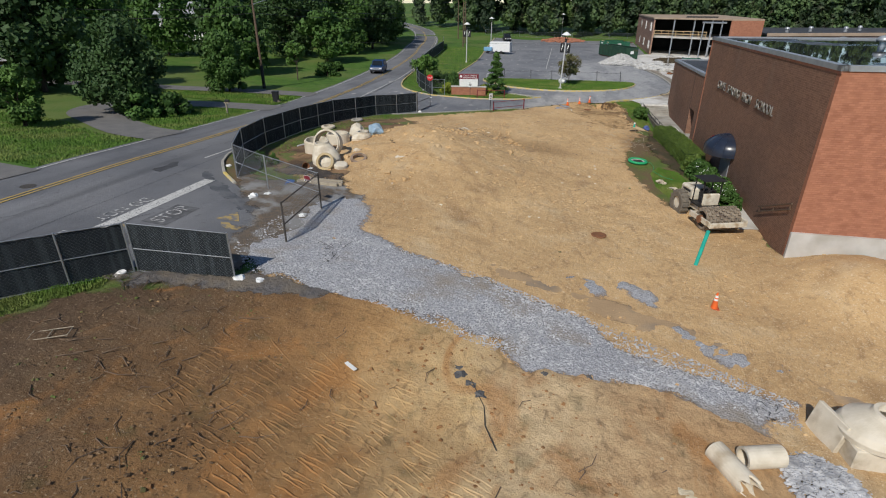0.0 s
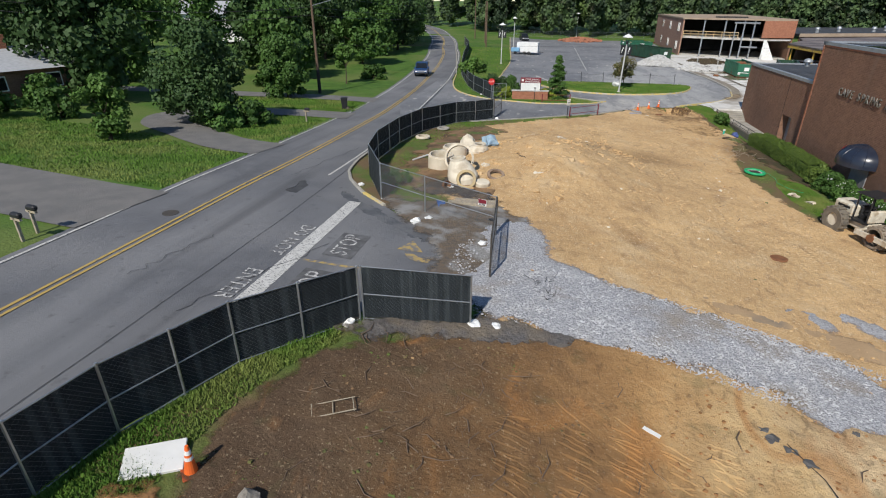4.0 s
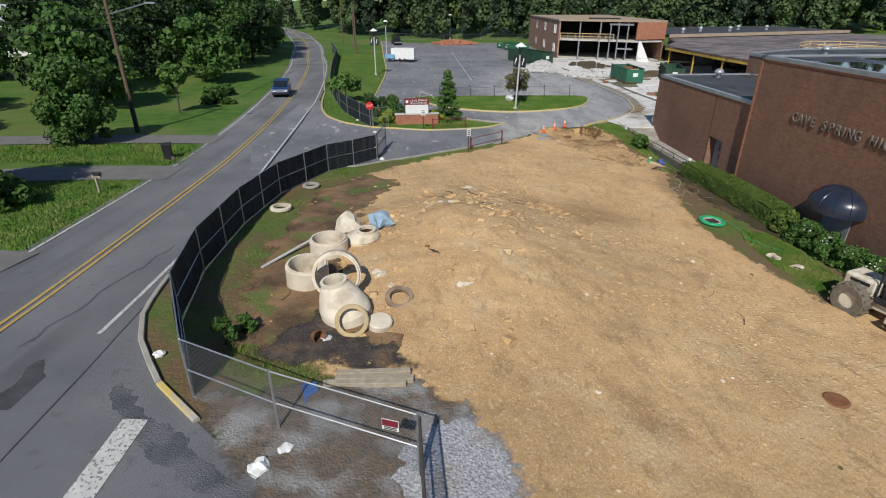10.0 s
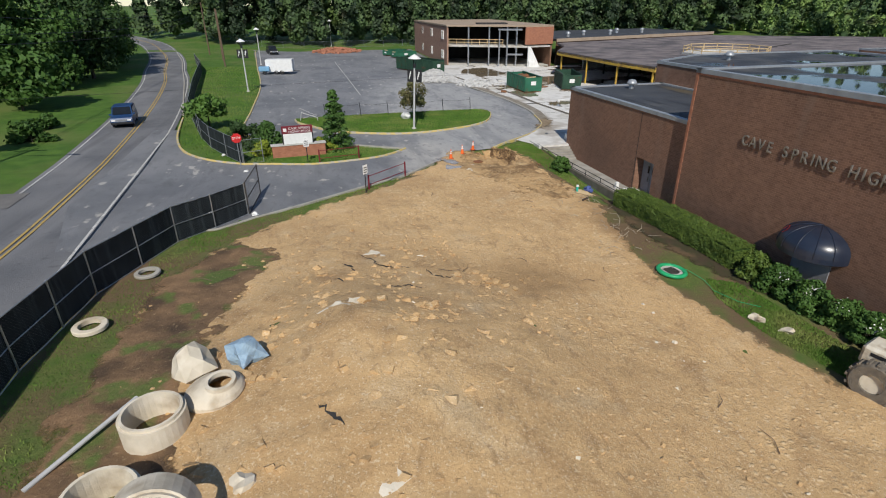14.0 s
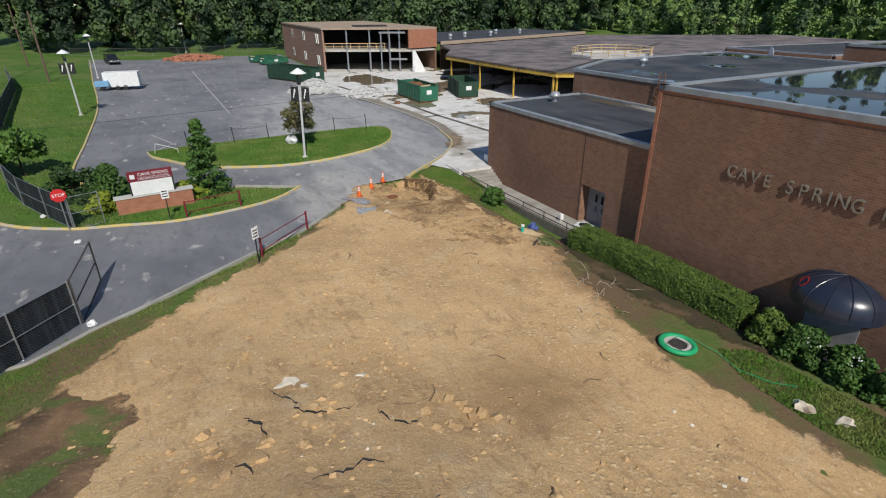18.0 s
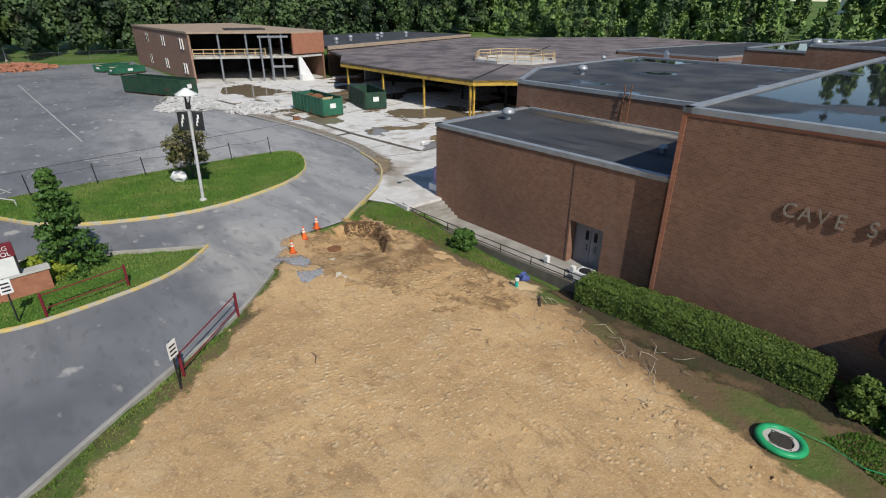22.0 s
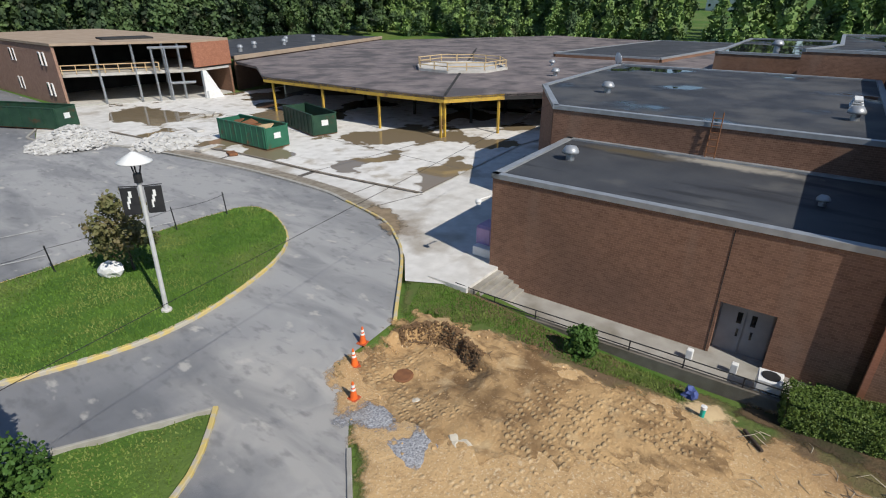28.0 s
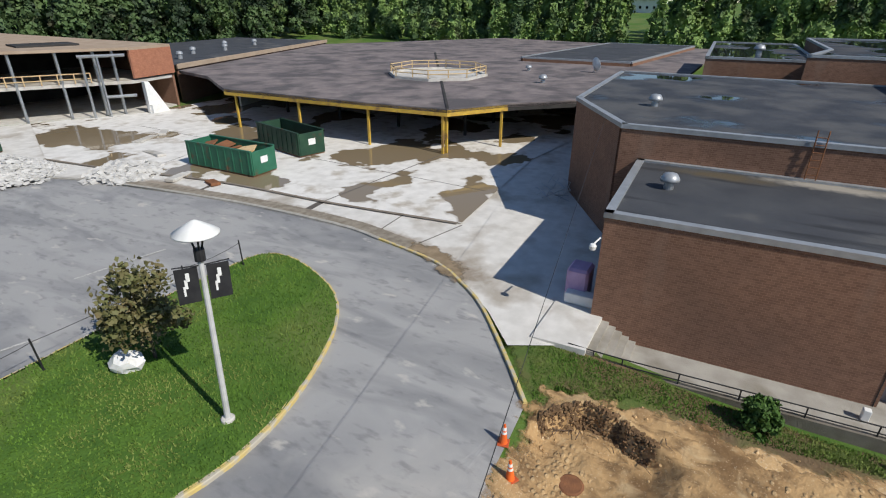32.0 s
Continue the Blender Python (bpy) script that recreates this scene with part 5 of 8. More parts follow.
# skylight base on the hall roof, with timber guard rails
sk = thing("skylight_base", pose(50, 90, 4.95, 0, 0, 20), "open octagonal skylight base with timber guard rails", "skylight")
ring = [(6.2 * math.cos(i * math.pi / 4), 6.2 * math.sin(i * math.pi / 4)) for i in range(8)]
for i in range(8):
    a, b = Vector(ring[i]), Vector(ring[(i + 1) % 8])
    d = (b - a).normalized()
    n = Vector((-d.y, d.x)) * 0.5
    part("curb", prism([tuple(a), tuple(b), tuple(b + n), tuple(a + n)], -0.02, 0.3), CONCRETE, sk)
    for k in (0.0, 0.5):
        p = a.lerp(b, k) + n * 0.5
        part("guard_post", box(p.x - 0.06, p.x + 0.06, p.y - 0.06, p.y + 0.06, 0.3, 1.25), LUMBER, sk)
    for z in (0.75, 1.18):
        part("guard_rail", tube((*(a + n * 0.5), z), (*(b + n * 0.5), z), 0.06, None, 5), LUMBER, sk)
part("deck", prism([(r[0] * 0.92, r[1] * 0.92) for r in ring], -0.02, 0.12), CONCRETE, sk)
dish = thing("satellite_dish", pose(62.3, 73.8, 4.95, 0, 0, 50), "white satellite dish on the roof", "dish")
part("mast", tube((0, 0, -0.1), (0, 0, 0.8), 0.06), STEEL, dish)
own = lathe([(0.02, 0.0), (0.5, 0.1), (0.85, 0.3), (0.87, 0.27), (0.5, 0.05), (0.02, -0.06)], 20)
own.transform(pose(0, 0, 1.0, 80, 0, 0))
part("reflector", own, WHITE, dish)

# ---- two-storey classroom block ----
two = thing("classroom_block", Matrix.Identity(4), "two-storey brick block with its front torn open", "school building")
A, B, C, D, E2 = (15.4, 126.2), (15.2, 163), (35.4, 163), (35.2, 120.0), (29.1, 118.8)
part("roof", prism([A, E2, D, C, B], 8.0, 8.3), ROOF_TAN, two, "tan flat roof")
part("roof_edge", prism([(15.3, 126.1), (29.0, 118.6), (29.1, 118.75), (15.4, 126.25)], 8.05, 8.34), ROOF_TAN, two)
part("roof_edge", prism([(15.1, 163), (15.25, 126.0), (15.4, 126.1), (15.2, 163)], 8.05, 8.34), ROOF_TAN, two)
part("side_wall", prism([A, (15.7, 126.2), (15.5, 163), B], 0.7, 7.95), BRICK_P, two, "red-brown brick side wall")
part("back_wall", prism([(15.5, 162.7), (35.4, 162.7), (35.4, 163), (15.5, 163)], 0.7, 8.0), BRICK, two)
part("end_wall", prism([E2, (35.2, 120.0), (35.15, 120.3), (29.05, 119.1)], 4.9, 8.0), BRICK_RED_SUN, two, "orange-red brick end panel")
part("end_wall", prism([(34.9, 120.3), (35.2, 120.3), (35.4, 163), (35.1, 163)], 0.7, 8.0), BRICK, two)
# Added wall, its near-black colour standing for shade behind the torn front.
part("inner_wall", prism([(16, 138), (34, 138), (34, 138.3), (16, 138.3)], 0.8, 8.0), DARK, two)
part("ground_floor", prism([(15.6, 126.6), (29.0, 119.3), (34.8, 120.4), (34.8, 162), (15.6, 162)], 0.6, 0.98), CONCRETE, two, "dusty concrete ground floor")
part("upper_floor", prism([(15.6, 126.4), (29.0, 119.0), (34.8, 120.2), (34.8, 162), (15.6, 162)], 4.35, 4.7), CONCRETE, two, "broken concrete floor edge")
fd = (Vector(E2) - Vector(A)).normalized()
for k in (0.0, 0.28, 0.55, 0.78, 0.9):
    p = Vector(A) + fd * 15.3 * k + Vector((0.15, 0.25))
    part("column", box(p.x - 0.12, p.x + 0.12, p.y - 0.12, p.y + 0.12, 0.8, 8.0), STEEL, two, "pale steel column")
p0, p1 = Vector(A) + fd * 0.4, Vector(A) + fd * 11.2
for z in (5.2, 5.75):
    part("guard_rail", tube((p0.x, p0.y, z), (p1.x, p1.y, z), 0.06, None, 5), LUMBER, two, "timber guard rail")
for k in range(8):
    p = p0.lerp(p1, k / 7)
    part("guard_post", box(p.x - 0.05, p.x + 0.05, p.y - 0.05, p.y + 0.05, 4.7, 5.8), LUMBER, two)
for z, u, v in ((7.6, 0.68, 0.98), (3.2, 0.8, 1.0)):
    a, b = Vector(A) + fd * 15.3 * u + Vector((-0.5, -0.9)), Vector(A) + fd * 15.3 * v + Vector((-0.5, -0.9))
    part("stub_beam", tube((a.x, a.y, z), (b.x, b.y, z), 0.16, None, 4), STEEL, two)
for k in (0.7, 0.8):
    p = Vector(A) + fd * 15.3 * k + Vector((-0.5, -0.9))
    part("column", box(p.x - 0.1, p.x + 0.1, p.y - 0.1, p.y + 0.1, 0.8, 7.6), STEEL, two, "pale steel column")
part("stair_ramp", prism([(29.3, 117.0), (30.6, 117.2), (30.5, 117.9), (29.2, 117.7)], 0.8, 2.0), WHITE, two, "pale broken stair slab")
own = bmesh.new()
for q in ((29.2, 117.4), (29.4, 118.3)):
    for x, z in ((0, 0.8), (2.6, 0.8), (0.5, 4.6), (0, 4.6)):
        own.verts.new((q[0] + x, q[1], z))
own.verts.ensure_lookup_table()
vv = own.verts
for f in ((0, 1, 2, 3), (7, 6, 5, 4), (0, 4, 5, 1), (1, 5, 6, 2), (2, 6, 7, 3), (3, 7, 4, 0)):
    own.faces.new([vv[i] for i in f])
part("torn_wall", own, WHITE, two, "white torn end of a stair wall")
for z in (1.9, 5.6):
    for k in range(3):
        for e in (0, 1.1):
            y = 129 + k * 11 + e * 1.2
            w = part("window", box(15.22, 15.48, y, y + 0.52, z, z + 1.6), WHITE, two, "narrow white-framed window")
            part("pane", box(15.19, 15.24, y + 0.1, y + 0.42, z + 0.12, z + 1.48), GLASS, w)
# Solid slab on the deck, its dark colour standing for shade in an opening.
part("roof_hatch", prism([(22, 128), (28, 126.5), (29, 131), (23, 132.5)], 8.3, 8.5), DARK, two, "dark slab for the shade in a torn roof opening")
lib = thing("library_wing", Matrix.Identity(4), "low far wing with grey roof and rooftop vents", "school building")
LIB = [(36.7, 121.6), (84, 137), (80, 160), (36.7, 152)]
part("roof", prism(LIB, 5.2, 5.6), ROOF_DRY, lib, "dark grey flat roof")
part("wall", prism([(36.7, 121.6), (84, 137), (83.9, 137.3), (36.7, 121.9)], 0.6, 5.2), BRICK, lib)
part("roof_edge", prism([(36.6, 121.3), (84.1, 136.8), (84, 137.05), (36.6, 121.55)], 5.1, 5.7), ROOF_TAN, lib, "tan roof edge")
for x, y in ((42, 128), (48, 133), (55, 134), (60, 140), (66, 139)):
    vt = part("roof_vent", lathe([(0.0, 5.6), (0.35, 5.6), (0.35, 6.2), (0.5, 6.25), (0.4, 6.6), (0.0, 6.7)], 12), FLASH, lib, "small roof vent")
    vt.matrix_basis = pose(x, y, 0)
block("shop_wing", "far low wing with dark roof", [(62, 24), (62, 40), (100, 34), (100, 18)], 0, 5.6, BRICK, ROOF_DRY)


# ---- woods ----
rng = np.random.default_rng(7)


def foliage(centres, radii, per, size, flat=1.0):
    """Leaf clusters: small tilted quads on and in lumps. Returns arrays for raw()."""
    V, F = [], []
    n = 0
    for (cx, cy, cz), r in zip(centres, radii):
        d = rng.normal(size=(per, 3))
        d /= np.linalg.norm(d, axis=1)[:, None]
        rr = r * (0.55 + 0.5 * rng.random(per))[:, None]
        p = d * rr * (1, 1, flat) + (cx, cy, cz)
        u = rng.normal(size=(per, 3))
        w = d + 0.6 * rng.normal(size=(per, 3))
        u = np.cross(w, u)
        u /= np.linalg.norm(u, axis=1)[:, None]
        t = np.cross(u, w)
        t /= np.linalg.norm(t, axis=1)[:, None]
        s = size * (0.6 + 0.8 * rng.random(per))[:, None]
        q = np.stack([p - u * s - t * s * 0.6, p + u * s - t * s * 0.6, p + u * s * 0.7 + t * s * 0.6, p - u * s * 0.7 + t * s * 0.6], 1)
        V.append(q.reshape(-1, 3))
        i = np.arange(per) * 4 + n
        F.append(np.stack([i, i + 1, i + 2, i + 3], 1))
        n += per * 4
    return np.concatenate(V).tolist(), np.concatenate(F).tolist()


def woods(name, spots, label, material, lo=9, hi=17, per=34, size=0.75):
    cs, rs = [], []
    for x, y in spots:
        g, h = G(x, y), rng.uniform(lo, hi)
        conifer = rng.random() < 0.45
        for k in range(9):
            f = k / 8
            w = (1 - f) * 2.6 + 0.5 if conifer else 2.9 * math.sin(math.pi * (0.25 + 0.7 * f))
            a = rng.uniform(0, 6.28)
            off = w * 0.55 * rng.random()
            cs.append((x + off * math.cos(a), y + off * math.sin(a), g + h * (0.16 + 0.8 * f)))
            rs.append(w * rng.uniform(0.6, 0.95))
    v, f = foliage(cs, [r * 0.72 for r in rs], 14, 0.8)
    v2, f2 = foliage(cs, rs, int(per * 1.7), size * 0.58)
    k = len(v)
    return raw(name, v + v2, f + [[i + k for i in q] for q in f2], material, None, label, "stuff", "woods")



spots = [(x + rng.uniform(-3.5, 3.5), y + rng.uniform(-3.5, 3.5)) for y in (181, 186, 192, 199, 208) for x in np.arange(-75, 140, 5.2) if not (-52 - (y - 185) > x - 5 > -66 - (y - 185))]
woods("woods_north", [s for s in spots if s[0] > -62 + 0 * s[1]], "dense dark mixed woodland edge", PINES, 15, 31, 66, 0.72)
spots = [(x + rng.uniform(-3.5, 3.5), y + rng.uniform(-3.5, 3.5)) for k, x in enumerate((142, 149, 157, 168)) for y in np.arange(-60, 205, 5.4) if abs(y - 57 - (x + 2) * 0.17) > 6.5]
woods("woods_east", spots, "dense mixed woodland behind the school", WOODS, 13, 30, 64, 0.74)
spots = [(x + rng.uniform(-2, 2), y + rng.uniform(-2, 2)) for x in (131, 137) for y in np.arange(-20, 190, 4.6) if rng.random() < 0.75]
woods("woods_understory", spots, "low leafy growth along the woodland edge", WOODS, 4, 12, 60, 0.42)
spots = [(x + rng.uniform(-2, 2), y + rng.uniform(-2, 2)) for x in (-112, -120, -130) for y in np.arange(20, 200, 6)] + [(x + rng.uniform(-2, 2), y + rng.uniform(-2, 2)) for y in (150, 158, 168) for x in np.arange(-110, -58, 5.5)]
woods("woods_west", spots, "tall dark woodland behind the houses", WOODS, 12, 20, 34, 0.95)


# ---- fences ----
def wire_mesh(w, h, step=0.13, r=0.0022):
    """Woven wire of a chain-link panel in x-z."""
    own = bmesh.new()
    for s in (1, -1):
        k = -h
        while k < w:
            a, b = k, k + h
            z0, z1 = (0, h) if s > 0 else (h, 0)
            x0, x1 = a, b
            if x0 < 0:
                z0, x0 = z0 + s * (0 - a), 0
            if x1 > w:
                z1, x1 = z1 - s * (b - w), w
            if x1 - x0 > 0.02:
                d = 0.7 * r
                vs = [own.verts.new(c) for c in ((x0 - d, -d, z0 + s * d), (x1 - d, -d, z1 + s * d), (x1 + d, d, z1 - s * d), (x0 + d, d, z0 - s * d))]
                own.faces.new(vs)
            k += step
    return own


def fence_run(name, pts, h, label, group, screen=True, midrail=True, step=3.0):
    """A fence thing along plan points: posts, rails, and dark screen or bare wire between."""
    f = thing(name, pose(*pts[0], G(*pts[0])), label, "fence", group)
    inv = f.matrix_basis.inverted()
    leaf = name == "open_gate"
    stations = []
    for a, b in zip(pts, pts[1:]):
        a, b = Vector(a), Vector(b)
        n = max(1, round((b - a).length / step))
        stations += [a.lerp(b, k / n) for k in range(n)]
    stations.append(Vector(pts[-1]))
    at = lambda p, z: inv @ Vector((p.x, p.y, G(p.x, p.y) + z))
    for p in stations:
        part("post", tube(at(p, -0.1), at(p, h + 0.04), 0.04 if leaf else 0.032, None, 6), IRON if leaf else STEEL, f)
    for a, b in zip(stations, stations[1:]):
        for z in ((0.06, h * 0.5, h) if midrail else (0.06, h)):
            part("rail", tube(at(a, z), at(b, z), 0.03 if leaf else 0.02, None, 5), IRON if leaf else STEEL, f)
        if screen:
            own = bmesh.new()
            d = (b - a).normalized()
            nrm = Vector((-d.y, d.x)) * 0.028
            n = 8
            rows = []
            for i in range(n + 1):
                p = a.lerp(b, i / n)
                sag = 0.02 * math.sin(i * 2.1 + a.x)
                rows.append([own.verts.new(at(p + nrm * (1 + 0.6 * math.sin(j * 1.7 + i)), z)) for j, z in enumerate((0.08, h * 0.35, h * 0.7, h - 0.03 + sag))])
            for r0, r1 in zip(rows, rows[1:]):
                for j in range(3):
                    own.faces.new((r0[j], r1[j], r1[j + 1], r0[j + 1]))
            part("screen", own, SCREEN, f, "black windscreen fabric", smooth=True)
        if not screen or pts[0][1] < 60:
            w = (b - a).length
            own = wire_mesh(w, h - 0.1, r=0.005 if leaf else 0.0025)
            za, zb = G(a.x, a.y), G(b.x, b.y)
            d = (b - a).normalized()
            m = Matrix(((d.x, -d.y, 0, a.x), (d.y, d.x, 0, a.y), ((zb - za) / w, 0, 1, za + 0.06), (0, 0, 0, 1)))
            own.transform(inv @ m)
            part("wire_mesh", own, WIRE, f, "galvanised chain-link wire")
    return f


FH = 1.9
fence_run("screened_fence", [(-18.3, -13), (-17.3, -4), (-17.0, 1.6), (-16.75, 3.4), (-15.7, 6.4), (-13.45, 9.5)], FH, "chain-link fence with black windscreen", "site fence", True, True, 1.9)
fence_run("screened_gate", [(-13.35, 9.58), (-10.1, 10.5)], FH, "closed gate panel with black windscreen", "site fence", True, True, 4.0)
fence_run("screened_fence", [(-16.4, 20.2), (-18.3, 23.8), (-19.1, 27.6), (-19.35, 33.0), (-19.0, 38.2), (-17.3, 43.8), (-14.4, 47.6)], FH, "curved chain-link fence with black windscreen", "site fence")
fence_run("wire_fence", [(-16.35, 20.1), (-13.8, 19.0), (-10.3, 17.9)], FH, "bare chain-link fence beside the open gate", "site fence", False, True, 3.6)
fence_run("open_gate", [(-10.25, 17.8), (-9.95, 13.9)], FH, "open chain-link gate leaf over gravel", "site fence", False, True, 4.2)
fence_run("open_gate", [(-14.35, 47.7), (-14.1, 51.6)], FH, "open chain-link gate leaf at the drive", "site fence", False, True, 4.2)
fence_run("screened_fence", [(-33.6, 135), (-29.8, 120), (-26.4, 96), (-23.6, 79), (-20.7, 68.6), (-19.3, 65), (-17.6, 62.0), (-16.1, 59.6)], FH, "long fence with black windscreen beside the verge", "site fence")
fence_run("wire_fence", [(-16.0, 59.5), (-14.6, 60.0)], FH, "short bare chain-link panel by the drive", "site fence", False, True, 2.0)
fence_run("wire_fence", [(-30, 176), (-8, 177), (14, 177), (40, 177)], 1.6, "chain-link fence along the woods", "back fence", False, False, 5.5)


def rock(name, m, r, material, label, category="rock", seed=1, squash=0.7, rough=0.35):
    own = bmesh.new()
    bmesh.ops.create_icosphere(own, subdivisions=2, radius=r)
    for v in own.verts:
        k = 1 + rough * noise.noise(v.co * (1.6 / r) + Vector((seed * 3.1, seed, 0)))
        v.co = Vector((v.co.x * k, v.co.y * k, v.co.z * k * squash))
    ob = part(name, own, material, None, label, "", category)
    ob.matrix_basis = m
    return ob


for x, y, s in ((-13.9, 17.8, 0.34), (-13.5, 18.4, 0.26), (-10.7, 16.7, 0.3), (-13.7, 9.15, 0.26), (-10.0, 10.55, 0.3), (-9.3, 10.75, 0.25), (-15.6, 57.1, 0.25), (-14.0, 47.4, 0.26), (-18.1, 21.9, 0.22), (-17.9, 62.2, 0.25)):
    rock("sandbag", pose(x, y, G(x, y) + s * 0.4, 0, 0, x * 90), s * 0.72, WHITE, "white sandbag slumped at a fence foot", "sandbag", x, 0.5, 0.75)
sg = thing("warning_sign", pose(-10.9, 18.0, G(-10.9, 18.0) + 1.3, 0, 0, -17), "small red and white notice on the fence", "sign")
part("board", box(-0.2, 0.2, -0.055, -0.045, 0.05, 0.35), WHITE, sg)
part("red_field", box(-0.19, 0.19, -0.063, -0.056, 0.16, 0.34), RED, sg)
for z in (0.07, 0.115):
    part("text_bar", box(-0.15, 0.15, -0.063, -0.056, z, z + 0.025), BLACK, sg)


# ---- precast drainage pieces by the heap ----
def ring_thing(name, m, r, h, wall, label, material=PIPECON, lip=True, category="concrete ring"):
    prof = [(r, 0), (r, h - 0.08), (r - wall * 0.45, h - 0.08), (r - wall * 0.45, h), (r - wall, h), (r - wall, 0)] if lip else [(r, 0.02), (r - 0.02, 0), (r - wall, 0), (r - wall, h), (r - 0.03, h), (r, h - 0.03)]
    ob = part(name, lathe(prof, 32), material, None, label, "", category, "precast pieces")
    ob.matrix_basis = m
    for i, poly in enumerate(ob.data.polygons):
        poly.use_smooth = False
    return ob


def cone_thing(m, label, r=0.75, rt=0.42, h=0.95, dx=0.22):
    own = lathe([(r, 0), (r, 0.3), (r * 0.97 + rt * 0.03, 0.3 + (h - 0.42) * 0.16), (r * 0.6 + rt * 0.4, 0.3 + (h - 0.42) * 0.55), (rt, h - 0.12), (rt, h), (rt - 0.1, h), (rt - 0.1, h - 0.15), (r - 0.13, 0.28), (r - 0.13, 0)], 32)
    for v in own.verts:
        v.co.x += dx * max(0, min(1, (v.co.z - 0.3) / (h - 0.42)))
    ob = part("manhole_cone", own, PIPECON, None, label, "", "concrete cone", "precast pieces")
    ob.matrix_basis = m
    return ob


gz = lambda x, y, d=0.0: G(x, y) + d
ring_thing("manhole_ring", pose(-14.4, 29.0, gz(-14.4, 29.0) + 0.02), 0.78, 0.82, 0.13, "pale concrete manhole ring on soil")
ring_thing("manhole_ring", pose(-14.75, 26.5, gz(-14.75, 26.5) + 0.05, 4, 3), 0.78, 0.9, 0.13, "pale concrete manhole ring standing upright")
ring_thing("manhole_ring", pose(-13.45, 25.75, gz(-13.45, 25.75) + 0.85, 72, 0, 8), 0.84, 0.7, 0.12, "concrete ring with pipe hole, lying on its side")
cone_thing(pose(-12.9, 24.15, gz(-12.9, 24.15) + 0.06, -7, 4, 130), "pale concrete manhole cone with a small open top", 0.84, 0.45, 1.3, 0.36)
ring_thing("grade_ring", pose(-12.6, 23.3, gz(-12.6, 23.3) + 0.46, 58, 0, 8), 0.54, 0.18, 0.15, "yellowed concrete grade ring leaning on a cone", RINGT, False)
ring_thing("grade_ring", pose(-11.2, 24.9, gz(-11.2, 24.9) + 0.16, 22, 0, 20), 0.5, 0.14, 0.16, "stained brown concrete ring on clay", mat("stained_ring", (0.3, 0.22, 0.16), (0.2, 0.14, 0.1), 3.0, 0.9), False)
ring_thing("grade_ring", pose(-18.2, 35.3, gz(-18.2, 35.3) + 0.1), 0.56, 0.16, 0.2, "flat grey concrete ring on grass", PIPECON, False)
ring_thing("grade_ring", pose(-17.6, 39.8, gz(-17.6, 39.8) + 0.1), 0.52, 0.13, 0.18, "flat grey concrete ring with green wash", KERB, False)
puck = part("concrete_plug", lathe([(0.0, 0), (0.36, 0), (0.4, 0.05), (0.4, 0.3), (0.36, 0.34), (0.0, 0.34)], 24), PIPECON, None, "rough concrete plug on clay", "", "concrete plug")
puck.matrix_basis = pose(-11.75, 23.5, gz(-11.75, 23.5) + 0.05, 8, 5)
cone_thing(pose(-13.15, 30.0, gz(-13.15, 30.0) - 0.02, 4, 0, -30), "pale concrete manhole cone on soil", 0.78, 0.4, 0.75, 0.3)
rock("broken_concrete", pose(-14.0, 31.3, gz(-14, 31.3) + 0.42), 0.62, PIPECON, "broken lump of pale concrete", "concrete", 4, 1.05, 0.5)
rock("plastic_bundle", pose(-12.45, 31.2, gz(-12.45, 31.2) + 0.4), 0.48, BAG, "crumpled blue plastic sheeting", "plastic sheet", 6, 1.1, 0.7)
sp = part("steel_pipe", tube((-16.9, 27.8, gz(-16.9, 27.8) + 0.14), (-15.2, 30.3, gz(-15.2, 30.3) + 0.4), 0.06, None, 10), LAMPP, None, "grey steel pipe leaning on a ring", "", "pipe")
for i, (x, y, a) in enumerate(((-11.9, 20.75, 3), (-11.7, 20.95, 2), (-11.8, 21.2, 5))):
    own = box(-1.15 + 0.1 * i, 1.15, -0.1, 0.1, 0, 0.16, None, 0.012)
    b = part("timber_beam", own, WOOD, None, "weathered grey timber lying on weeds", "", "timber", "timber beams")
    b.matrix_basis = pose(x, y, gz(x, y) + 0.1, 0, 2, a)
own = box(-0.2, 0.2, -0.4, 0.4, 0, 0.04)
b = part("blue_board", own, mat("blue_board", (0.05, 0.13, 0.35), (0.04, 0.1, 0.28), 3.0, 0.6), None, "blue painted board on gravel", "", "board")
b.matrix_basis = pose(-13.3, 20.3, gz(-13.3, 20.3) + 0.12, 5, 8, 20)
bk = thing("old_bucket", pose(-13.7, 22.8, gz(-13.7, 22.8) + 0.25, 70, 0, 40), "brown dented bucket lying in ash", "bucket")
part("pail", lathe([(0.16, 0), (0.22, 0.36), (0.2, 0.36), (0.14, 0.02), (0.0, 0.02), (0.0, 0)], 16), RUST, bk)
rock("white_rag", pose(-13.35, 22.75, gz(-13.35, 22.75) + 0.16), 0.2, WHITE, "crumpled white rag on dark ash", "rag", 15, 0.4, 1.1)
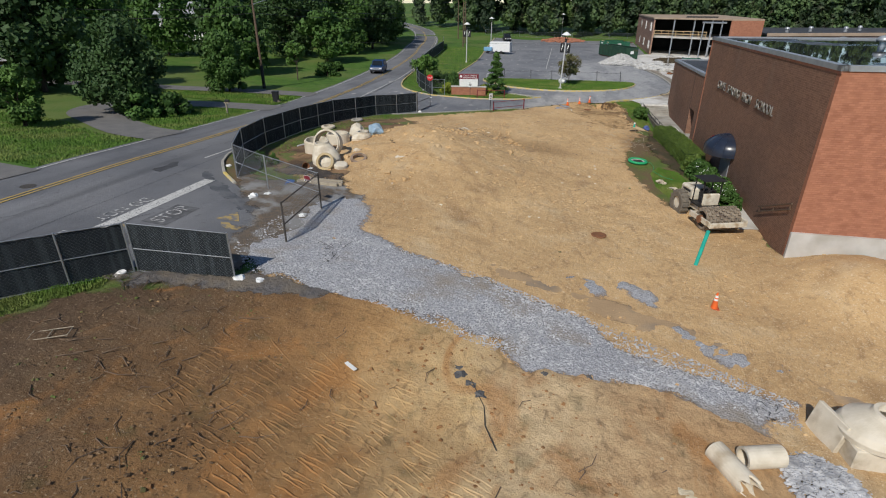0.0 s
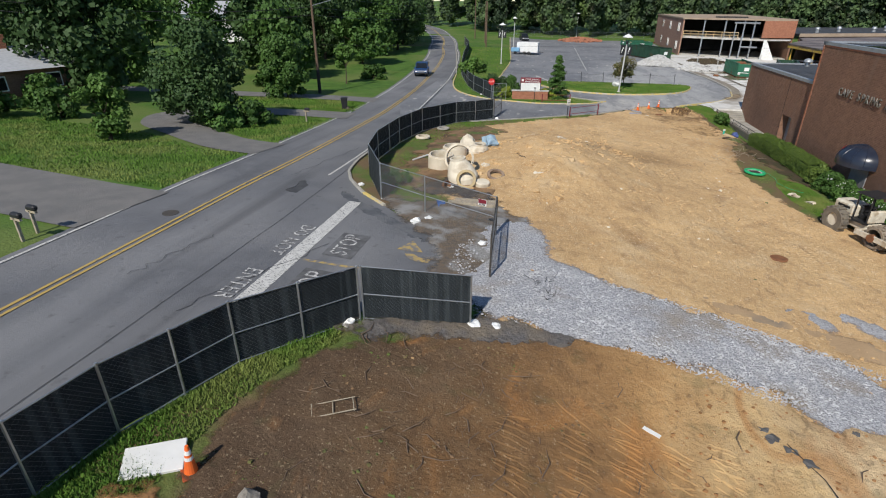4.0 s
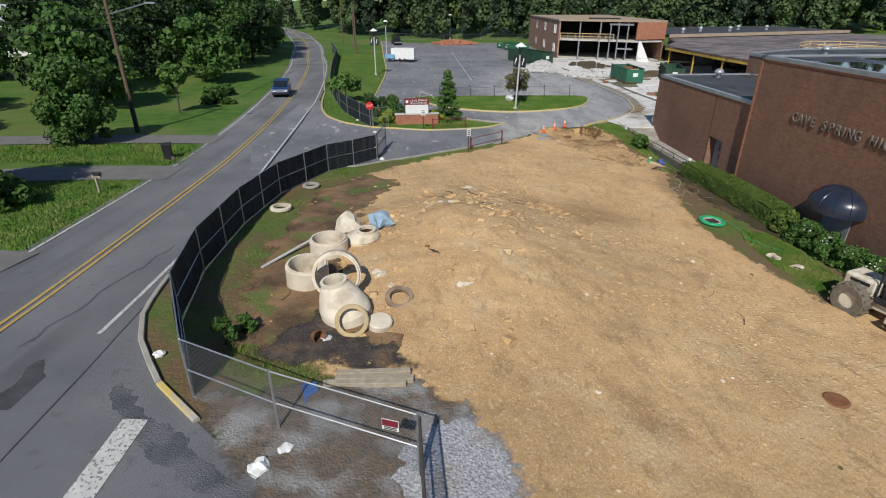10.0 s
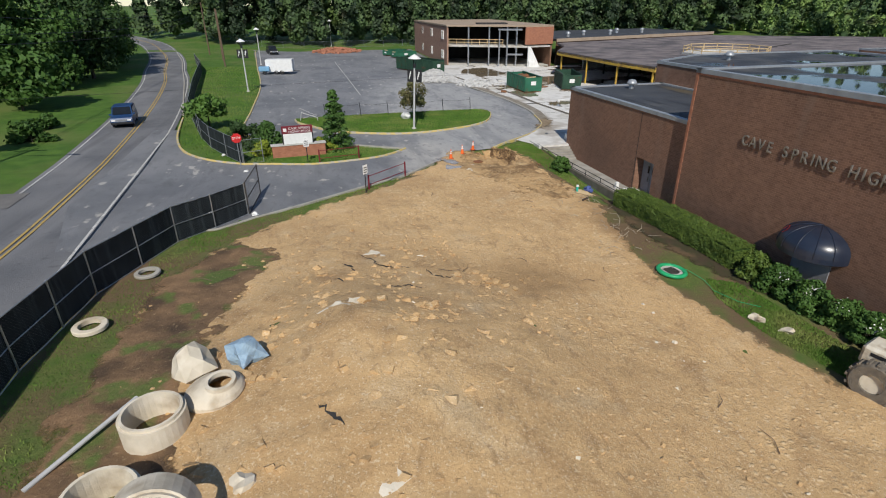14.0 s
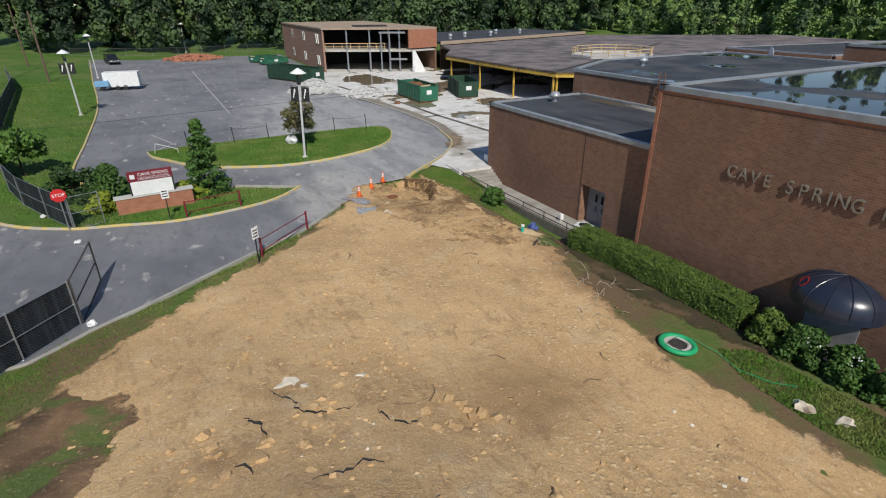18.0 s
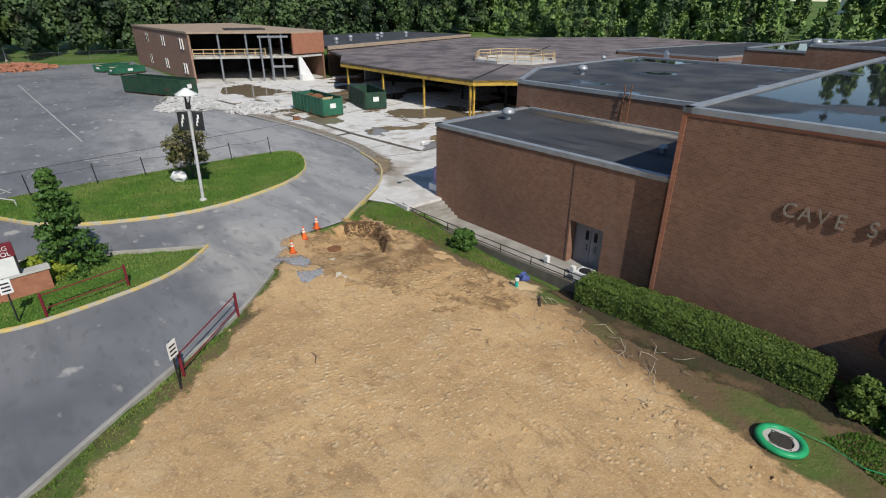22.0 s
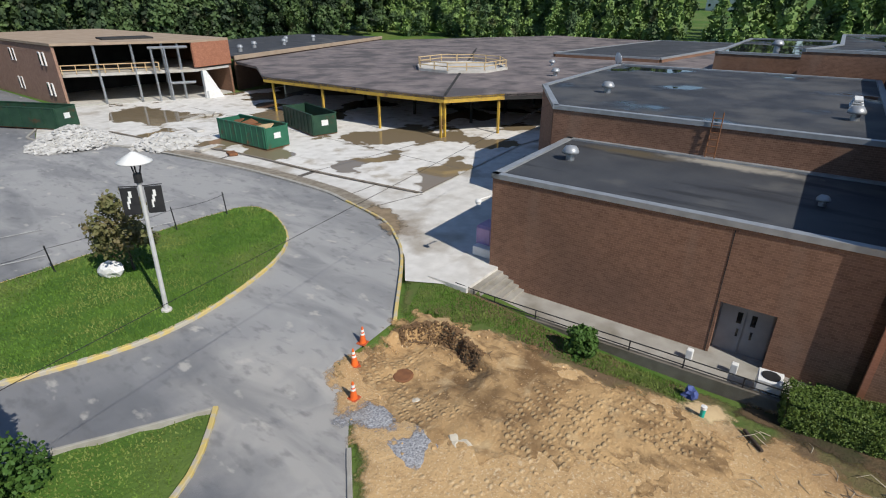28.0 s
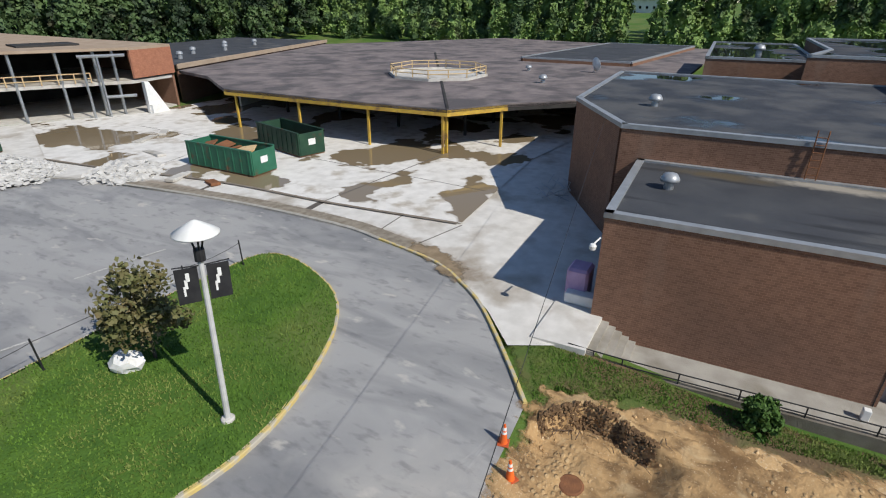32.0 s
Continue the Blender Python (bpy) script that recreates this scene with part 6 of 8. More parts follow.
for x, y, s, q, lab in ((-8.85, 26.0, 0.5, 0.16, "pale flat stone slab on clay"), (-9.8, 32.7, 0.42, 0.2, "pale split rock on the heap"), (-9.3, 33.0, 0.3, 0.2, "pale split rock on the heap"), (-7.8, 40.1, 0.45, 0.16, "pale chalky stone in the clay"), (-7.35, 39.8, 0.34, 0.25, "pale chalky stone in the clay"), (-5.7, 39.8, 0.3, 0.3, "pale chalky stone in the clay"), (-5.6, 37.5, 0.3, 0.3, "pale chalky stone in the clay"), (0.8, 54.5, 0.4, 0.25, "pale broken slab in the clay"), (1.6, 57.0, 0.2, 0.5, "pale stone by the manhole"), (-12.1, 26.7, 0.28, 0.7, "pale rounded stone on clay"), (-11.6, 25.9, 0.2, 0.6, "pale stone on clay soil"), (-13.4, 31.9, 0.3, 0.7, "tan stone on clay soil"), (-12.9, 32.0, 0.26, 0.7, "tan stone on clay soil"), (-3.0, 33.0, 0.22, 0.7, "tan stone on clay soil"), (7.5, 33.2, 0.35, 0.5, "pale stone by the grass"), (8.1, 32.2, 0.3, 0.5, "pale stone by the grass")):
    rock("stone", pose(x, y, gz(x, y) + s * q * 0.3, 0, 12, x * 50), s, PIPECON if lab[:4] == "pale" else DIRT, lab, "stone", x + y, q, 1.1)

# ---- drainage structure in the cut ----
st = thing("catch_basin", pose(10.6, 10.2, gz(10.6, 10.2) - 0.15, 0, 0, 10), "precast catch basin with cone top in the cut", "catch basin")
part("chamber", box(-0.85, 0.95, -0.75, 0.95, -0.3, 0.95, None, 0.03), PIPECON, st)
own = lathe([(0.95, 0.95), (0.97, 1.12), (0.92, 1.3), (0.5, 1.62), (0.47, 1.72), (0.36, 1.72), (0.34, 1.5), (0.75, 1.15), (0.75, 0.95)], 36)
for v in own.verts:
    v.co.x += 0.55 * max(0, (v.co.z - 1.12))
part("cone_top", own, PIPECON, st, smooth=False)
part("side_slab", box(-0.08, 0.08, -0.6, 0.6, -0.4, 1.3, None, 0.02, pose(-1.15, 0.35, 0, 0, 12, 8)), PIPECON, st, "leaning grey concrete slab")
for x, y, a, ln in ((6.75, 7.2, 118, 1.45), (6.75, 8.35, 18, 1.1)):
    own = lathe([(0.31, 0), (0.31, ln), (0.24, ln), (0.24, 0)], 24)
    for v in own.verts:
        if ln > 1.3 and v.co.z < 0.01:
            v.co.z += 0.3 * abs(math.sin(3.1 * math.atan2(v.co.y, v.co.x)))
    p = part("concrete_pipe", own, PIPECON, None, "broken pale concrete pipe length", "", "pipe", "broken pipes")
    p.matrix_basis = pose(x, y, gz(x, y) + 0.36, 90, 0, a - 90) @ Matrix.Rotation(math.pi, 4, "X")


def pile(name, cx, cy, r, h, n, size, material, label, category, seed):
    """A heap of loose pieces, joined."""
    g = np.random.default_rng(seed)
    V, F = [], []
    for i in range(n):
        d, a = r * math.sqrt(g.random()) * (0.8 + 0.3 * g.random()), g.uniform(0, 6.283)
        x, y = cx + d * math.cos(a), cy + d * math.sin(a)
        z = G(x, y) + h * max(0, 1 - (d / r) ** 1.3) * g.uniform(0.75, 1.0) + 0.12
        s = size * g.uniform(0.5, 1.5)
        base = g.normal(size=(3, 3))
        base = np.linalg.qr(base)[0] * (s, s * g.uniform(0.5, 1), s * g.uniform(0.25, 0.7))
        c = np.array([[-1, -1, -1], [1, -1, -1], [0.8, 1, -1], [-1, 0.7, -1], [-0.7, -1, 1], [1, -0.8, 1], [0.9, 0.8, 1], [-0.8, 1, 1]]) * 0.5
        k = len(V)
        V += (c @ base + (x, y, z)).tolist()
        F += [[k + q for q in f] for f in ((3, 2, 1, 0), (4, 5, 6, 7), (0, 1, 5, 4), (1, 2, 6, 5), (2, 3, 7, 6), (3, 0, 4, 7))]
    return raw(name, V, F, material, None, label, "stuff", category)


pile("crushed_stone_heap", 8.9, 8.3, 1.15, 0.3, 1300, 0.09, STONE, "loose heap of pale crushed stone", "stone heap", 3)
RUBBLE = mat("broken_concrete", (0.56, 0.55, 0.53), (0.42, 0.41, 0.39), 2.0, 0.85)
pile("rubble_heap", 8.3, 104.5, 3.7, 1.7, 2600, 0.27, RUBBLE, "heap of white broken concrete", "rubble heap", 5)
pile("rubble_heap", 13.4, 97.2, 2.7, 1.0, 420, 0.5, RUBBLE, "heap of broken concrete slabs", "rubble heap", 6)
pile("brick_rubble", -5, 166, 6.0, 1.0, 500, 0.5, BRICK_RED_SUN, "low heap of broken red brick", "rubble heap", 8)
for x, y, a, ln in ((14.6, 92.6, 20, 2.2), (15.0, 89.2, 70, 1.4), (21, 106, 30, 3.2), (23.5, 107, 50, 2.6), (18.0, 100.5, 80, 3.0)):
    own = box(-ln / 2, ln / 2, -0.35, 0.35, 0, 0.22, None, 0.02)
    b = part("broken_slab", own, RUST if ln < 1.5 else CONCRETE, None, "broken slab left on the plaza", "", "slab", "broken slabs")
    b.matrix_basis = pose(x, y, gz(x, y) + 0.13, 2, 3, a)



def sticks(name, spots, spread, n, ln, r, material, label, seed, dz=0.1):
    """A tangle of roots or twigs, joined."""
    g = np.random.default_rng(seed)
    own = bmesh.new()
    for x0, y0 in spots:
        for k in range(n):
            x, y, a = x0 + g.normal() * spread, y0 + g.normal() * spread, g.uniform(0, 6.283)
            q = ln * g.uniform(0.4, 1.2)
            z = G(x, y) + dz
            m1 = (x + q * 0.5 * math.cos(a), y + q * 0.5 * math.sin(a), z + g.uniform(0, 0.25) * q)
            tube((x, y, z - 0.05), m1, r, own, 4, r * 0.8)
            tube(m1, (x + q * math.cos(a + 0.4), y + q * math.sin(a + 0.4), z + g.uniform(-0.02, 0.3) * q), r * 0.8, own, 4, r * 0.3)
    return part(name, own, material, None, label, "stuff", "roots")


for k, (x, y) in enumerate(((4.3, 59.75), (4.6, 59.5), (4.9, 59.25), (5.15, 58.95), (5.3, 58.6), (5.3, 58.2), (5.2, 57.8), (5.05, 57.4), (4.85, 57.0), (4.7, 56.6))):
    pile("earth_clods", x, y, 0.3, 0.1, 70, 0.085, mat("raw_earth", (0.2, 0.122, 0.062), (0.12, 0.072, 0.038), 3.0, 0.95), "broken dark clods along the dug lip", "earth", 140 + k)
sticks("torn_roots", ((5.0, 58.3), (4.8, 57.0), (4.6, 59.3)), 0.35, 4, 0.6, 0.016, POLE, "torn roots sticking out of the bank", 51, 0.25)
sticks("loose_roots", ((6.6, 46.8), (6.2, 44.5), (5.6, 42.8), (6.0, 41.0), (4.6, 40.2), (6.9, 42.2), (5.2, 45.8)), 0.6, 7, 0.8, 0.018, WOOD, "pale roots and sticks on the clay edge", 52, 0.1)
sticks("gravel_brush", ((-8.0, 14.4), (-7.8, 13.4), (8.2, 10.9)), 0.16, 9, 0.4, 0.014, BLACK, "dark brush lying on the gravel", 53, 0.17)
sticks("soil_brush", ((-13.0, 6.6), (-12.2, 7.6), (-11.0, 8.2), (-12.6, 4.2), (-11.4, 5.2), (-9.6, 6.6), (-10.6, 3.2), (-8.6, 4.4)), 0.8, 9, 0.32, 0.008, POLE, "brush and roots in the topsoil", 54, 0.17)
lg = part("log", tube((6.95, 47.65, gz(6.95, 47.65) + 0.16), (6.25, 47.05, gz(6.25, 47.05) + 0.16), 0.07, None, 8, 0.055), BARK, None, "short brown log on the clay", "", "log")
rock("blue_cloth", pose(7.9, 49.5, gz(7.9, 49.5) + 0.2), 0.26, mat("blue_cloth", (0.09, 0.12, 0.32), (0.06, 0.09, 0.25), 6.0, 0.7), "crumpled blue cloth by the retaining wall", "cloth", 12, 0.8, 1.0)
lf = thing("ladder_frame", pose(-12.6, 5.45, gz(-12.6, 5.45) + 0.2, 0, 0, 26), "bent rusty ladder frame on topsoil", "ladder")
for y in (-0.22, 0.22):
    part("stile", tube((-0.55, y, 0), (0.55, y, 0.06), 0.016, None, 5), WOOD, lf)
for x in (-0.5, 0.0, 0.5):
    part("rung", tube((x, -0.22, 0.02), (x, 0.22, 0.04), 0.014, None, 5), WOOD, lf)
for x, y, a, s in ((-1.2, 9.0, 20, 0.4), (-0.95, 8.75, 70, 0.3), (-0.6, 8.4, 120, 0.35), (-1.5, 9.3, 160, 0.25), (1.2, 10.0, 30, 0.2), (2.6, 10.4, 60, 0.2)):
    rock("asphalt_chunk", pose(x, y, gz(x, y) + 0.14, 8, 12, a), s * 0.6, mat("old_asphalt", (0.14, 0.135, 0.13), (0.09, 0.088, 0.09), 4.0, 0.9, 0.6, 20.0), "broken dark asphalt chunk in the cut", "asphalt", x * 7 + y, 0.35, 1.0)
cb = part("black_hose", polytube([(-1.0, 8.9, gz(-1, 8.9) + 0.2), (-0.7, 8.4, gz(-0.7, 8.4) + 0.2), (-0.4, 7.9, gz(-0.4, 7.9) + 0.2), (-0.25, 7.2, gz(-0.25, 7.2) + 0.2), (0.2, 6.4, gz(0.2, 6.4) + 0.2)], 0.012), BLACK, None, "thin black hose lying across the cut", "", "hose")
cb = part("green_hose", polytube([(6.4, 37.7, gz(6.4, 37.7) + 0.16), (7.1, 37.4, gz(7.1, 37.4) + 0.14), (7.3, 36.4, gz(7.3, 36.4) + 0.13), (7.1, 35.4, gz(7.1, 35.4) + 0.13), (7.6, 34.4, gz(7.6, 34.4) + 0.13), (8.3, 33.9, gz(8.3, 33.9) + 0.13)], 0.014), GREENP, None, "green hose trailing through the grass", "", "hose")


def crack(pts, w, seed):
    """An open crack in dry clay: a jagged flat strip, the shade inside painted dark."""
    g = np.random.default_rng(seed)
    line = []
    for (x0, y0), (x1, y1) in zip(pts, pts[1:]):
        n = max(2, int(math.hypot(x1 - x0, y1 - y0) / 0.12))
        line += [(x0 + (x1 - x0) * k / n + g.normal() * 0.04, y0 + (y1 - y0) * k / n + g.normal() * 0.04) for k in range(n)]
    own = bmesh.new()
    prev = None
    for i, (x, y) in enumerate(line):
        e = w * (0.35 + 0.9 * g.random()) * math.sin(math.pi * (i + 0.5) / len(line)) ** 0.5
        z = G(x, y) + 0.065 + 0.06 * site_relief(x, y)
        cur = [own.verts.new((x - e * 0.3, y - e * 0.5, z)), own.verts.new((x + e * 0.3, y + e * 0.5, z))]
        if prev:
            own.faces.new((prev[0], cur[0], cur[1], prev[1]))
        prev = cur
    bmesh.ops.recalc_face_normals(own, faces=own.faces[:])
    return part("clay_crack", own, DARK, None, "flat dark strip for the shade in a clay crack", "structure", "crack")


crack([(-8.6, 40.3), (-8.4, 39.8), (-8.0, 39.3), (-7.9, 38.5), (-7.5, 38.4), (-6.6, 38.2), (-6.1, 38.6)], 0.07, 1)
crack([(-10.4, 28.5), (-10.05, 28.0), (-9.7, 27.45)], 0.13, 2)
crack([(-5.9, 37.9), (-5.7, 37.2), (-5.3, 36.7), (-4.7, 36.9)], 0.08, 3)
crack([(-8.2, 35.5), (-7.4, 35.4), (-6.9, 35.7), (-6.3, 35.4)], 0.09, 5)
crack([(-9.8, 37.0), (-9.5, 36.6), (-9.4, 36.2)], 0.08, 6)
crack([(-9.4, 39.0), (-9.0, 38.4), (-8.9, 37.7)], 0.1, 4)

def track_marks(line, w, pitch, seed, lift=0.17):
    """Cleat ridges pressed into soft soil by a crawler track: short broken bars across its way."""
    g = np.random.default_rng(seed)
    V, F = [], []
    (x0, y0), (x1, y1) = line
    ln = math.hypot(x1 - x0, y1 - y0)
    ux, uy = (x1 - x0) / ln, (y1 - y0) / ln
    for k in range(int(ln / pitch)):
        skew, at = g.normal() * 0.02, k * pitch + g.normal() * 0.015
        lo, hi = -w * g.uniform(0.3, 0.55), w * g.uniform(0.3, 0.55)
        prev = None
        for j in range(7):
            u = lo + (hi - lo) * j / 6
            c = at + skew * j + 0.25 * u + g.normal() * 0.012
            x, y = x0 + ux * c - uy * u, y0 + uy * c + ux * u
            z = G(x, y) + 0.10 + 0.055 * site_relief(x, y)
            hh = 0.045 * g.uniform(0.4, 1.0) * (0.3 if j in (0, 6) else 1.0)
            b = 0.042
            n = len(V)
            V += [(x - ux * b, y - uy * b, z - 0.02), (x - ux * b * 0.2, y - uy * b * 0.2, z + hh), (x + ux * b * 0.8, y + uy * b * 0.8, z - 0.02)]
            if prev is not None:
                F += [(prev, n, n + 1, prev + 1), (prev + 1, n + 1, n + 2, prev + 2)]
            prev = n
    return raw("track_ridges", V, F, SOIL, None, "cleat ridges of a crawler track in soft soil", "stuff", "track marks")


for k, (line, w) in enumerate(((((-6.6, 3.4), (-6.75, 7.9)), 0.95), (((-5.5, 2.9), (-5.35, 8.3)), 0.95), (((-4.15, 3.2), (-4.0, 8.0)), 0.9), (((-3.2, 3.6), (-2.75, 8.6)), 0.8), (((-8.2, 4.4), (-8.4, 7.4)), 0.9), (((-1.9, 3.6), (-1.6, 6.2)), 1.0), (((-0.4, 3.0), (-0.2, 5.6)), 1.1))):
    track_marks(line, w, 0.2 if k < 5 else 0.16, 60 + k)

# ---- cones, posts, drain ----
cone = thing("traffic_cone", pose(7.8, 17.2, gz(7.8, 17.2) + 0.07), "orange traffic cone with white bands", "cone", "traffic cones")
part("base", box(-0.19, 0.19, -0.19, 0.19, 0, 0.04, None, 0.01), mat("cone_base", (0.5, 0.1, 0.03), (0.4, 0.08, 0.03), 3.0, 0.7), cone)
part("body", lathe([(0.14, 0.04), (0.035, 0.75), (0.0, 0.75), (0.0, 0.04)], 16), ORANGE, cone)
for z0, z1 in ((0.4, 0.48), (0.54, 0.64)):
    r = lambda z: 0.14 - 0.105 * (z - 0.04) / 0.71 + 0.004
    part("band", lathe([(r(z0), z0), (r(z1), z1), (r(z1) - 0.01, z1), (r(z0) - 0.01, z0)], 16), WHITE, cone, "white reflective band")
for x, y, a in ((-14.6, 2.9, 3), (2.6, 60.6, 2), (1.5, 59.9, -2), (0.2, 58.6, 3)):
    copy_thing(cone, pose(x, y, gz(x, y) + 0.06, a, -a * 0.7, x * 40))
wp = part("plastic_tray", box(-0.6, 0.6, -0.4, 0.4, 0, 0.08, None, 0.01), WHITE, None, "white plastic panel lying on grass", "", "panel")
wp.matrix_basis = pose(-15.5, 2.95, gz(-15.5, 2.95) + 0.05, 6, 2, 30)
rock("boulder", pose(-13.1, 2.6, gz(-13.1, 2.6) + 0.16), 0.24, mat("field_stone", (0.3, 0.275, 0.24), (0.2, 0.18, 0.15), 3.0, 0.9, 0.8, 8.0), "grey field stone in topsoil", "rock", 3, 1.0, 0.35)
tp = thing("marker_post", pose(7.7, 21.1, gz(7.7, 21.1), 0, 8, 20), "leaning teal plastic marker pipe", "pipe")
part("pipe", lathe([(0.09, -0.2), (0.09, 1.9), (0.075, 1.9), (0.075, -0.2)], 14), TEAL, tp)
gp = thing("capped_pipe", pose(6.75, 48.9, gz(6.75, 48.9) + 0.05), "green capped pipe stub in sand", "pipe")
part("pipe", lathe([(0.08, -0.1), (0.08, 0.42), (0.0, 0.42), (0.0, -0.1)], 14), TEAL, gp)
part("cap", lathe([(0.1, 0.4), (0.1, 0.5), (0.0, 0.52), (0.0, 0.4)], 14), WHITE, gp)
dr = thing("yard_drain", pose(6.2, 37.35, gz(6.2, 37.35) + 0.08, 2, 3, 15), "round yard drain in a green sediment ring", "drain")
own = lathe([(0.62 + 0.12 * math.cos(a), 0.08 + 0.1 * math.sin(a)) for a in [i * math.pi / 4 for i in range(8)]], 28)
part("sediment_ring", own, GREENP, dr, "green filter sock", smooth=True)
part("frame", lathe([(0.54, 0), (0.54, 0.09), (0.36, 0.09), (0.36, 0)], 24), CONCRETE, dr)
# Flat disc, coloured dark for the shade below the grate.
part("pit", lathe([(0.5, 0.01), (0.5, 0.03), (0.0, 0.03), (0.0, 0.01)], 20), DARK, dr)
for i in range(-4, 5):
    w = 0.3
    part("grate_bar", box(i * 0.08 - 0.02, i * 0.08 + 0.02, -w, w, 0.06, 0.1), IRON, dr)
for x, y in ((2.45, 58.35), (3.1, 22.3)):
    mh = part("manhole_cover", lathe([(0.0, 0), (0.38, 0), (0.4, 0.04), (0.34, 0.07), (0.0, 0.06)], 24), RUST, None, "rusty round manhole cover in clay", "", "manhole cover")
    mh.matrix_basis = pose(x, y, gz(x, y) + 0.12)
mh = part("road_manhole", lathe([(0.0, 0), (0.34, 0), (0.34, 0.012), (0.0, 0.012)], 24), IRON, None, "iron manhole cover in the road", "", "manhole cover")
mh.matrix_basis = pose(-24.3, 14.8, gz(-24.3, 14.8) + 0.034, 0, 3.4)

# ---- walkway by the locker wing ----
steps = thing("walkway", Matrix.Identity(4), "sunken concrete walkway with steps and retaining wall", "walkway")
part("floor", prism([(8.4, 59.6), (9.35, 45.9), (13, 45.9), (13, 59.6)], -0.6, -0.02), WALK, steps)
# Wall colour darkened to carry the shading on its outer face.
part("retaining_wall", prism([(8.2, 62.3), (9.3, 45.9), (9.5, 45.9), (8.45, 62.3)], -0.9, 0.4), mat("stained_wall", (0.2, 0.18, 0.15), (0.14, 0.125, 0.1), 1.5, 0.9, 0.6, 20.0), steps, "concrete retaining wall coloured dark for its shaded face")
part("landing", prism([(8.3, 59.6), (12.5, 59.6), (12.5, 61.8), (8.2, 61.8)], -0.5, 0.93), SLAB, steps)
for i in range(5):
    part("step", prism([(8.46, 59.6 - 0.3 * i), (12.3, 59.6 - 0.3 * i), (12.3, 59.29 - 0.3 * i), (8.48, 59.29 - 0.3 * i)], -0.5, 0.77 - 0.16 * i), WALK, steps)
rl = thing("handrail", Matrix.Identity(4), "black pipe handrail along the retaining wall", "handrail")
top = [(8.44, 60.3), (8.5, 59.3), (8.56, 58.2), (9.4, 46.1)]
zz = (0.42, 0.36, 0.34, 0.3)
for i in range(3):
    a, b = Vector((*top[i], zz[i])), Vector((*top[i + 1], zz[i + 1]))
    for h in (0.28, 0.62):
        part("rail", tube(a + Vector((0, 0, h * 0.85)), b + Vector((0, 0, h * 0.85)), 0.028, None, 6), BLACK, rl)
    n = 1 if i < 2 else 6
    for k in range(n):
        p = a.lerp(b, k / n)
        part("rail_post", tube(p - Vector((0, 0, 0.1)), p + Vector((0, 0, 0.53)), 0.026, None, 6), BLACK, rl)
for y0, y1, z0, z1 in ((15.3, 4.9, -1.2, 5.48), (2.95, 0.02, -1.2, 5.48), (4.9, 2.95, 2.36, 5.48), (4.9, 2.95, -1.2, -0.4)):
    part("wall", prism([(0.4, y0), (0.4, y1), (0.7, y1), (0.7, y0)], z0, z1), BRICK, low)
for y in (2.85, 4.9):
    part("door_jamb", box(0.7, 1.1, y, y + 0.1, -0.4, 2.46), BRICK, low)
part("door_head", box(0.7, 1.1, 2.95, 4.9, 2.363, 2.46), CONCRETE, low)
dw = part("door", box(1.02, 1.08, 2.953, 4.897, -0.4, 2.36), DOORP, low, "grey steel double door")
for y in (3.02, 3.945):
    d = part("leaf", box(0.97, 1.02, y, y + 0.89, -0.38, 2.3), DOORP, low, "grey door leaf")
for y in (3.55, 4.05):
    part("door_light", box(0.955, 0.972, y, y + 0.18, 1.35, 1.85), GLASS, low, "narrow dark door light")
    part("door_vent", box(0.955, 0.972, y + 0.02, y + 0.1, 0.75, 1.1), GLASS, low)
part("expansion_joint", box(0.385, 0.4, 5.0, 5.03, -1.0, 5.37), DARK, low)
ac = thing("condenser", pose(9.9, 47.4, 0.1, 0, 0, 5), "pale air-conditioning condenser unit", "condenser")
part("casing", box(-0.4, 0.4, -0.4, 0.4, 0, 0.75, None, 0.02), WHITE, ac)
part("fan_grille", lathe([(0.0, 0.752), (0.3, 0.752), (0.3, 0.78), (0.26, 0.78), (0.0, 0.765)], 20), BLACK, ac)
for x, y in ((10.6, 48.6), (10.5, 50.2)):
    b = part("wall_block", box(-0.12, 0.12, -0.12, 0.12, 0, 0.45, None, 0.02), WHITE, None, "white vent stub on the walkway", "", "vent")
    b.matrix_basis = pose(x, y, -0.02)


def vent(m, s, label="silver mushroom roof vent"):
    v = thing("roof_vent", m, label, "roof vent", "roof vents")
    part("stack", lathe([(0.22 * s, 0), (0.2 * s, 0.45 * s), (0.0, 0.45 * s), (0.0, 0)], 16), STEEL, v)
    part("hood", lathe([(0.42 * s, 0.38 * s), (0.42 * s, 0.5 * s), (0.28 * s, 0.72 * s), (0.0, 0.78 * s), (0.0, 0.38 * s)], 18), FLASH, v, smooth=True)
    return v


for lx, ly, z, s in ((4.9, 13.4, 5.6, 1.0), (4.4, 2.6, 5.6, 0.6), (16.0, 15.6, 7.33, 1.0), (14.5, 2.0, 7.33, 1.0), (8, -8, 8.65, 0.9), (21, -17, 8.65, 1.6), (50, 9, 8.08, 1.4), (46, -8, 9.18, 1.3), (40, 30, 4.95, 1.2), (50, 35, 4.95, 1.0)):
    vent(SCH @ pose(lx, ly, z), s)
hv = thing("roof_louvre", SCH @ pose(19, 1.9, 7.33), "white louvred roof unit", "roof unit")
for i in range(4):
    part("louvre", box(-0.9, 0.9, -0.35 + 0.05 * i, 0.35 - 0.05 * i, 0.05 + i * 0.14, 0.14 + i * 0.14), WHITE, hv)
ld = thing("roof_ladder", SCH @ pose(9.0, 7.6, 5.6), "short rusty steel roof ladder", "ladder")
for y in (-0.22, 0.22):
    part("stile", tube((0, y, 0), (0.1, y, 2.4), 0.03, None, 6), RUST, ld)
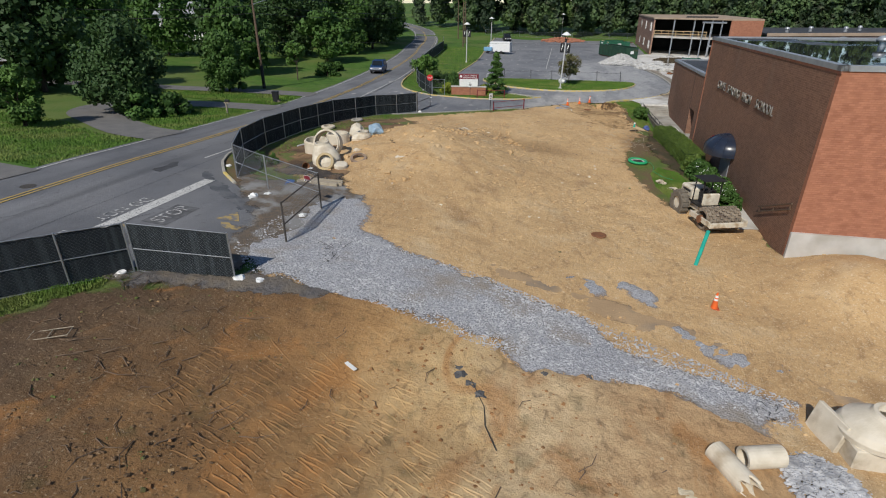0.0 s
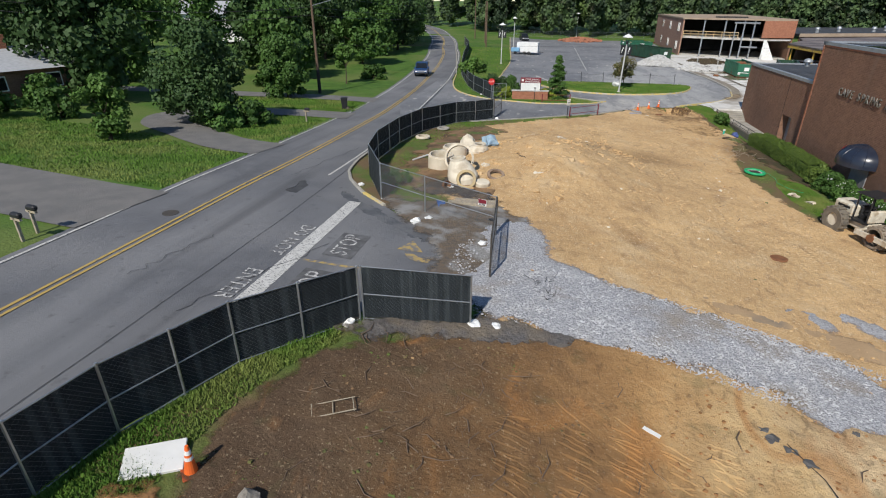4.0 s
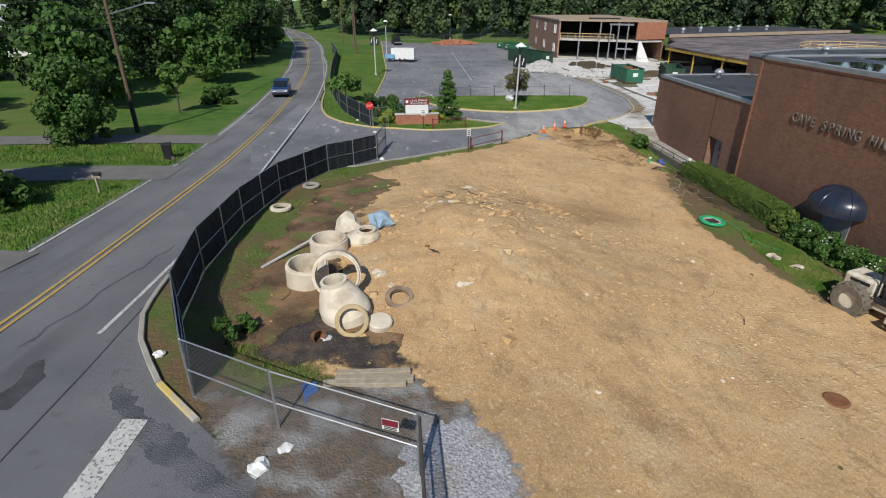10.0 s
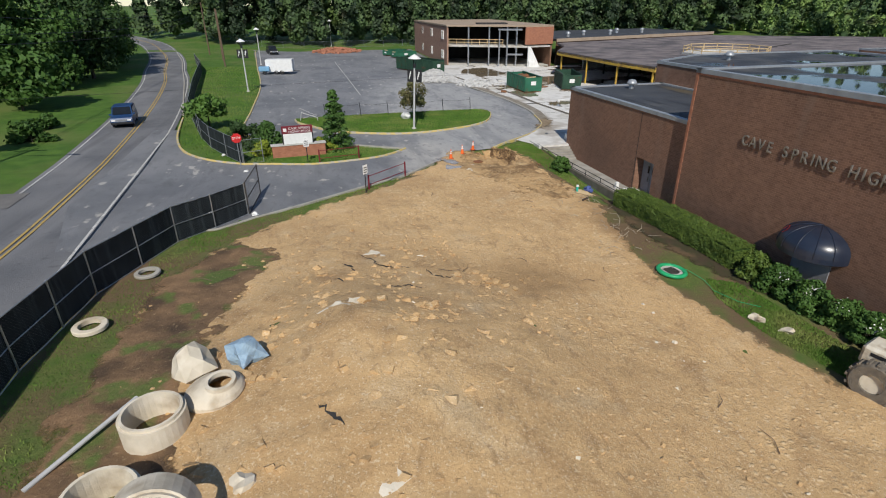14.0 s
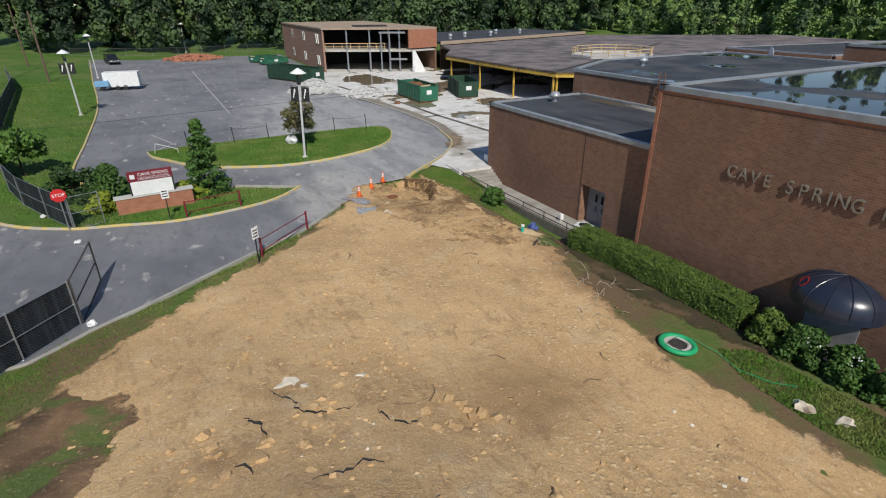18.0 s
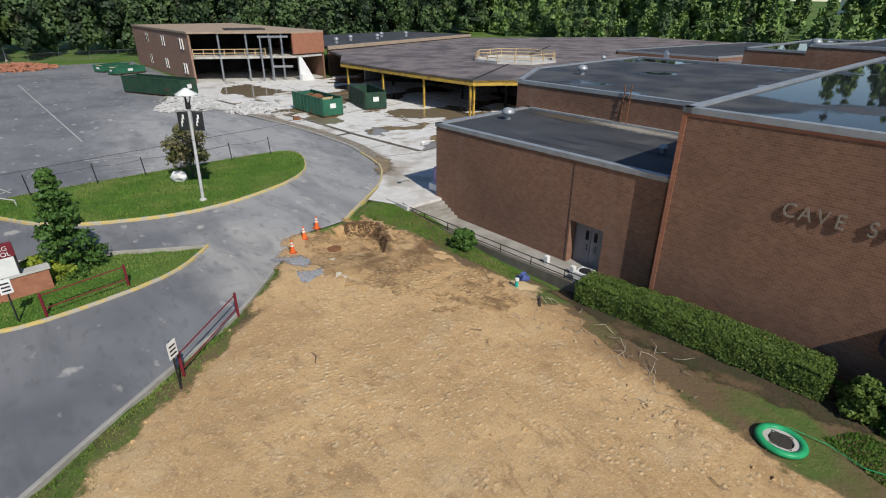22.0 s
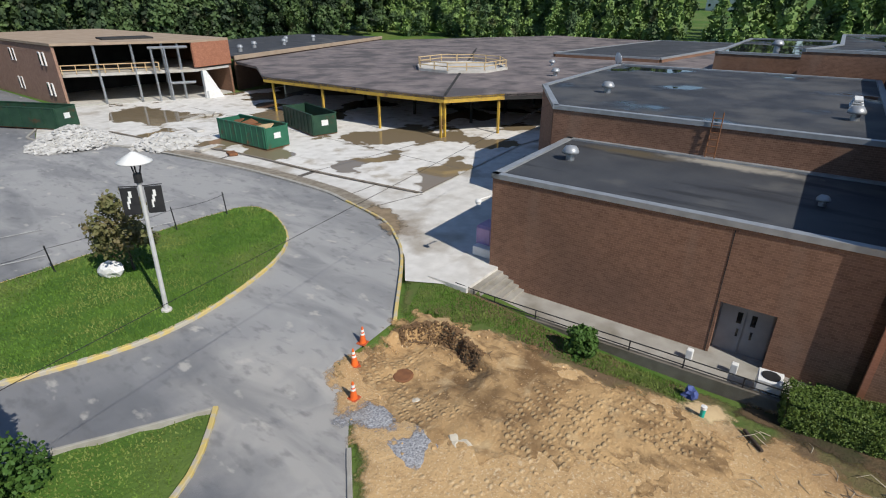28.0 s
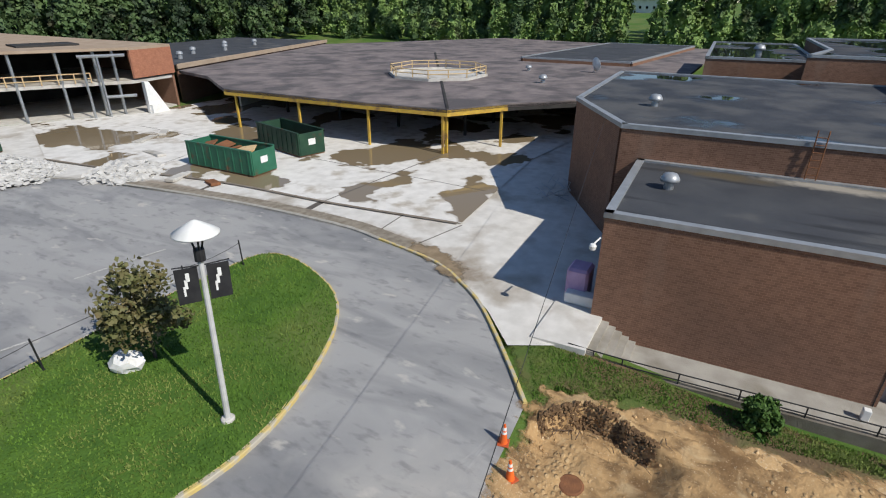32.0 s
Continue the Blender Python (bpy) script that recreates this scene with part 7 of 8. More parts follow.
for i in range(6):
    part("rung", tube((0.01, -0.22, 0.35 + i * 0.35), (0.01, 0.22, 0.35 + i * 0.35), 0.02, None, 6), RUST, ld)
cm = thing("security_camera", SCH @ pose(0.3, 15.35, 4.6), "white security camera on the corner", "camera")
part("arm", tube((0, 0, 0), (-0.9, 0.1, 0.05), 0.035), WHITE, cm)
part("dome", lathe([(0, -0.2), (0.12, -0.15), (0.15, 0), (0.1, 0.08), (0, 0.1)], 14, None, pose(-0.9, 0.1, 0)), WHITE, cm)

# awning over the gym entrance
aw = thing("dome_awning", SCH @ pose(-0.02, -9.8, 2.08), "navy quarter-dome canvas awning with emblem", "awning")
own = bmesh.new()
R, N, M = 1.6, 20, 10
rows = []
for j in range(M + 1):
    e = j / M * math.pi / 2
    rows.append([own.verts.new((-R * 0.95 * math.cos(e) * math.sin(i / N * math.pi), R * math.cos(e) * math.cos(i / N * math.pi), 0.0 + 1.05 * math.sin(e) ** 0.85)) for i in range(N + 1)])
for a, b in zip(rows, rows[1:]):
    for i in range(N):
        own.faces.new((a[i], a[i + 1], b[i + 1], b[i]))
part("canopy", own, AWN, aw, "ribbed navy canvas", smooth=True)
own = bmesh.new()
for i in range(N):
    p = [(-R * 0.95 * math.sin(k / N * math.pi), R * math.cos(k / N * math.pi)) for k in (i, i + 1)]
    own.faces.new([own.verts.new(c) for c in ((*p[0], -0.22), (*p[1], -0.22), (*p[1], 0.0), (*p[0], 0.0))])
part("valance", own, AWN, aw)
for i in range(2, N, 3):
    own = bmesh.new()
    for j in range(M):
        pts = []
        for e in (j / M * math.pi / 2, (j + 1) / M * math.pi / 2):
            pts.append((-R * 0.96 * math.cos(e) * math.sin(i / N * math.pi), R * 1.01 * math.cos(e) * math.cos(i / N * math.pi), 0.0 + 1.06 * math.sin(e) ** 0.85))
        tube(pts[0], pts[1], 0.018, own, 4)
    part("rib", own, AWN, aw)
own = lathe([(0.2 + 0.03 * math.cos(a), 0.012 * math.sin(a)) for a in (0, 1.57, 3.14, 4.71)], 20)
own.transform(Matrix.Translation((-0.93, 0.95, 0.6)) @ Vector((-0.62, 0.62, 0.62)).to_track_quat("Z", "Y").to_matrix().to_4x4())
part("emblem", own, SIGNRED, aw, "plain red ring emblem")
part("entry_door", box(-0.05, 0.0, -0.95, 0.95, -2.3, 0.0), DOORP, aw, "pale entrance doors under the awning")
drape("entry_walk", [(11.0, 36.6), (11.55, 36.6), (12.0, 26.8), (10.9, 26.6), (10.4, 30)], 1.0, CONCRETE, 0.16, "concrete entrance walk", category="pavement")
hr = thing("wall_rail", Matrix.Identity(4), "brown pipe rail on the wall", "handrail")
for z in (0, -0.3):
    part("rail", tube((11.84, 27.4, 0.75 + z), (12.0, 23.6, 2.3 + z), 0.035, None, 6), POLE, hr)
for k in (0.05, 0.5, 0.95):
    p = Vector((11.84, 27.4, 0.75)).lerp(Vector((12.0, 23.6, 2.3)), k)
    part("rail_bracket", tube(p + Vector((0.1, 0, 0)), p + Vector((0, 0, -0.3)), 0.025, None, 6), POLE, hr)


# ---- planting ----
def tree(name, x, y, h, r, material, label, category="tree", trunk=0.16, lumps=26, per=120, size=0.16, base=0.25, shape="round", group=""):
    """Tapered trunk with limbs and a crown of many small leaves in uneven lumps."""
    t = thing(name, pose(x, y, G(x, y)), label, category, group)
    own = tube((0, 0, -0.2), (0.05 * h * rng.uniform(-0.4, 0.4), 0.03 * h, h * 0.55), trunk, None, 8, trunk * 0.45)
    for k in range(6):
        a, z = k * 1.1 + rng.uniform(0, 0.8), h * rng.uniform(base, 0.5)
        tube((0, 0, z), (0.6 * r * math.cos(a), 0.6 * r * math.sin(a), z + h * 0.22), trunk * 0.4, own, 5, trunk * 0.1)
    part("trunk", own, BARK, t)
    cs, rs = [], []
    for k in range(lumps):
        f = rng.random()
        if shape == "cone":
            w = r * (1 - f) ** 0.8 + 0.12
        elif shape == "bush":
            w = r * math.sqrt(max(0.05, 1 - f * f * 0.9))
        else:
            w = r * math.sin(math.pi * (0.18 + 0.74 * f)) ** 0.7
        a, d = rng.uniform(0, 6.283), w * math.sqrt(rng.random()) * 0.85
        cs.append((d * math.cos(a), d * math.sin(a), h * (base + (0.97 - base) * f)))
        rs.append((0.3 * r if shape != "cone" else 0.12 * r + 0.17 * w) * rng.uniform(0.7, 1.3))
    v, f = foliage(cs, rs, per, size, 0.8 if shape != "cone" else 0.45)
    raw("crown", v, f, material, t)
    return t


tree("roadside_tree", -35.6, 33.6, 7.2, 3.6, LEAF_D, "dense dark green roadside tree", lumps=70, per=260, size=0.12, base=0.06)
tree("roadside_tree", -37.3, 25.6, 4.0, 1.7, LEAF_L, "small bright green tree on a lawn", lumps=40, per=150, size=0.1, base=0.1)
tree("roadside_tree", -36.8, 49.2, 6.2, 2.5, LEAF, "rounded green tree beside a driveway", lumps=60, per=220, size=0.12, base=0.06)
tree("roadside_tree", -35.6, 62.5, 4.6, 1.6, LEAF_L, "slender young tree on the lawn", lumps=20, per=90, size=0.16, base=0.45, trunk=0.09)
tree("roadside_tree", -41.5, 84, 8.0, 4.6, LEAF, "broad leafy tree on the lawn", lumps=42, per=130, size=0.24, base=0.16)
tree("roadside_tree", -45, 64, 9.0, 4.2, LEAF, "dense green tree on the lawn", lumps=42, per=130, size=0.24, base=0.1)
tree("roadside_tree", -52, 72, 13.0, 5.5, LEAF_D, "tall dark tree behind the lawn", lumps=48, per=130, size=0.3, base=0.12, trunk=0.3)
for x, y, h, r, m in ((-50, 88, 15, 6.0, LEAF_D), (-46, 100, 14, 6.2, LEAF), (-44, 112, 15, 6.0, LEAF_D), (-47, 126, 15, 6.0, LEAF), (-51, 140, 15, 6.2, LEAF_D), (-64, 92, 15, 6.5, LEAF_D), (-70, 80, 14, 6, LEAF), (-52, 40, 13, 5.6, LEAF_D), (-60, 52, 14, 6, LEAF), (-66, 30, 12, 5, LEAF_D), (-78, 60, 15, 6.5, LEAF_D), (-86, 40, 15, 6.5, LEAF), (-92, 76, 16, 7, LEAF_D), (-58, 110, 15, 6.5, LEAF_D), (-72, 120, 16, 7, LEAF_D)):
    tree("yard_tree", x, y, h, r, m, "large leafy tree in the house yards", lumps=64, per=170, size=0.22, base=0.08, trunk=0.28, group="yard trees")
for x, y, h, r in ((-46.5, 30.6, 2.2, 1.6), (-43, 56, 1.6, 1.8), (-34, 68.2, 1.5, 1.9), (-35, 74, 1.2, 1.2), (-45, 45.5, 1.6, 1.6), (-53, 27, 2.0, 1.6), (-50.5, 24.5, 2.6, 2.0), (-51.0, 29.0, 2.4, 2.2), (-51.5, 34.0, 2.6, 2.0), (-33.5, 32.0, 2.0, 1.9), (-31.8, 34.3, 1.7, 1.6)):
    tree("shrub", x, y, h, r, LEAF, "rounded green garden shrub", "shrub", 0.05, 22, 90, 0.13, 0.1, "bush", "garden shrubs")
tree("conifer", -8.8, 63.0, 5.0, 1.45, LEAF, "small dark conifer with layered branches", "conifer", 0.09, 150, 60, 0.07, 0.06, "cone")
tree("island_bush", -0.25, 73.6, 3.9, 1.75, LEAF_O, "open olive-brown multi-stem bush", "bush", 0.07, 60, 46, 0.085, 0.34)
tree("yellow_tree", -20.6, 72.6, 3.2, 2.2, LEAF_L, "low spreading yellow-green tree", "tree", 0.09, 26, 90, 0.14, 0.5)
for x, y, h, r, m, lab in ((-10.2, 62.6, 1.0, 0.8, LEAF_Y, "yellow-green rounded shrub on grass"), (-14.9, 61.9, 1.1, 0.9, LEAF_Y, "yellow-green rounded shrub on grass"), (-16.6, 65.2, 2.2, 1.7, LEAF_D, "dark green shrub by the sign"), (-14.6, 64.6, 2.0, 1.6, LEAF, "green shrub by the sign"), (-9.4, 62.4, 0.8, 0.6, LEAF_Y, "yellow-green rounded shrub on grass")):
    tree("shrub", x, y, h, r, m, lab, "shrub", 0.05, 22, 110, 0.09, 0.1, "bush")
tree("round_shrub", 7.6, 53.6, 1.1, 0.75, LEAF, "small clipped green shrub on grass", "shrub", 0.04, 26, 160, 0.06, 0.1, "bush")
for x, y in ((9.95, 36.2), (10.15, 34.9), (10.4, 33.5), (10.6, 32.2), (10.75, 30.9), (10.9, 29.8)):
    sh = tree("flowering_shrub", x, y, 1.3, 0.9, HEDGE if y > 35.5 else LEAF, "green wall shrub with a few white flowers", "shrub", 0.04, 40, 190, 0.055, 0.08, "bush", "wall shrubs")
    if y < 35.5:
        v, f = foliage([(0.2 * k - 0.4, 0.15 * k - 0.3, 1.15) for k in range(4)], [0.3] * 4, 9, 0.035)
        raw("flowers", v, f, WHITE, sh, "small white flowers")
hedge = thing("hedge", pose(9.5, 42.5, G(9.5, 42.5)), "long clipped green hedge in front of the brick wall", "hedge")
hd = Vector((1.15, -9.5)).normalized()
hn = Vector((-hd.y, hd.x))
own = bmesh.new()
rows = []
for i in range(42):
    c = Vector((9.0, 46.8)) + hd * (0.15 + i * 0.225)
    ring = []
    for u, h in ((-0.6, 0.08), (-0.68, 0.5), (-0.6, 1.0), (-0.25, 1.06), (0.25, 1.06), (0.6, 1.0), (0.68, 0.5), (0.6, 0.08)):
        q = c + hn * u * (1 + 0.1 * noise.noise(Vector((i * 0.7, u * 5, h * 3))))
        ring.append(own.verts.new((q.x, q.y, G(c.x, c.y) + h + 0.06 * noise.noise(Vector((i * 0.5, u * 4, 1))))))
    if rows:
        for k in range(8):
            own.faces.new((rows[-1][k], rows[-1][(k + 1) % 8], ring[(k + 1) % 8], ring[k]))
    rows.append(ring)
own.faces.new(rows[0])
own.faces.new(rows[-1][::-1])
bmesh.ops.recalc_face_normals(own, faces=own.faces[:])
# Closed core in dark leaf colour, painting the shade between the outer leaves.
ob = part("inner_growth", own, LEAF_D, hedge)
ob.matrix_parent_inverse = hedge.matrix_basis.inverted()
g = np.random.default_rng(77)
V, F = [], []
for k in range(36000):
    f, side = g.random(), g.random()
    c = Vector((9.0, 46.8)) + hd * f * 9.5
    if side < 0.5:
        u, h, nv = g.uniform(-0.74, 0.74), 1.1, Vector((0, 0, 1))
    elif side < 0.95:
        sg = -1 if side < 0.78 else 1
        u, h, nv = 0.72 * sg, g.uniform(0.12, 1.08), Vector((hn.x * sg, hn.y * sg, 0.35))
    else:
        u, h, nv = g.uniform(-0.72, 0.72), g.uniform(0.12, 1.08), Vector((-hd.x, -hd.y, 0.3)) if side < 0.975 else Vector((hd.x, hd.y, 0.3))
        c = Vector((9.0, 46.8)) + hd * (-0.02 if side < 0.975 else 9.52)
    wob = 0.11 * noise.noise(Vector((f * 16, u * 2.4, h * 2))) + abs(g.normal()) * 0.05
    q = c + hn * u
    p = Vector((q.x, q.y, G(c.x, c.y) + h)) + nv * wob
    nv = (nv + Vector(g.normal(size=3)) * 0.55).normalized()
    t1 = nv.orthogonal().normalized()
    t1.rotate(Matrix.Rotation(g.uniform(0, 6.283), 3, nv))
    t2 = nv.cross(t1)
    s1 = g.uniform(0.03, 0.055)
    j = len(V)
    V += [tuple(p - t1 * s1), tuple(p - t2 * s1 * 0.55), tuple(p + t1 * s1), tuple(p + t2 * s1 * 0.55)]
    F.append((j, j + 1, j + 2, j + 3))
ob = raw("foliage", V, F, HEDGE, hedge)
ob.matrix_parent_inverse = hedge.matrix_basis.inverted()
# weeds by the fence corner
for x, y, h, r in ((-16.4, 22.6, 0.9, 0.45), (-16.0, 23.3, 0.7, 0.4)):
    tree("weed_clump", x, y, h, r, LEAF, "leafy weeds by the fence", "weeds", 0.02, 16, 60, 0.045, 0.05, "bush", "weeds")


def tufts(name, poly, n, h, material, label, seed, jitter=0.0, dz=0.0):
    """Blades of grass over a plan outline."""
    g = np.random.default_rng(seed)
    xs, ys = [p[0] for p in poly], [p[1] for p in poly]
    V, F = [], []
    while len(F) < n:
        x, y = g.uniform(min(xs), max(xs)), g.uniform(min(ys), max(ys))
        if not inside(poly, x, y):
            continue
        z, a, s = G(x, y) + dz - 0.01, g.uniform(0, 6.283), h * g.uniform(0.5, 1.4)
        w, lx, ly = 0.022 + 0.1 * s, g.normal() * s * 0.35, g.normal() * s * 0.35
        k = len(V)
        V += [(x - w * math.cos(a), y - w * math.sin(a), z), (x + w * math.cos(a), y + w * math.sin(a), z), (x + lx, y + ly, z + s)]
        F.append((k, k + 1, k + 2))
    return raw(name, V, F, material, None, label, "stuff", "grass")


GBLADE = mat("grass_blades", (0.11, 0.21, 0.028), (0.075, 0.155, 0.02), 0.6, 0.8, c=(0.18, 0.225, 0.055), cscale=0.4)
tufts("island_grass", ISLE[:-1], 26000, 0.1, GBLADE, "bright uneven grass blades on the island", 11, dz=0.2)
tufts("entry_grass", [(-3.4, 61.6), (-5.9, 59.5), (-8.4, 58.8), (-11.2, 58.5), (-16, 59.7), (-18.5, 61), (-17.6, 66), (-12, 65.6), (-8, 64)], 11000, 0.09, GBLADE, "grass on the entrance island", 12)
tufts("wall_grass", [(4.8, 60.4), (8.2, 62.0), (8.3, 59), (8.7, 50), (7.4, 49.5), (6.5, 54), (6.6, 57.6), (5.2, 58.6)], 17000, 0.1, GBLADE, "weedy grass along the retaining wall", 13)
tufts("hedge_grass", [(6.0, 40), (8.3, 43), (9.4, 36.5), (10.2, 29), (7.8, 29.2), (6.6, 32.4), (5.7, 37)], 5000, 0.07, GBLADE, "thin grass in front of the shrubs", 14)
tufts("shrub_grass", [(7.6, 36.6), (8.9, 36.0), (9.4, 33.5), (10.1, 29.4), (8.0, 29.3), (7.0, 32.2), (6.9, 35.0)], 16000, 0.09, GBLADE, "bright grass in front of the wall shrubs", 29, dz=0.03)
tufts("fence_grass", [(-17.8, -3.0), (-17.0, 2.6), (-15.6, 6.4), (-13.9, 9.1), (-13.6, 8.2), (-14.5, 6.6), (-15.0, 4.6), (-15.1, 3.2), (-15.6, -3.0)], 26000, 0.12, GBLADE, "long grass inside the fence", 15)
tufts("corner_grass", [(-19.0, 24.5), (-19.2, 33), (-18.8, 38), (-17.2, 43.4), (-14.6, 46.8), (-15.2, 44), (-16.8, 40), (-16.6, 33), (-16.6, 29.5), (-16.2, 25.5), (-17.0, 24.6)], 9000, 0.09, GBLADE, "patchy grass inside the fence", 16)
tufts("kerb_grass", [(-17.2, 44.6), (-15.6, 45.2), (-13.9, 46.7), (-12.2, 47.9), (-10.3, 49.4), (-7.8, 51.3), (-5.0, 53.4), (-4.8, 52.6), (-7.2, 50.3), (-9.8, 48.1), (-12.2, 45.9), (-14.6, 43.4), (-16, 42)], 9000, 0.09, GBLADE, "grass strip along the site kerb", 27)
tufts("gate_weeds", [(-16.2, 21.0), (-12.4, 20.9), (-11.6, 21.7), (-13.5, 22.4), (-16.2, 22.6)], 3600, 0.12, GBLADE, "sparse weeds at the fence corner", 28)
tufts("lawn_grass", [(-26.8, 28.8), (-30, 29.6), (-34.5, 32.5), (-37, 37.8), (-32, 39.2), (-27.2, 39.8)], 9000, 0.13, GBLADE, "long lawn grass across the road", 17)
tufts("lawn_grass", [(-26.9, 17.6), (-26.8, 25.3), (-31, 25.6), (-37, 28.5), (-50, 30), (-50, 20), (-36, 18.2)], 22000, 0.13, GBLADE, "long lawn grass across the road", 18)
tufts("lawn_grass", [(-27.3, 43.6), (-27.9, 49.6), (-35, 49.2), (-44, 47), (-42, 43.5), (-34, 43.2)], 10000, 0.16, GBLADE, "long rough grass between driveways", 19)
tufts("verge_grass", [(-24.4, 80), (-23.4, 72), (-22, 66), (-19, 62), (-17.8, 66), (-18, 84), (-18.8, 104), (-22, 130), (-33, 128), (-29.5, 108)], 16000, 0.13, GBLADE, "grass bank beside the car park", 20)

# loose clods, twigs and stones on the soil
def scatter(name, poly, n, lo, hi, material, label, seed, dz=0.05, category="stones"):
    g = np.random.default_rng(seed)
    xs, ys = [p[0] for p in poly], [p[1] for p in poly]
    V, F = [], []
    while len(F) < n * 6:
        x, y = g.uniform(min(xs), max(xs)), g.uniform(min(ys), max(ys))
        if not inside(poly, x, y) or noise.noise(Vector((x * 0.25, y * 0.25, seed))) < g.uniform(-0.5, 0.2):
            continue
        s = lo + (hi - lo) * g.random() ** 6
        base = np.linalg.qr(g.normal(size=(3, 3)))[0] * (s, s * g.uniform(0.6, 1), s * g.uniform(0.4, 0.8))
        c = np.array([[-1, -1, -1], [1, -1, -1], [0.8, 1, -1], [-1, 0.7, -1], [-0.7, -1, 1], [1, -0.8, 1], [0.9, 0.8, 1], [-0.8, 1, 1]]) * 0.5
        k = len(V)
        V += (c @ base + (x, y, G(x, y) + dz + s * 0.2)).tolist()
        F += [[k + q for q in f] for f in ((3, 2, 1, 0), (4, 5, 6, 7), (0, 1, 5, 4), (1, 2, 6, 5), (2, 3, 7, 6), (3, 0, 4, 7))]
    return raw(name, V, F, material, None, label, "stuff", category)


scatter("clods", SITE, 9000, 0.02, 0.13, DIRT, "loose tan clods and stones on the clay", 21, 0.08)
scatter("clods", [(-13, 20.8), (-16, 25), (-16.5, 36), (-13, 44), (-4, 44), (0, 36), (0, 24), (-6, 20)], 2600, 0.03, 0.17, DIRT, "clods and small rocks on the heap", 22, 0.08)
scatter("heap_rocks", [(-12.6, 22.5), (-13.6, 27), (-12.6, 33), (-10.5, 39), (-5, 40.5), (-2.5, 36), (-5, 29), (-8, 22)], 1500, 0.05, 0.34, DIRT, "tan rocks and hard lumps on the heap", 27, 0.07)
scatter("chalk_bits", [(-12.6, 22.5), (-13.6, 27), (-12.6, 33), (-10.5, 39), (-3, 40.5), (3, 36), (5, 24), (-6, 21)], 170, 0.03, 0.15, PIPECON, "pale stones lying on the clay", 28, 0.08)
scatter("dark_clods", [(-14, -8), (-14, 2), (-12.6, 8), (-9, 9.8), (-6, 7), (-5, -8)], 5000, 0.02, 0.1, DIRT_DARK, "dark clods in topsoil", 23, 0.14)
scatter("orange_clods", [(-8, 9), (-3, 10.4), (4, 10), (7, 8), (7, -8), (-6, -8)], 3500, 0.02, 0.11, DIRT_RED, "orange clods and stones", 24, 0.13)
scatter("gravel_stones", [(-11.6, 16.2), (-10.4, 18.2), (-8.2, 16.2), (-1.5, 15.2), (6.2, 13.0), (9.3, 11.8), (9.0, 10.4), (5.1, 10.8), (0.6, 10.3), (-4.8, 11.3), (-10, 11.2), (-11.6, 12.6)], 15000, 0.03, 0.085, STONE, "loose grey crushed stone", 25, 0.13)
scatter("pit_clods", [(0.5, 60), (5, 60), (6.4, 57), (6, 54), (1, 55)], 1200, 0.025, 0.11, DIRT, "clods round the dug pit", 26, 0.08)
g = np.random.default_rng(31)
own = bmesh.new()
for k in range(145):
    if k < 100:
        x, y = g.uniform(-13.5, -6.5), g.uniform(-2, 9)
    elif k < 130:
        x, y = g.uniform(-7, 6), g.uniform(0, 10)
    else:
        x, y = g.uniform(-16, 6), g.uniform(24, 50)
    a, ln = g.uniform(0, 6.283), g.uniform(0.25, 1.1)
    z = G(x, y) + 0.16
    mid_pt = (x + ln * 0.5 * math.cos(a), y + ln * 0.5 * math.sin(a), z + g.uniform(0, 0.08))
    tube((x, y, z), mid_pt, 0.018, own, 4, 0.014)
    tube(mid_pt, (x + ln * math.cos(a + 0.3), y + ln * math.sin(a + 0.3), z), 0.014, own, 4, 0.006)
part("twigs", own, POLE, None, "scattered twigs and roots on the soil", "stuff", "twigs")
b = part("white_board", box(-0.35, 0.35, -0.06, 0.06, 0, 0.03), WHITE, None, "short white board on soil", "", "board")
b.matrix_basis = pose(-4.75, 8.2, gz(-4.75, 8.2) + 0.15, 3, 3, -30)

# ---- lamps and poles ----
def lamp_post(x, y, h, label, banners=False):
    t = thing("lamp_post", pose(x, y, G(x, y) + 0.05), label, "lamp post", "lamp posts")
    part("footing", lathe([(0.0, -0.2), (0.22, -0.2), (0.22, 0.08), (0.18, 0.12), (0.0, 0.12)], 16), CONCRETE, t)
    part("pole", tube((0, 0, 0.1), (0, 0, h - 0.9), 0.1, None, 10, 0.075), LAMPP, t)
    part("collar", tube((0, 0, h - 1.2), (0, 0, h - 0.85), 0.15, None, 10), BLACK, t)
    for a in (0.5, 2.6, 4.7):
        part("arm", tube((0.08 * math.cos(a), 0.08 * math.sin(a), h - 0.95), (0.26 * math.cos(a), 0.26 * math.sin(a), h - 0.3), 0.03, None, 6), BLACK, t)
    part("shade", lathe([(0.0, h), (0.08, h - 0.02), (0.62, h - 0.36), (0.62, h - 0.4), (0.3, h - 0.32), (0.0, h - 0.3)], 20), WHITE, t, "pale conical lamp shade", smooth=True)
    if banners:
        for s in (-1, 1):
            part("banner_rod", tube((0, 0, h - 1.35), (s * 0.75, 0.1, h - 1.35), 0.02, None, 5), BLACK, t)
            bn = part("banner", box(min(s * 0.12, s * 0.72), max(s * 0.12, s * 0.72), 0.07, 0.085, h - 2.5, h - 1.4), BLACK, t, "black cloth banner with a pale motif")
            for k in range(3):
                part("motif_bar", box(s * 0.42 - 0.13 + 0.05 * k, s * 0.42 - 0.07 + 0.07 * k, 0.058, 0.068, h - 2.25 + 0.22 * k, h - 1.95 + 0.2 * k), WHITE, bn)
    return t


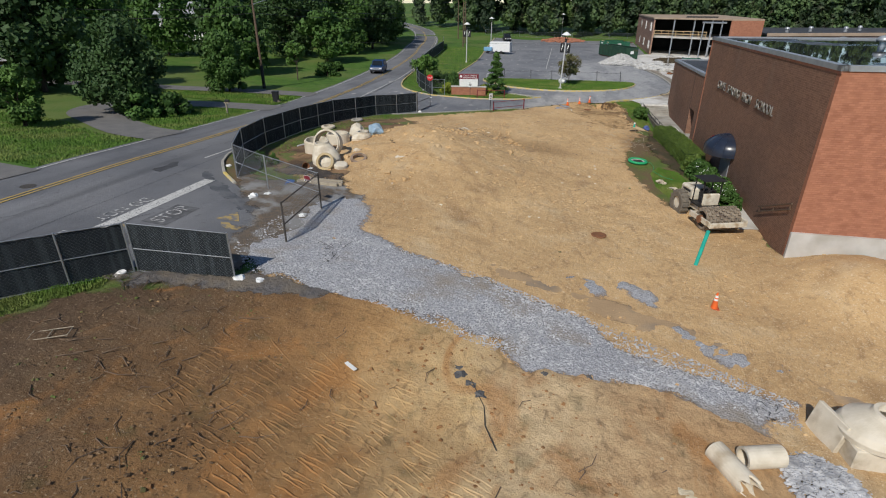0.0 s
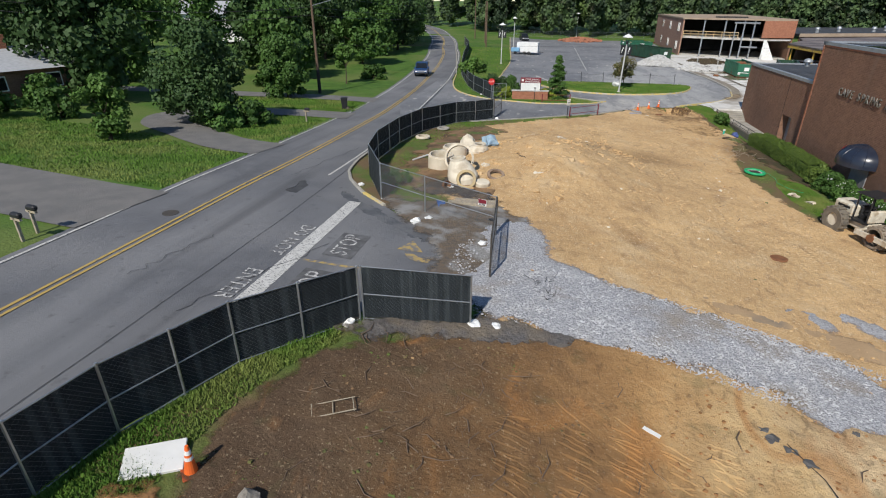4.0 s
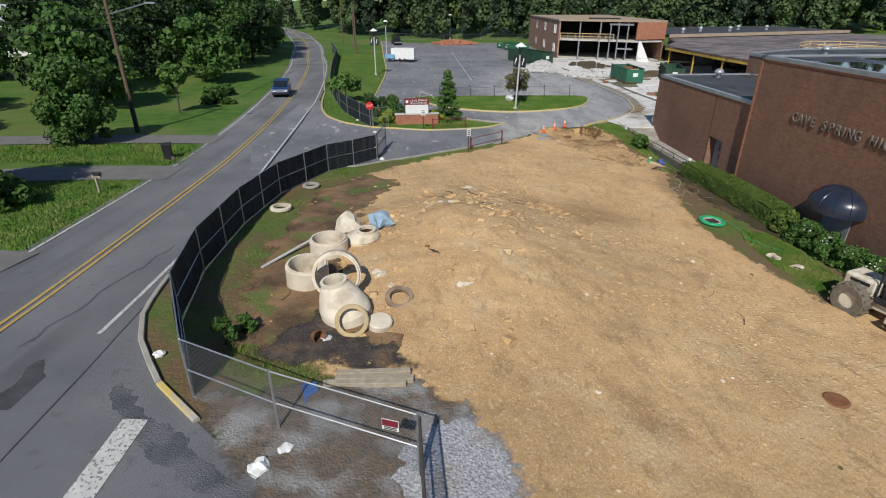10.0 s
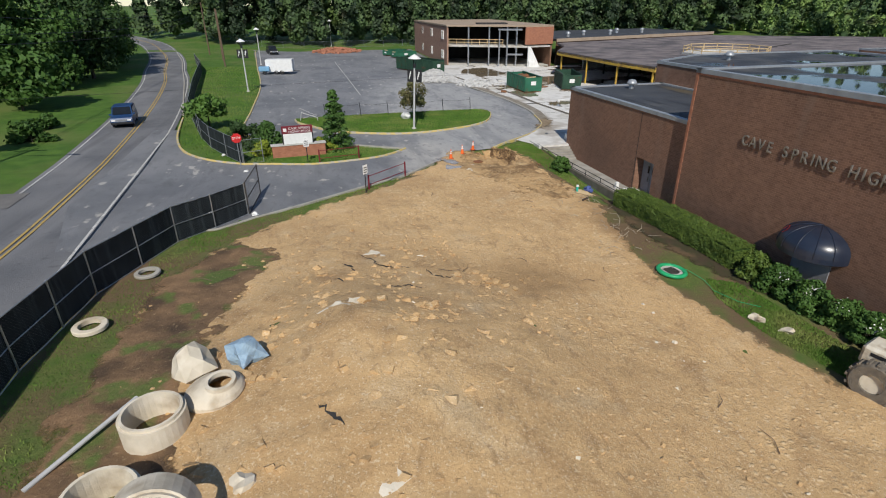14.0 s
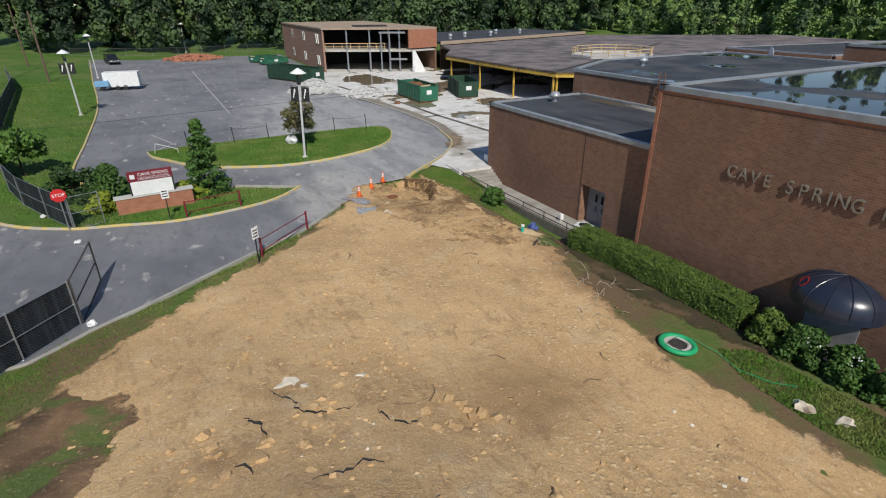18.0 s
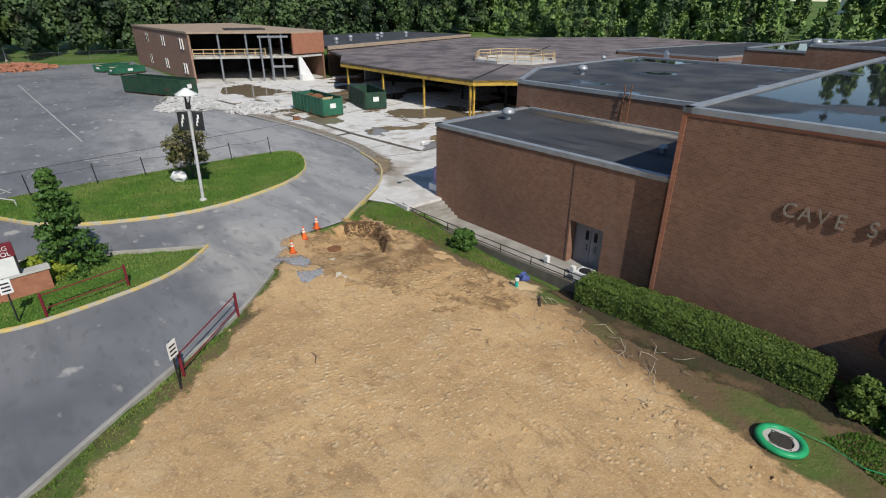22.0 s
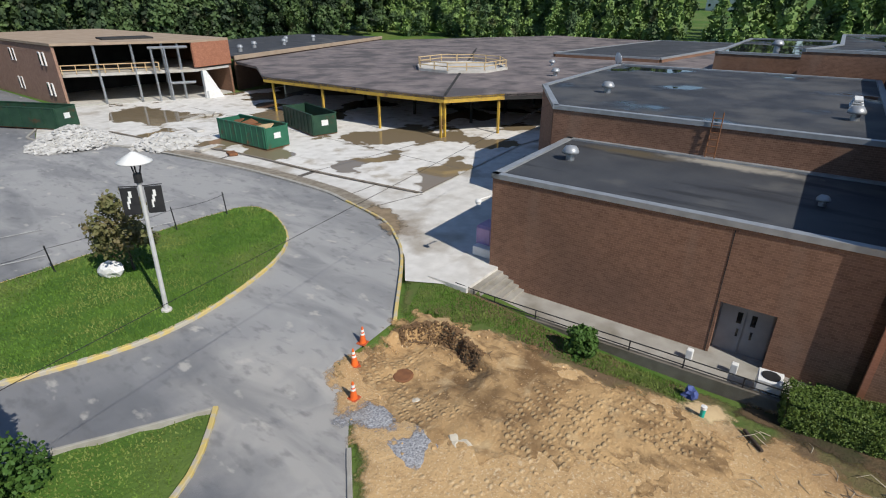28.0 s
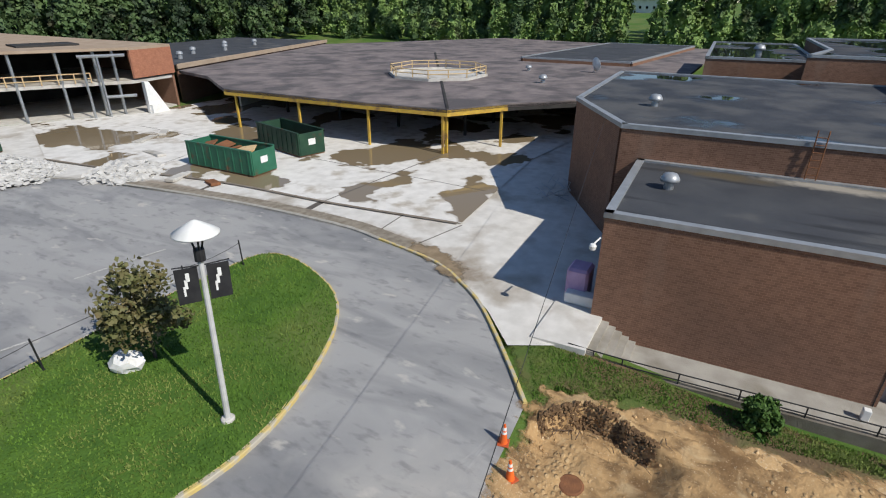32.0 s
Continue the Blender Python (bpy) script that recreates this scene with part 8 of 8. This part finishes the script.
lp = lamp_post(-1.15, 68.6, 6.9, "silver lamp post with cone shade and black banners", True)
lp.matrix_basis = pose(-1.15, 68.6, G(-1.15, 68.6) + 0.2, 0, 2.0, -30)
for x, y in ((-19.8, 97.8), (-21.2, 134), (-6, 180)):
    lamp_post(x, y, 6.9, "silver lamp post with cone shade", x < -19.5 and y < 100)


def utility_pole(x, y, h, arm=False, lean=0):
    t = thing("utility_pole", pose(x, y, G(x, y), 0, lean, 0), "brown timber utility pole", "utility pole", "utility poles")
    part("pole", tube((0, 0, -0.3), (0, 0, h), 0.17, None, 10, 0.11), POLE, t)
    if arm:
        part("sleeve", tube((0, 0, 0.0), (0, 0, 2.6), 0.19, None, 10), BLACK, t, "dark base sleeve")
        part("lamp_arm", tube((0, 0, 9.1), (3.6, -1.0, 9.9), 0.05, None, 6), STEEL, t)
        part("lamp_head", box(3.5, 4.3, -1.2, -0.95, 9.84, 9.98, None, 0.03), STEEL, t)
        part("crossarm", box(-1.1, 1.1, -0.06, 0.06, 10.6, 10.72), POLE, t)
    return t


utility_pole(-35.2, 53.6, 11.5, True)
for x, y, h in ((-34.5, 156, 11), (-27.4, 130, 10), (-29.5, 142, 10), (-58, 36, 10.5)):
    utility_pole(x, y, h)


def wire(a, b, sag, r=0.025):
    a, b = Vector(a), Vector(b)
    pts = [a.lerp(b, k / 14) - Vector((0, 0, sag * 4 * (k / 14) * (1 - k / 14))) for k in range(15)]
    return part("overhead_cable", polytube(pts, r), BLACK, None, "thin black overhead cable between poles", "", "cable", "overhead cables")


for z in (10.3, 9.0, 8.2):
    wire((-35.2, 53.6, G(-35, 53) + z), (-58, 36, G(-58, 36) + z - 0.5), 0.8)
    wire((-35.2, 53.6, G(-35, 53) + z), (-34.5, 156, G(-34.5, 156) + z), 1.5)
wire((-51, 50.1, 7.2), (27.2, 63.9, 7.0), 0.0, 0.008)
for x, y in ((-5.7, 76.6), (-2.7, 76.5), (3.6, 76.8), (6.8, 76.8), (-9.5, 76.4)):
    t = thing("chain_post", pose(x, y, G(x, y) + 0.1, 3, -4, 0), "thin black steel post at the island edge", "post", "island posts")
    part("shaft", tube((0, 0, -0.2), (0, 0, 1.55), 0.035, None, 8), BLACK, t)
    part("foot", tube((0, 0, 0), (0, 0, 0.12), 0.06, None, 8), BLACK, t)
posts = sorted([(-5.7, 76.6), (-2.7, 76.5), (3.6, 76.8), (6.8, 76.8), (-9.5, 76.4)])
for a, b in zip(posts, posts[1:]):
    wire((*a, G(*a) + 1.45), (*b, G(*b) + 1.45), 0.12, 0.012)
pr = thing("pipe_rail", pose(-12.2, 75.4, G(-12.2, 75.4) + 0.1, 0, 0, -20), "low pale bent pipe rail at the island end", "rail")
part("post", tube((0, 0, -0.1), (0.25, 0, 0.95), 0.035, None, 8), LAMPP, pr)
part("bar", tube((0.25, 0, 0.95), (1.9, 0.1, 0.45), 0.035, None, 8), LAMPP, pr)
part("post", tube((1.9, 0.1, 0.45), (1.95, 0.1, -0.1), 0.035, None, 8), LAMPP, pr)
rock("white_boulder", pose(-1.15, 73.9, gz(-1.15, 73.9) + 0.5), 0.55, WHITE, "white painted boulder under the bush", "rock", 9, 0.75, 0.5)

# ---- school sign, stop sign, barrier gates ----
sn = thing("school_sign", pose(-11.87, 61.25, G(-11.87, 61.25), 0, 0, 6), "maroon and white school name sign on brick", "sign")
part("brick_base", box(-2.1, 2.1, -0.1, 0.35, -0.2, 0.95), BRICK_RED_SUN, sn)
part("stone_cap", box(-2.18, 2.18, -0.16, 0.41, 0.953, 1.05), CONCRETE, sn)
part("header", box(-1.2, 1.2, -0.14, 0.06, 1.9, 2.5, None, 0.01), RED, sn, "maroon header panel")
part("message_panel", box(-1.12, 1.12, -0.13, 0.05, 1.06, 1.89, None, 0.01), WHITE, sn, "blank white message panel")
for x in (-1.16, 1.16):
    part("sign_post", box(x - 0.05, x + 0.05, -0.06, 0.04, 0.9, 2.45), BLACK, sn)
for word, x, z in (("CAVE", -0.32, 2.3), ("SPRING", 0.56, 2.3), ("HIGH", -0.36, 2.05), ("SCHOOL", 0.52, 2.05)):
    lettering(word, pose(x, -0.15, z, 90, 0, 0), 0.27, WHITE, 0.004, "name_word", "white lettering", sn)
part("emblem", box(-1.08, -0.82, -0.148, -0.142, 2.08, 2.34), WHITE, sn, "plain white emblem")
ss = thing("stop_sign", pose(-16.25, 59.35, G(-16.25, 59.35), 0, 0, 14), "red octagonal stop sign on a post", "sign")
part("post", tube((0, 0, -0.1), (0, 0, 2.3), 0.035, None, 6), STEEL, ss)
oc = [(0.38 * math.cos(math.pi / 8 + i * math.pi / 4), 0.38 * math.sin(math.pi / 8 + i * math.pi / 4)) for i in range(8)]
own = prism(oc, 0, 0.02)
own.transform(pose(0, -0.03, 2.1, 90, 0, 0))
part("plate", own, SIGNRED, ss)
lettering("STOP", pose(0, -0.053, 2.1, 90, 0, 0), 0.25, WHITE, 0.002, "stop_word", "white lettering", ss)


def barrier(a, b, n, label):
    t = thing("pipe_barrier", pose(*a, G(*a)), label, "barrier", "pipe barriers")
    inv = t.matrix_basis.inverted()
    a, b = Vector(a), Vector(b)
    for p in (a, b):
        part("post", tube(inv @ Vector((p.x, p.y, G(p.x, p.y) - 0.1)), inv @ Vector((p.x, p.y, G(p.x, p.y) + 1.05)), 0.055, None, 8), RED, t)
    for z in (0.35, 0.95)[:n]:
        part("rail", tube(inv @ Vector((a.x, a.y, G(a.x, a.y) + z)), inv @ Vector((b.x, b.y, G(b.x, b.y) + z)), 0.026, None, 6), RED, t)


barrier((-10.3, 58.7), (-7.2, 59.5), 2, "maroon pipe barrier beside the drive")
barrier((-7.15, 51.2), (-4.3, 54.0), 2, "maroon pipe barrier along the kerb")
for x, y, a in ((-7.4, 50.6, 40), (-11.2, 58.9, 5)):
    t = thing("post_sign", pose(x, y, G(x, y), 0, 0, a), "black post with a narrow white sign", "sign")
    part("post", tube((0, 0, -0.1), (0, 0, 1.9), 0.035, None, 6), BLACK, t)
    part("plate", box(-0.2, 0.2, -0.05, -0.035, 1.3, 1.9), WHITE, t)
    for k in range(3):
        part("text_bar", box(-0.14, 0.14, -0.058, -0.051, 1.4 + 0.15 * k, 1.46 + 0.15 * k), BLACK, t)

# ---- roll-off containers ----
def dumpster(m, ln, w, h, material, label, empty=True):
    t = thing("dumpster", m, label, "dumpster", "dumpsters")
    for y in (-w / 2, w / 2):
        part("side", box(-ln / 2, ln / 2, y - 0.05, y + 0.05, 0.2, h), material, t)
        part("top_rail", box(-ln / 2, ln / 2, y - 0.09, y + 0.09, h, h + 0.1), material, t)
        for k in range(9):
            x = -ln / 2 + 0.3 + k * (ln - 0.6) / 8
            part("rib", box(x - 0.06, x + 0.06, y - 0.1 if y < 0 else y + 0.052, y - 0.052 if y < 0 else y + 0.1, 0.25, h - 0.02), material, t)
    for x in (-ln / 2, ln / 2):
        part("end", box(x - 0.05, x + 0.05, -w / 2 + 0.05, w / 2 - 0.05, 0.2, h), material, t)
    part("floor", box(-ln / 2, ln / 2, -w / 2, w / 2, 0.12, 0.22), RUST, t)
    for x in (-ln / 2 + 0.5, ln / 2 - 0.5):
        for y in (-0.7, 0.7):
            part("wheel", tube((x, y - 0.1, 0.12), (x, y + 0.1, 0.12), 0.12, None, 10), BLACK, t)
    part("placard", box(-0.5, 0.4, -w / 2 - 0.115, -w / 2 - 0.103, h * 0.45, h * 0.8), WHITE, t, "white placard")
    part("placard", box(-ln / 2 - 0.066, -ln / 2 - 0.052, -0.35, 0.35, h * 0.5, h * 0.75), WHITE, t, "white placard")
    if not empty:
        for k in range(5):
            part("debris", box(-0.9, 0.9, -0.5, 0.5, 0, 0.12, None, 0.02, pose(-ln / 2 + 1.0 + k * 1.2, 0.2 * (-1) ** k, h * 0.8, 12 * (-1) ** k, 8, 30 * k)), LUMBER if k < 2 else RUST, t, "broken boards")
    return t


dumpster(pose(18.6, 91.2, 0.93, 0, 0, 91), 7.2, 2.4, 2.0, SKIP, "green roll-off dumpster with broken boards", False)
dumpster(pose(25.4, 91.4, 0.93, 0, 0, 76), 6.9, 2.5, 2.1, SKIP_D, "dark green roll-off dumpster on the slab")
dumpster(pose(8.2, 117.4, 0.86, 0, 0, 115.5), 11.5, 2.5, 2.2, SKIP_D, "long dark green roll-off dumpster by the wall")
dumpster(pose(8.3, 152, 0.86, 0, 0, 30), 5.5, 2.3, 1.2, SKIP, "low green dumpster filled with rubble", False)
dumpster(pose(9.6, 146, 0.86, 0, 0, 20), 5.5, 2.3, 1.2, SKIP, "low green dumpster filled with rubble", False)
ch = thing("scrap_heap", pose(24.6, 66.0, 0.93), "tangled pile of salvaged steel frames", "scrap metal")
g = np.random.default_rng(5)
for k in range(26):
    a, r = g.uniform(-0.9, 0.9) + 0.3, g.uniform(1.2, 2.0)
    x, y, z = g.uniform(-1.6, 1.6), g.uniform(-1.0, 1.0), g.uniform(0.03, 0.9)
    part("frame_bar", tube((x, y, z), (x + r * math.cos(a), y + r * math.sin(a), max(0.03, z + g.uniform(-0.5, 0.4))), 0.025, None, 5), STEEL, ch)
pb = part("plastic_bin", box(-0.6, 0.6, -0.5, 0.5, 0, 1.5, None, 0.12), mat("lilac_plastic", (0.5, 0.35, 0.55), (0.4, 0.28, 0.45), 2.0, 0.5), None, "lilac plastic bin in the wall's shade", "", "bin")
pb.matrix_basis = pose(12.5, 61.1, 0.93)
pb = part("bench", box(-0.3, 0.3, -0.7, 0.7, 0, 0.5, None, 0.03), WHITE, None, "white slatted bench end", "", "bench")
pb.matrix_basis = pose(11.75, 60.75, 0.95)


# ---- padfoot roller ----
ro = thing("padfoot_roller", pose(9.2, 27.45, -0.42, 0, 0, -70), "dusty cream padfoot soil compactor", "roller")
# x forward to the drum
part("chassis", box(-1.9, 0.3, -0.45, 0.45, 0.55, 1.0, None, 0.05), CREAM, ro)
part("engine_hood", box(-2.1, -0.75, -0.55, 0.55, 1.0, 1.75, None, 0.1), CREAM, ro, "cream engine hood with dark grille")
part("grille", box(-2.12, -2.09, -0.4, 0.4, 1.1, 1.6), BLACK, ro)
part("name_bar", box(-1.8, -1.0, -0.565, -0.552, 1.45, 1.58), BLACK, ro)
part("platform", box(-0.75, 0.25, -0.6, 0.6, 0.95, 1.05), BLACK, ro)
part("seat_base", box(-0.6, -0.2, -0.25, 0.25, 1.05, 1.35, None, 0.03), BLACK, ro)
part("seat_back", box(-0.65, -0.52, -0.25, 0.25, 1.35, 1.8, None, 0.04), BLACK, ro)
part("console", box(0.1, 0.3, -0.5, 0.5, 1.05, 1.75, None, 0.05), CREAM, ro, "cream control console")
part("steering_column", tube((0.12, 0, 1.5), (-0.05, 0, 1.8), 0.03), BLACK, ro)
own = lathe([(0.2 + 0.02 * math.cos(a), 0.02 * math.sin(a)) for a in [i * math.pi / 3 for i in range(6)]], 18, None, pose(-0.06, 0, 1.82, 0, -30, 0))
part("steering_wheel", own, BLACK, ro)
for x in (-0.68, 0.18):
    for y in (-0.52, 0.52):
        part("canopy_post", tube((x, y, 1.0), (x, y, 2.5), 0.04, None, 6), BLACK, ro)
part("canopy", box(-0.85, 0.4, -0.65, 0.65, 2.5, 2.56, None, 0.02), BLACK, ro, "dark roll-bar canopy")
for y in (-0.62, 0.62):
    s = 1 if y > 0 else -1
    tyre = part("tyre", lathe([(0.66, -0.24), (0.74, -0.16), (0.74, 0.16), (0.66, 0.24), (0.36, 0.22), (0.36, -0.22)], 28, None, pose(-1.35, y + 0.28 * s, 0.74, 90, 0, 0)), RUBBER, ro, "large lugged rear tyre")
    part("rim", lathe([(0.0, -0.1), (0.36, -0.14), (0.36, 0.14), (0.0, 0.1)], 20, None, pose(-1.35, y + 0.28 * s, 0.74, 90, 0, 0)), CREAM, tyre)
    for k in range(16):
        a = k * math.pi / 8
        part("tread_lug", box(-0.05, 0.05, -0.22, 0.22, 0.72, 0.79, None, 0, pose(-1.35, y + 0.28 * s, 0.74, 0, math.degrees(a), 0)), RUBBER, tyre)
for y in (-1.08, 1.08):
    part("drum_frame", box(0.2, 2.2, y - 0.05, y + 0.05, 0.55, 0.85, None, 0.02), CREAM, ro)
    part("hub", tube((1.25, y - 0.09, 0.68), (1.25, y + 0.09, 0.68), 0.22, None, 14), RUST, ro)
for x in (0.25, 2.2):
    part("cross_bar", box(x - 0.07, x + 0.07, -1.08, 1.08, 0.5, 0.78, None, 0.02), CREAM, ro)
drum = part("drum", lathe([(0.58, -0.98), (0.58, 0.98), (0.45, 0.98), (0.45, -0.98)], 28, None, pose(1.25, 0, 0.68, 90, 0, 0)), PADS, ro, "dusty padfoot drum")
padm = bpy.data.meshes.new("pad")
own = box(-0.07, 0.07, -0.07, 0.07, 0.56, 0.67)
own.to_mesh(padm)
own.free()
padm.materials.append(PADS)
for i in range(9):
    for k in range(14):
        p = new("pad", padm)
        p.parent = drum
        p.matrix_basis = pose(1.25, -0.86 + i * 0.215, 0.68, 0, (k + 0.5 * (i % 2)) * 360 / 14, 0)

# ---- vehicles and street things ----
def car(name, m, material, label, ln=4.5, w=1.8, h=1.65, box_body=False):
    t = thing(name, m, label, "car")
    prof = [(-ln / 2, 0.35), (-ln / 2, 0.9), (-ln / 2 + 0.15, 1.0), (-ln / 2 + 0.35, h - 0.05), (-ln / 2 + 0.7, h), (ln * 0.08, h), (ln * 0.24, 1.02), (ln / 2 - 0.1, 0.92), (ln / 2, 0.75), (ln / 2, 0.35)]
    own = bmesh.new()
    L2 = [own.verts.new((x, -w / 2 + (0.12 if z > 1.1 else 0), z)) for x, z in prof]
    R2 = [own.verts.new((x, w / 2 - (0.12 if z > 1.1 else 0), z)) for x, z in prof]
    own.faces.new(L2)
    own.faces.new(R2[::-1])
    for i in range(len(prof)):
        j = (i + 1) % len(prof)
        own.faces.new((L2[j], L2[i], R2[i], R2[j]))
    bmesh.ops.recalc_face_normals(own, faces=own.faces[:])
    part("body", own, material, t)
    for s in (-1, 1):
        y = s * (w / 2 - 0.05)
        part("side_glass", prism([(-ln / 2 + 0.5, min(y, y + 0.03 * s)), (ln * 0.1, min(y, y + 0.03 * s)), (ln * 0.1, max(y, y + 0.03 * s)), (-ln / 2 + 0.5, max(y, y + 0.03 * s))], 1.08, h - 0.14), GLASS, t)
        part("headlight", box(ln / 2 - 0.03, ln / 2 + 0.02, s * w * 0.36 - 0.17, s * w * 0.36 + 0.17, 0.66, 0.8), WHITE, t)
        part("mirror", box(ln * 0.17, ln * 0.22, s * (w / 2 + 0.1) - 0.08, s * (w / 2 + 0.1) + 0.08, 1.02, 1.16), material, t)
        for x in (-ln * 0.3, ln * 0.31):
            wheel = part("wheel", lathe([(0.34, -0.11), (0.34, 0.11), (0.2, 0.11), (0.2, -0.11)], 20, None, pose(x, s * (w / 2 - 0.1), 0.34, 90, 0, 0)), BLACK, t)
            part("rim", lathe([(0.0, -0.09), (0.2, -0.11), (0.2, 0.11), (0.0, 0.09)], 14, None, pose(x, s * (w / 2 - 0.1), 0.34, 90, 0, 0)), STEEL, wheel)
    own = bmesh.new()
    own.faces.new([own.verts.new(c) for c in ((ln * 0.105, -w / 2 + 0.2, h - 0.06), (ln * 0.235, -w / 2 + 0.12, 1.08), (ln * 0.235, w / 2 - 0.12, 1.08), (ln * 0.105, w / 2 - 0.2, h - 0.06))])
    own.transform(Matrix.Translation((0.03, 0, 0.02)))
    part("windscreen", own, GLASS, t)
    part("bumper", box(ln / 2 - 0.05, ln / 2 + 0.06, -w / 2, w / 2, 0.36, 0.56, None, 0.03), BLACK, t)
    part("grille", box(ln / 2 - 0.02, ln / 2 + 0.015, -0.45, 0.45, 0.6, 0.82), STEEL, t)
    return t


car("sport_utility_car", pose(-28.9, 75.5, G(-28.9, 75.5) + 0.05, 0, 0, -80), BLUE, "dark blue sport utility car on the road", 4.5, 1.85, 1.75)
car("pickup", pose(-20.8, 160, 1.1, 0, 0, -75), BLACK, "dark parked truck at the back of the lot", 5.2, 1.95, 1.9)
tr = thing("box_trailer", pose(-16.6, 119.6, G(-16.6, 119.6) + 0.05, 0, 0, -6), "white enclosed trailer parked in the lot", "trailer")
part("body", box(-2.3, 2.3, -1.1, 1.1, 0.45, 2.5, None, 0.05), WHITE, tr)
for x in (-0.6, 0.4):
    for y in (-1.0, 1.0):
        part("wheel", tube((x, y - 0.1, 0.35), (x, y + 0.1, 0.35), 0.35, None, 14), BLACK, tr)
part("tow_bar", tube((2.3, 0, 0.5), (3.4, 0, 0.45), 0.05, None, 6), BLACK, tr)
cp = thing("compressor", pose(-19.2, 118.2, G(-19.2, 118.2) + 0.05), "small blue towable compressor on wheels", "compressor")
part("casing", box(-0.9, 0.9, -0.6, 0.6, 0.5, 1.3, None, 0.1), mat("light_blue", (0.2, 0.4, 0.6), (0.17, 0.34, 0.5), 2.0, 0.5), cp)
for y in (-0.6, 0.6):
    part("wheel", tube((0, y - 0.08, 0.3), (0, y + 0.08, 0.3), 0.3, None, 12), BLACK, cp)
wb = thing("wheeled_bin", pose(-28.7, 45.2, G(-28.7, 45.2) + 0.03, 0, 0, 20), "black wheeled rubbish bin by the road", "bin")
own = box(-0.3, 0.3, -0.35, 0.35, 0.05, 1.0, None, 0.02)
for v in own.verts:
    if v.co.z < 0.5:
        v.co.x *= 0.8
        v.co.y *= 0.8
part("body", own, BLACK, wb)
part("lid", box(-0.33, 0.33, -0.4, 0.38, 1.0, 1.1, None, 0.03), BLACK, wb)
for y in (-0.25, 0.25):
    part("wheel", tube((0.28, y - 0.04, 0.12), (0.28, y + 0.04, 0.12), 0.12, None, 10), RUBBER, wb)
for x, y in ((-28.8, 37.2), (-27.6, 11.4), (-27.4, 10.6)):
    mb = thing("mailbox", pose(x, y, G(x, y), 0, 0, 80), "black roadside mailbox on a timber post", "mailbox", "mailboxes")
    part("post", box(-0.05, 0.05, -0.05, 0.05, -0.1, 1.0), WOOD, mb)
    part("cross_arm", box(-0.05, 0.05, -0.35, 0.2, 0.88, 0.98), WOOD, mb)
    own = box(-0.11, 0.11, -0.4, 0.1, 0.98, 1.2, None, 0.06)
    part("box", own, BLACK, mb)


def house(m, lx, ly, hw, hr, wall, roof, label, chimney=True):
    t = thing("house", m, label, "house", "houses")
    part("wall", box(-lx / 2, lx / 2, -ly / 2, ly / 2, -0.6, hw), wall, t)
    own = bmesh.new()
    e = 0.7
    a = [own.verts.new(c) for c in ((-lx / 2 - e, -ly / 2 - e, hw - 0.1), (lx / 2 + e, -ly / 2 - e, hw - 0.1), (lx / 2 + e, ly / 2 + e, hw - 0.1), (-lx / 2 - e, ly / 2 + e, hw - 0.1), (-lx / 2 - e, 0, hw + hr), (lx / 2 + e, 0, hw + hr))]
    for f in ((0, 1, 5, 4), (2, 3, 4, 5), (1, 2, 5), (3, 0, 4), (3, 2, 1, 0)):
        own.faces.new([a[i] for i in f])
    rf = part("roof", own, roof, t)
    if chimney:
        part("chimney", box(lx * 0.22, lx * 0.22 + 1.4, -0.5, 0.5, hw + hr * 0.4, hw + hr + 1.0), BRICK_RED_SUN, rf)
    for k in range(4):
        x = -lx / 2 + lx * (k + 0.5) / 4
        for s in (-1, 1):
            w = part("window", box(x - 0.6, x + 0.6, s * ly / 2 - 0.06, s * ly / 2 + 0.06, 0.9, 2.1), WHITE, t)
            part("pane", box(x - 0.5, x + 0.5, s * ly / 2 - 0.075, s * ly / 2 + 0.075, 1.0, 2.0), GLASS, w)
    part("door", box(-lx / 2 - 0.05, -lx / 2 + 0.05, -0.5, 0.5, 0.0, 2.1), DOORP, t)
    return t


# Walls take the darker BRICK in place of porch and tree shade.
house(pose(-58.5, 31.5, 3.7, 0, 0, 72), 17, 9, 2.6, 1.5, BRICK, ROOF_H, "long low house with pale roof, walls coloured dark for shade")
house(pose(-84, 108, 4.0, 0, 0, 20), 14, 10, 5.0, 2.4, WHITE, ROOF_H, "white two-storey house among trees", False)
house(pose(245, 99, G(245, 99) + 0.3, 0, 0, 75), 12, 9, 4.5, 2.4, WHITE, ROOF_H, "pale distant house above the woods", False)
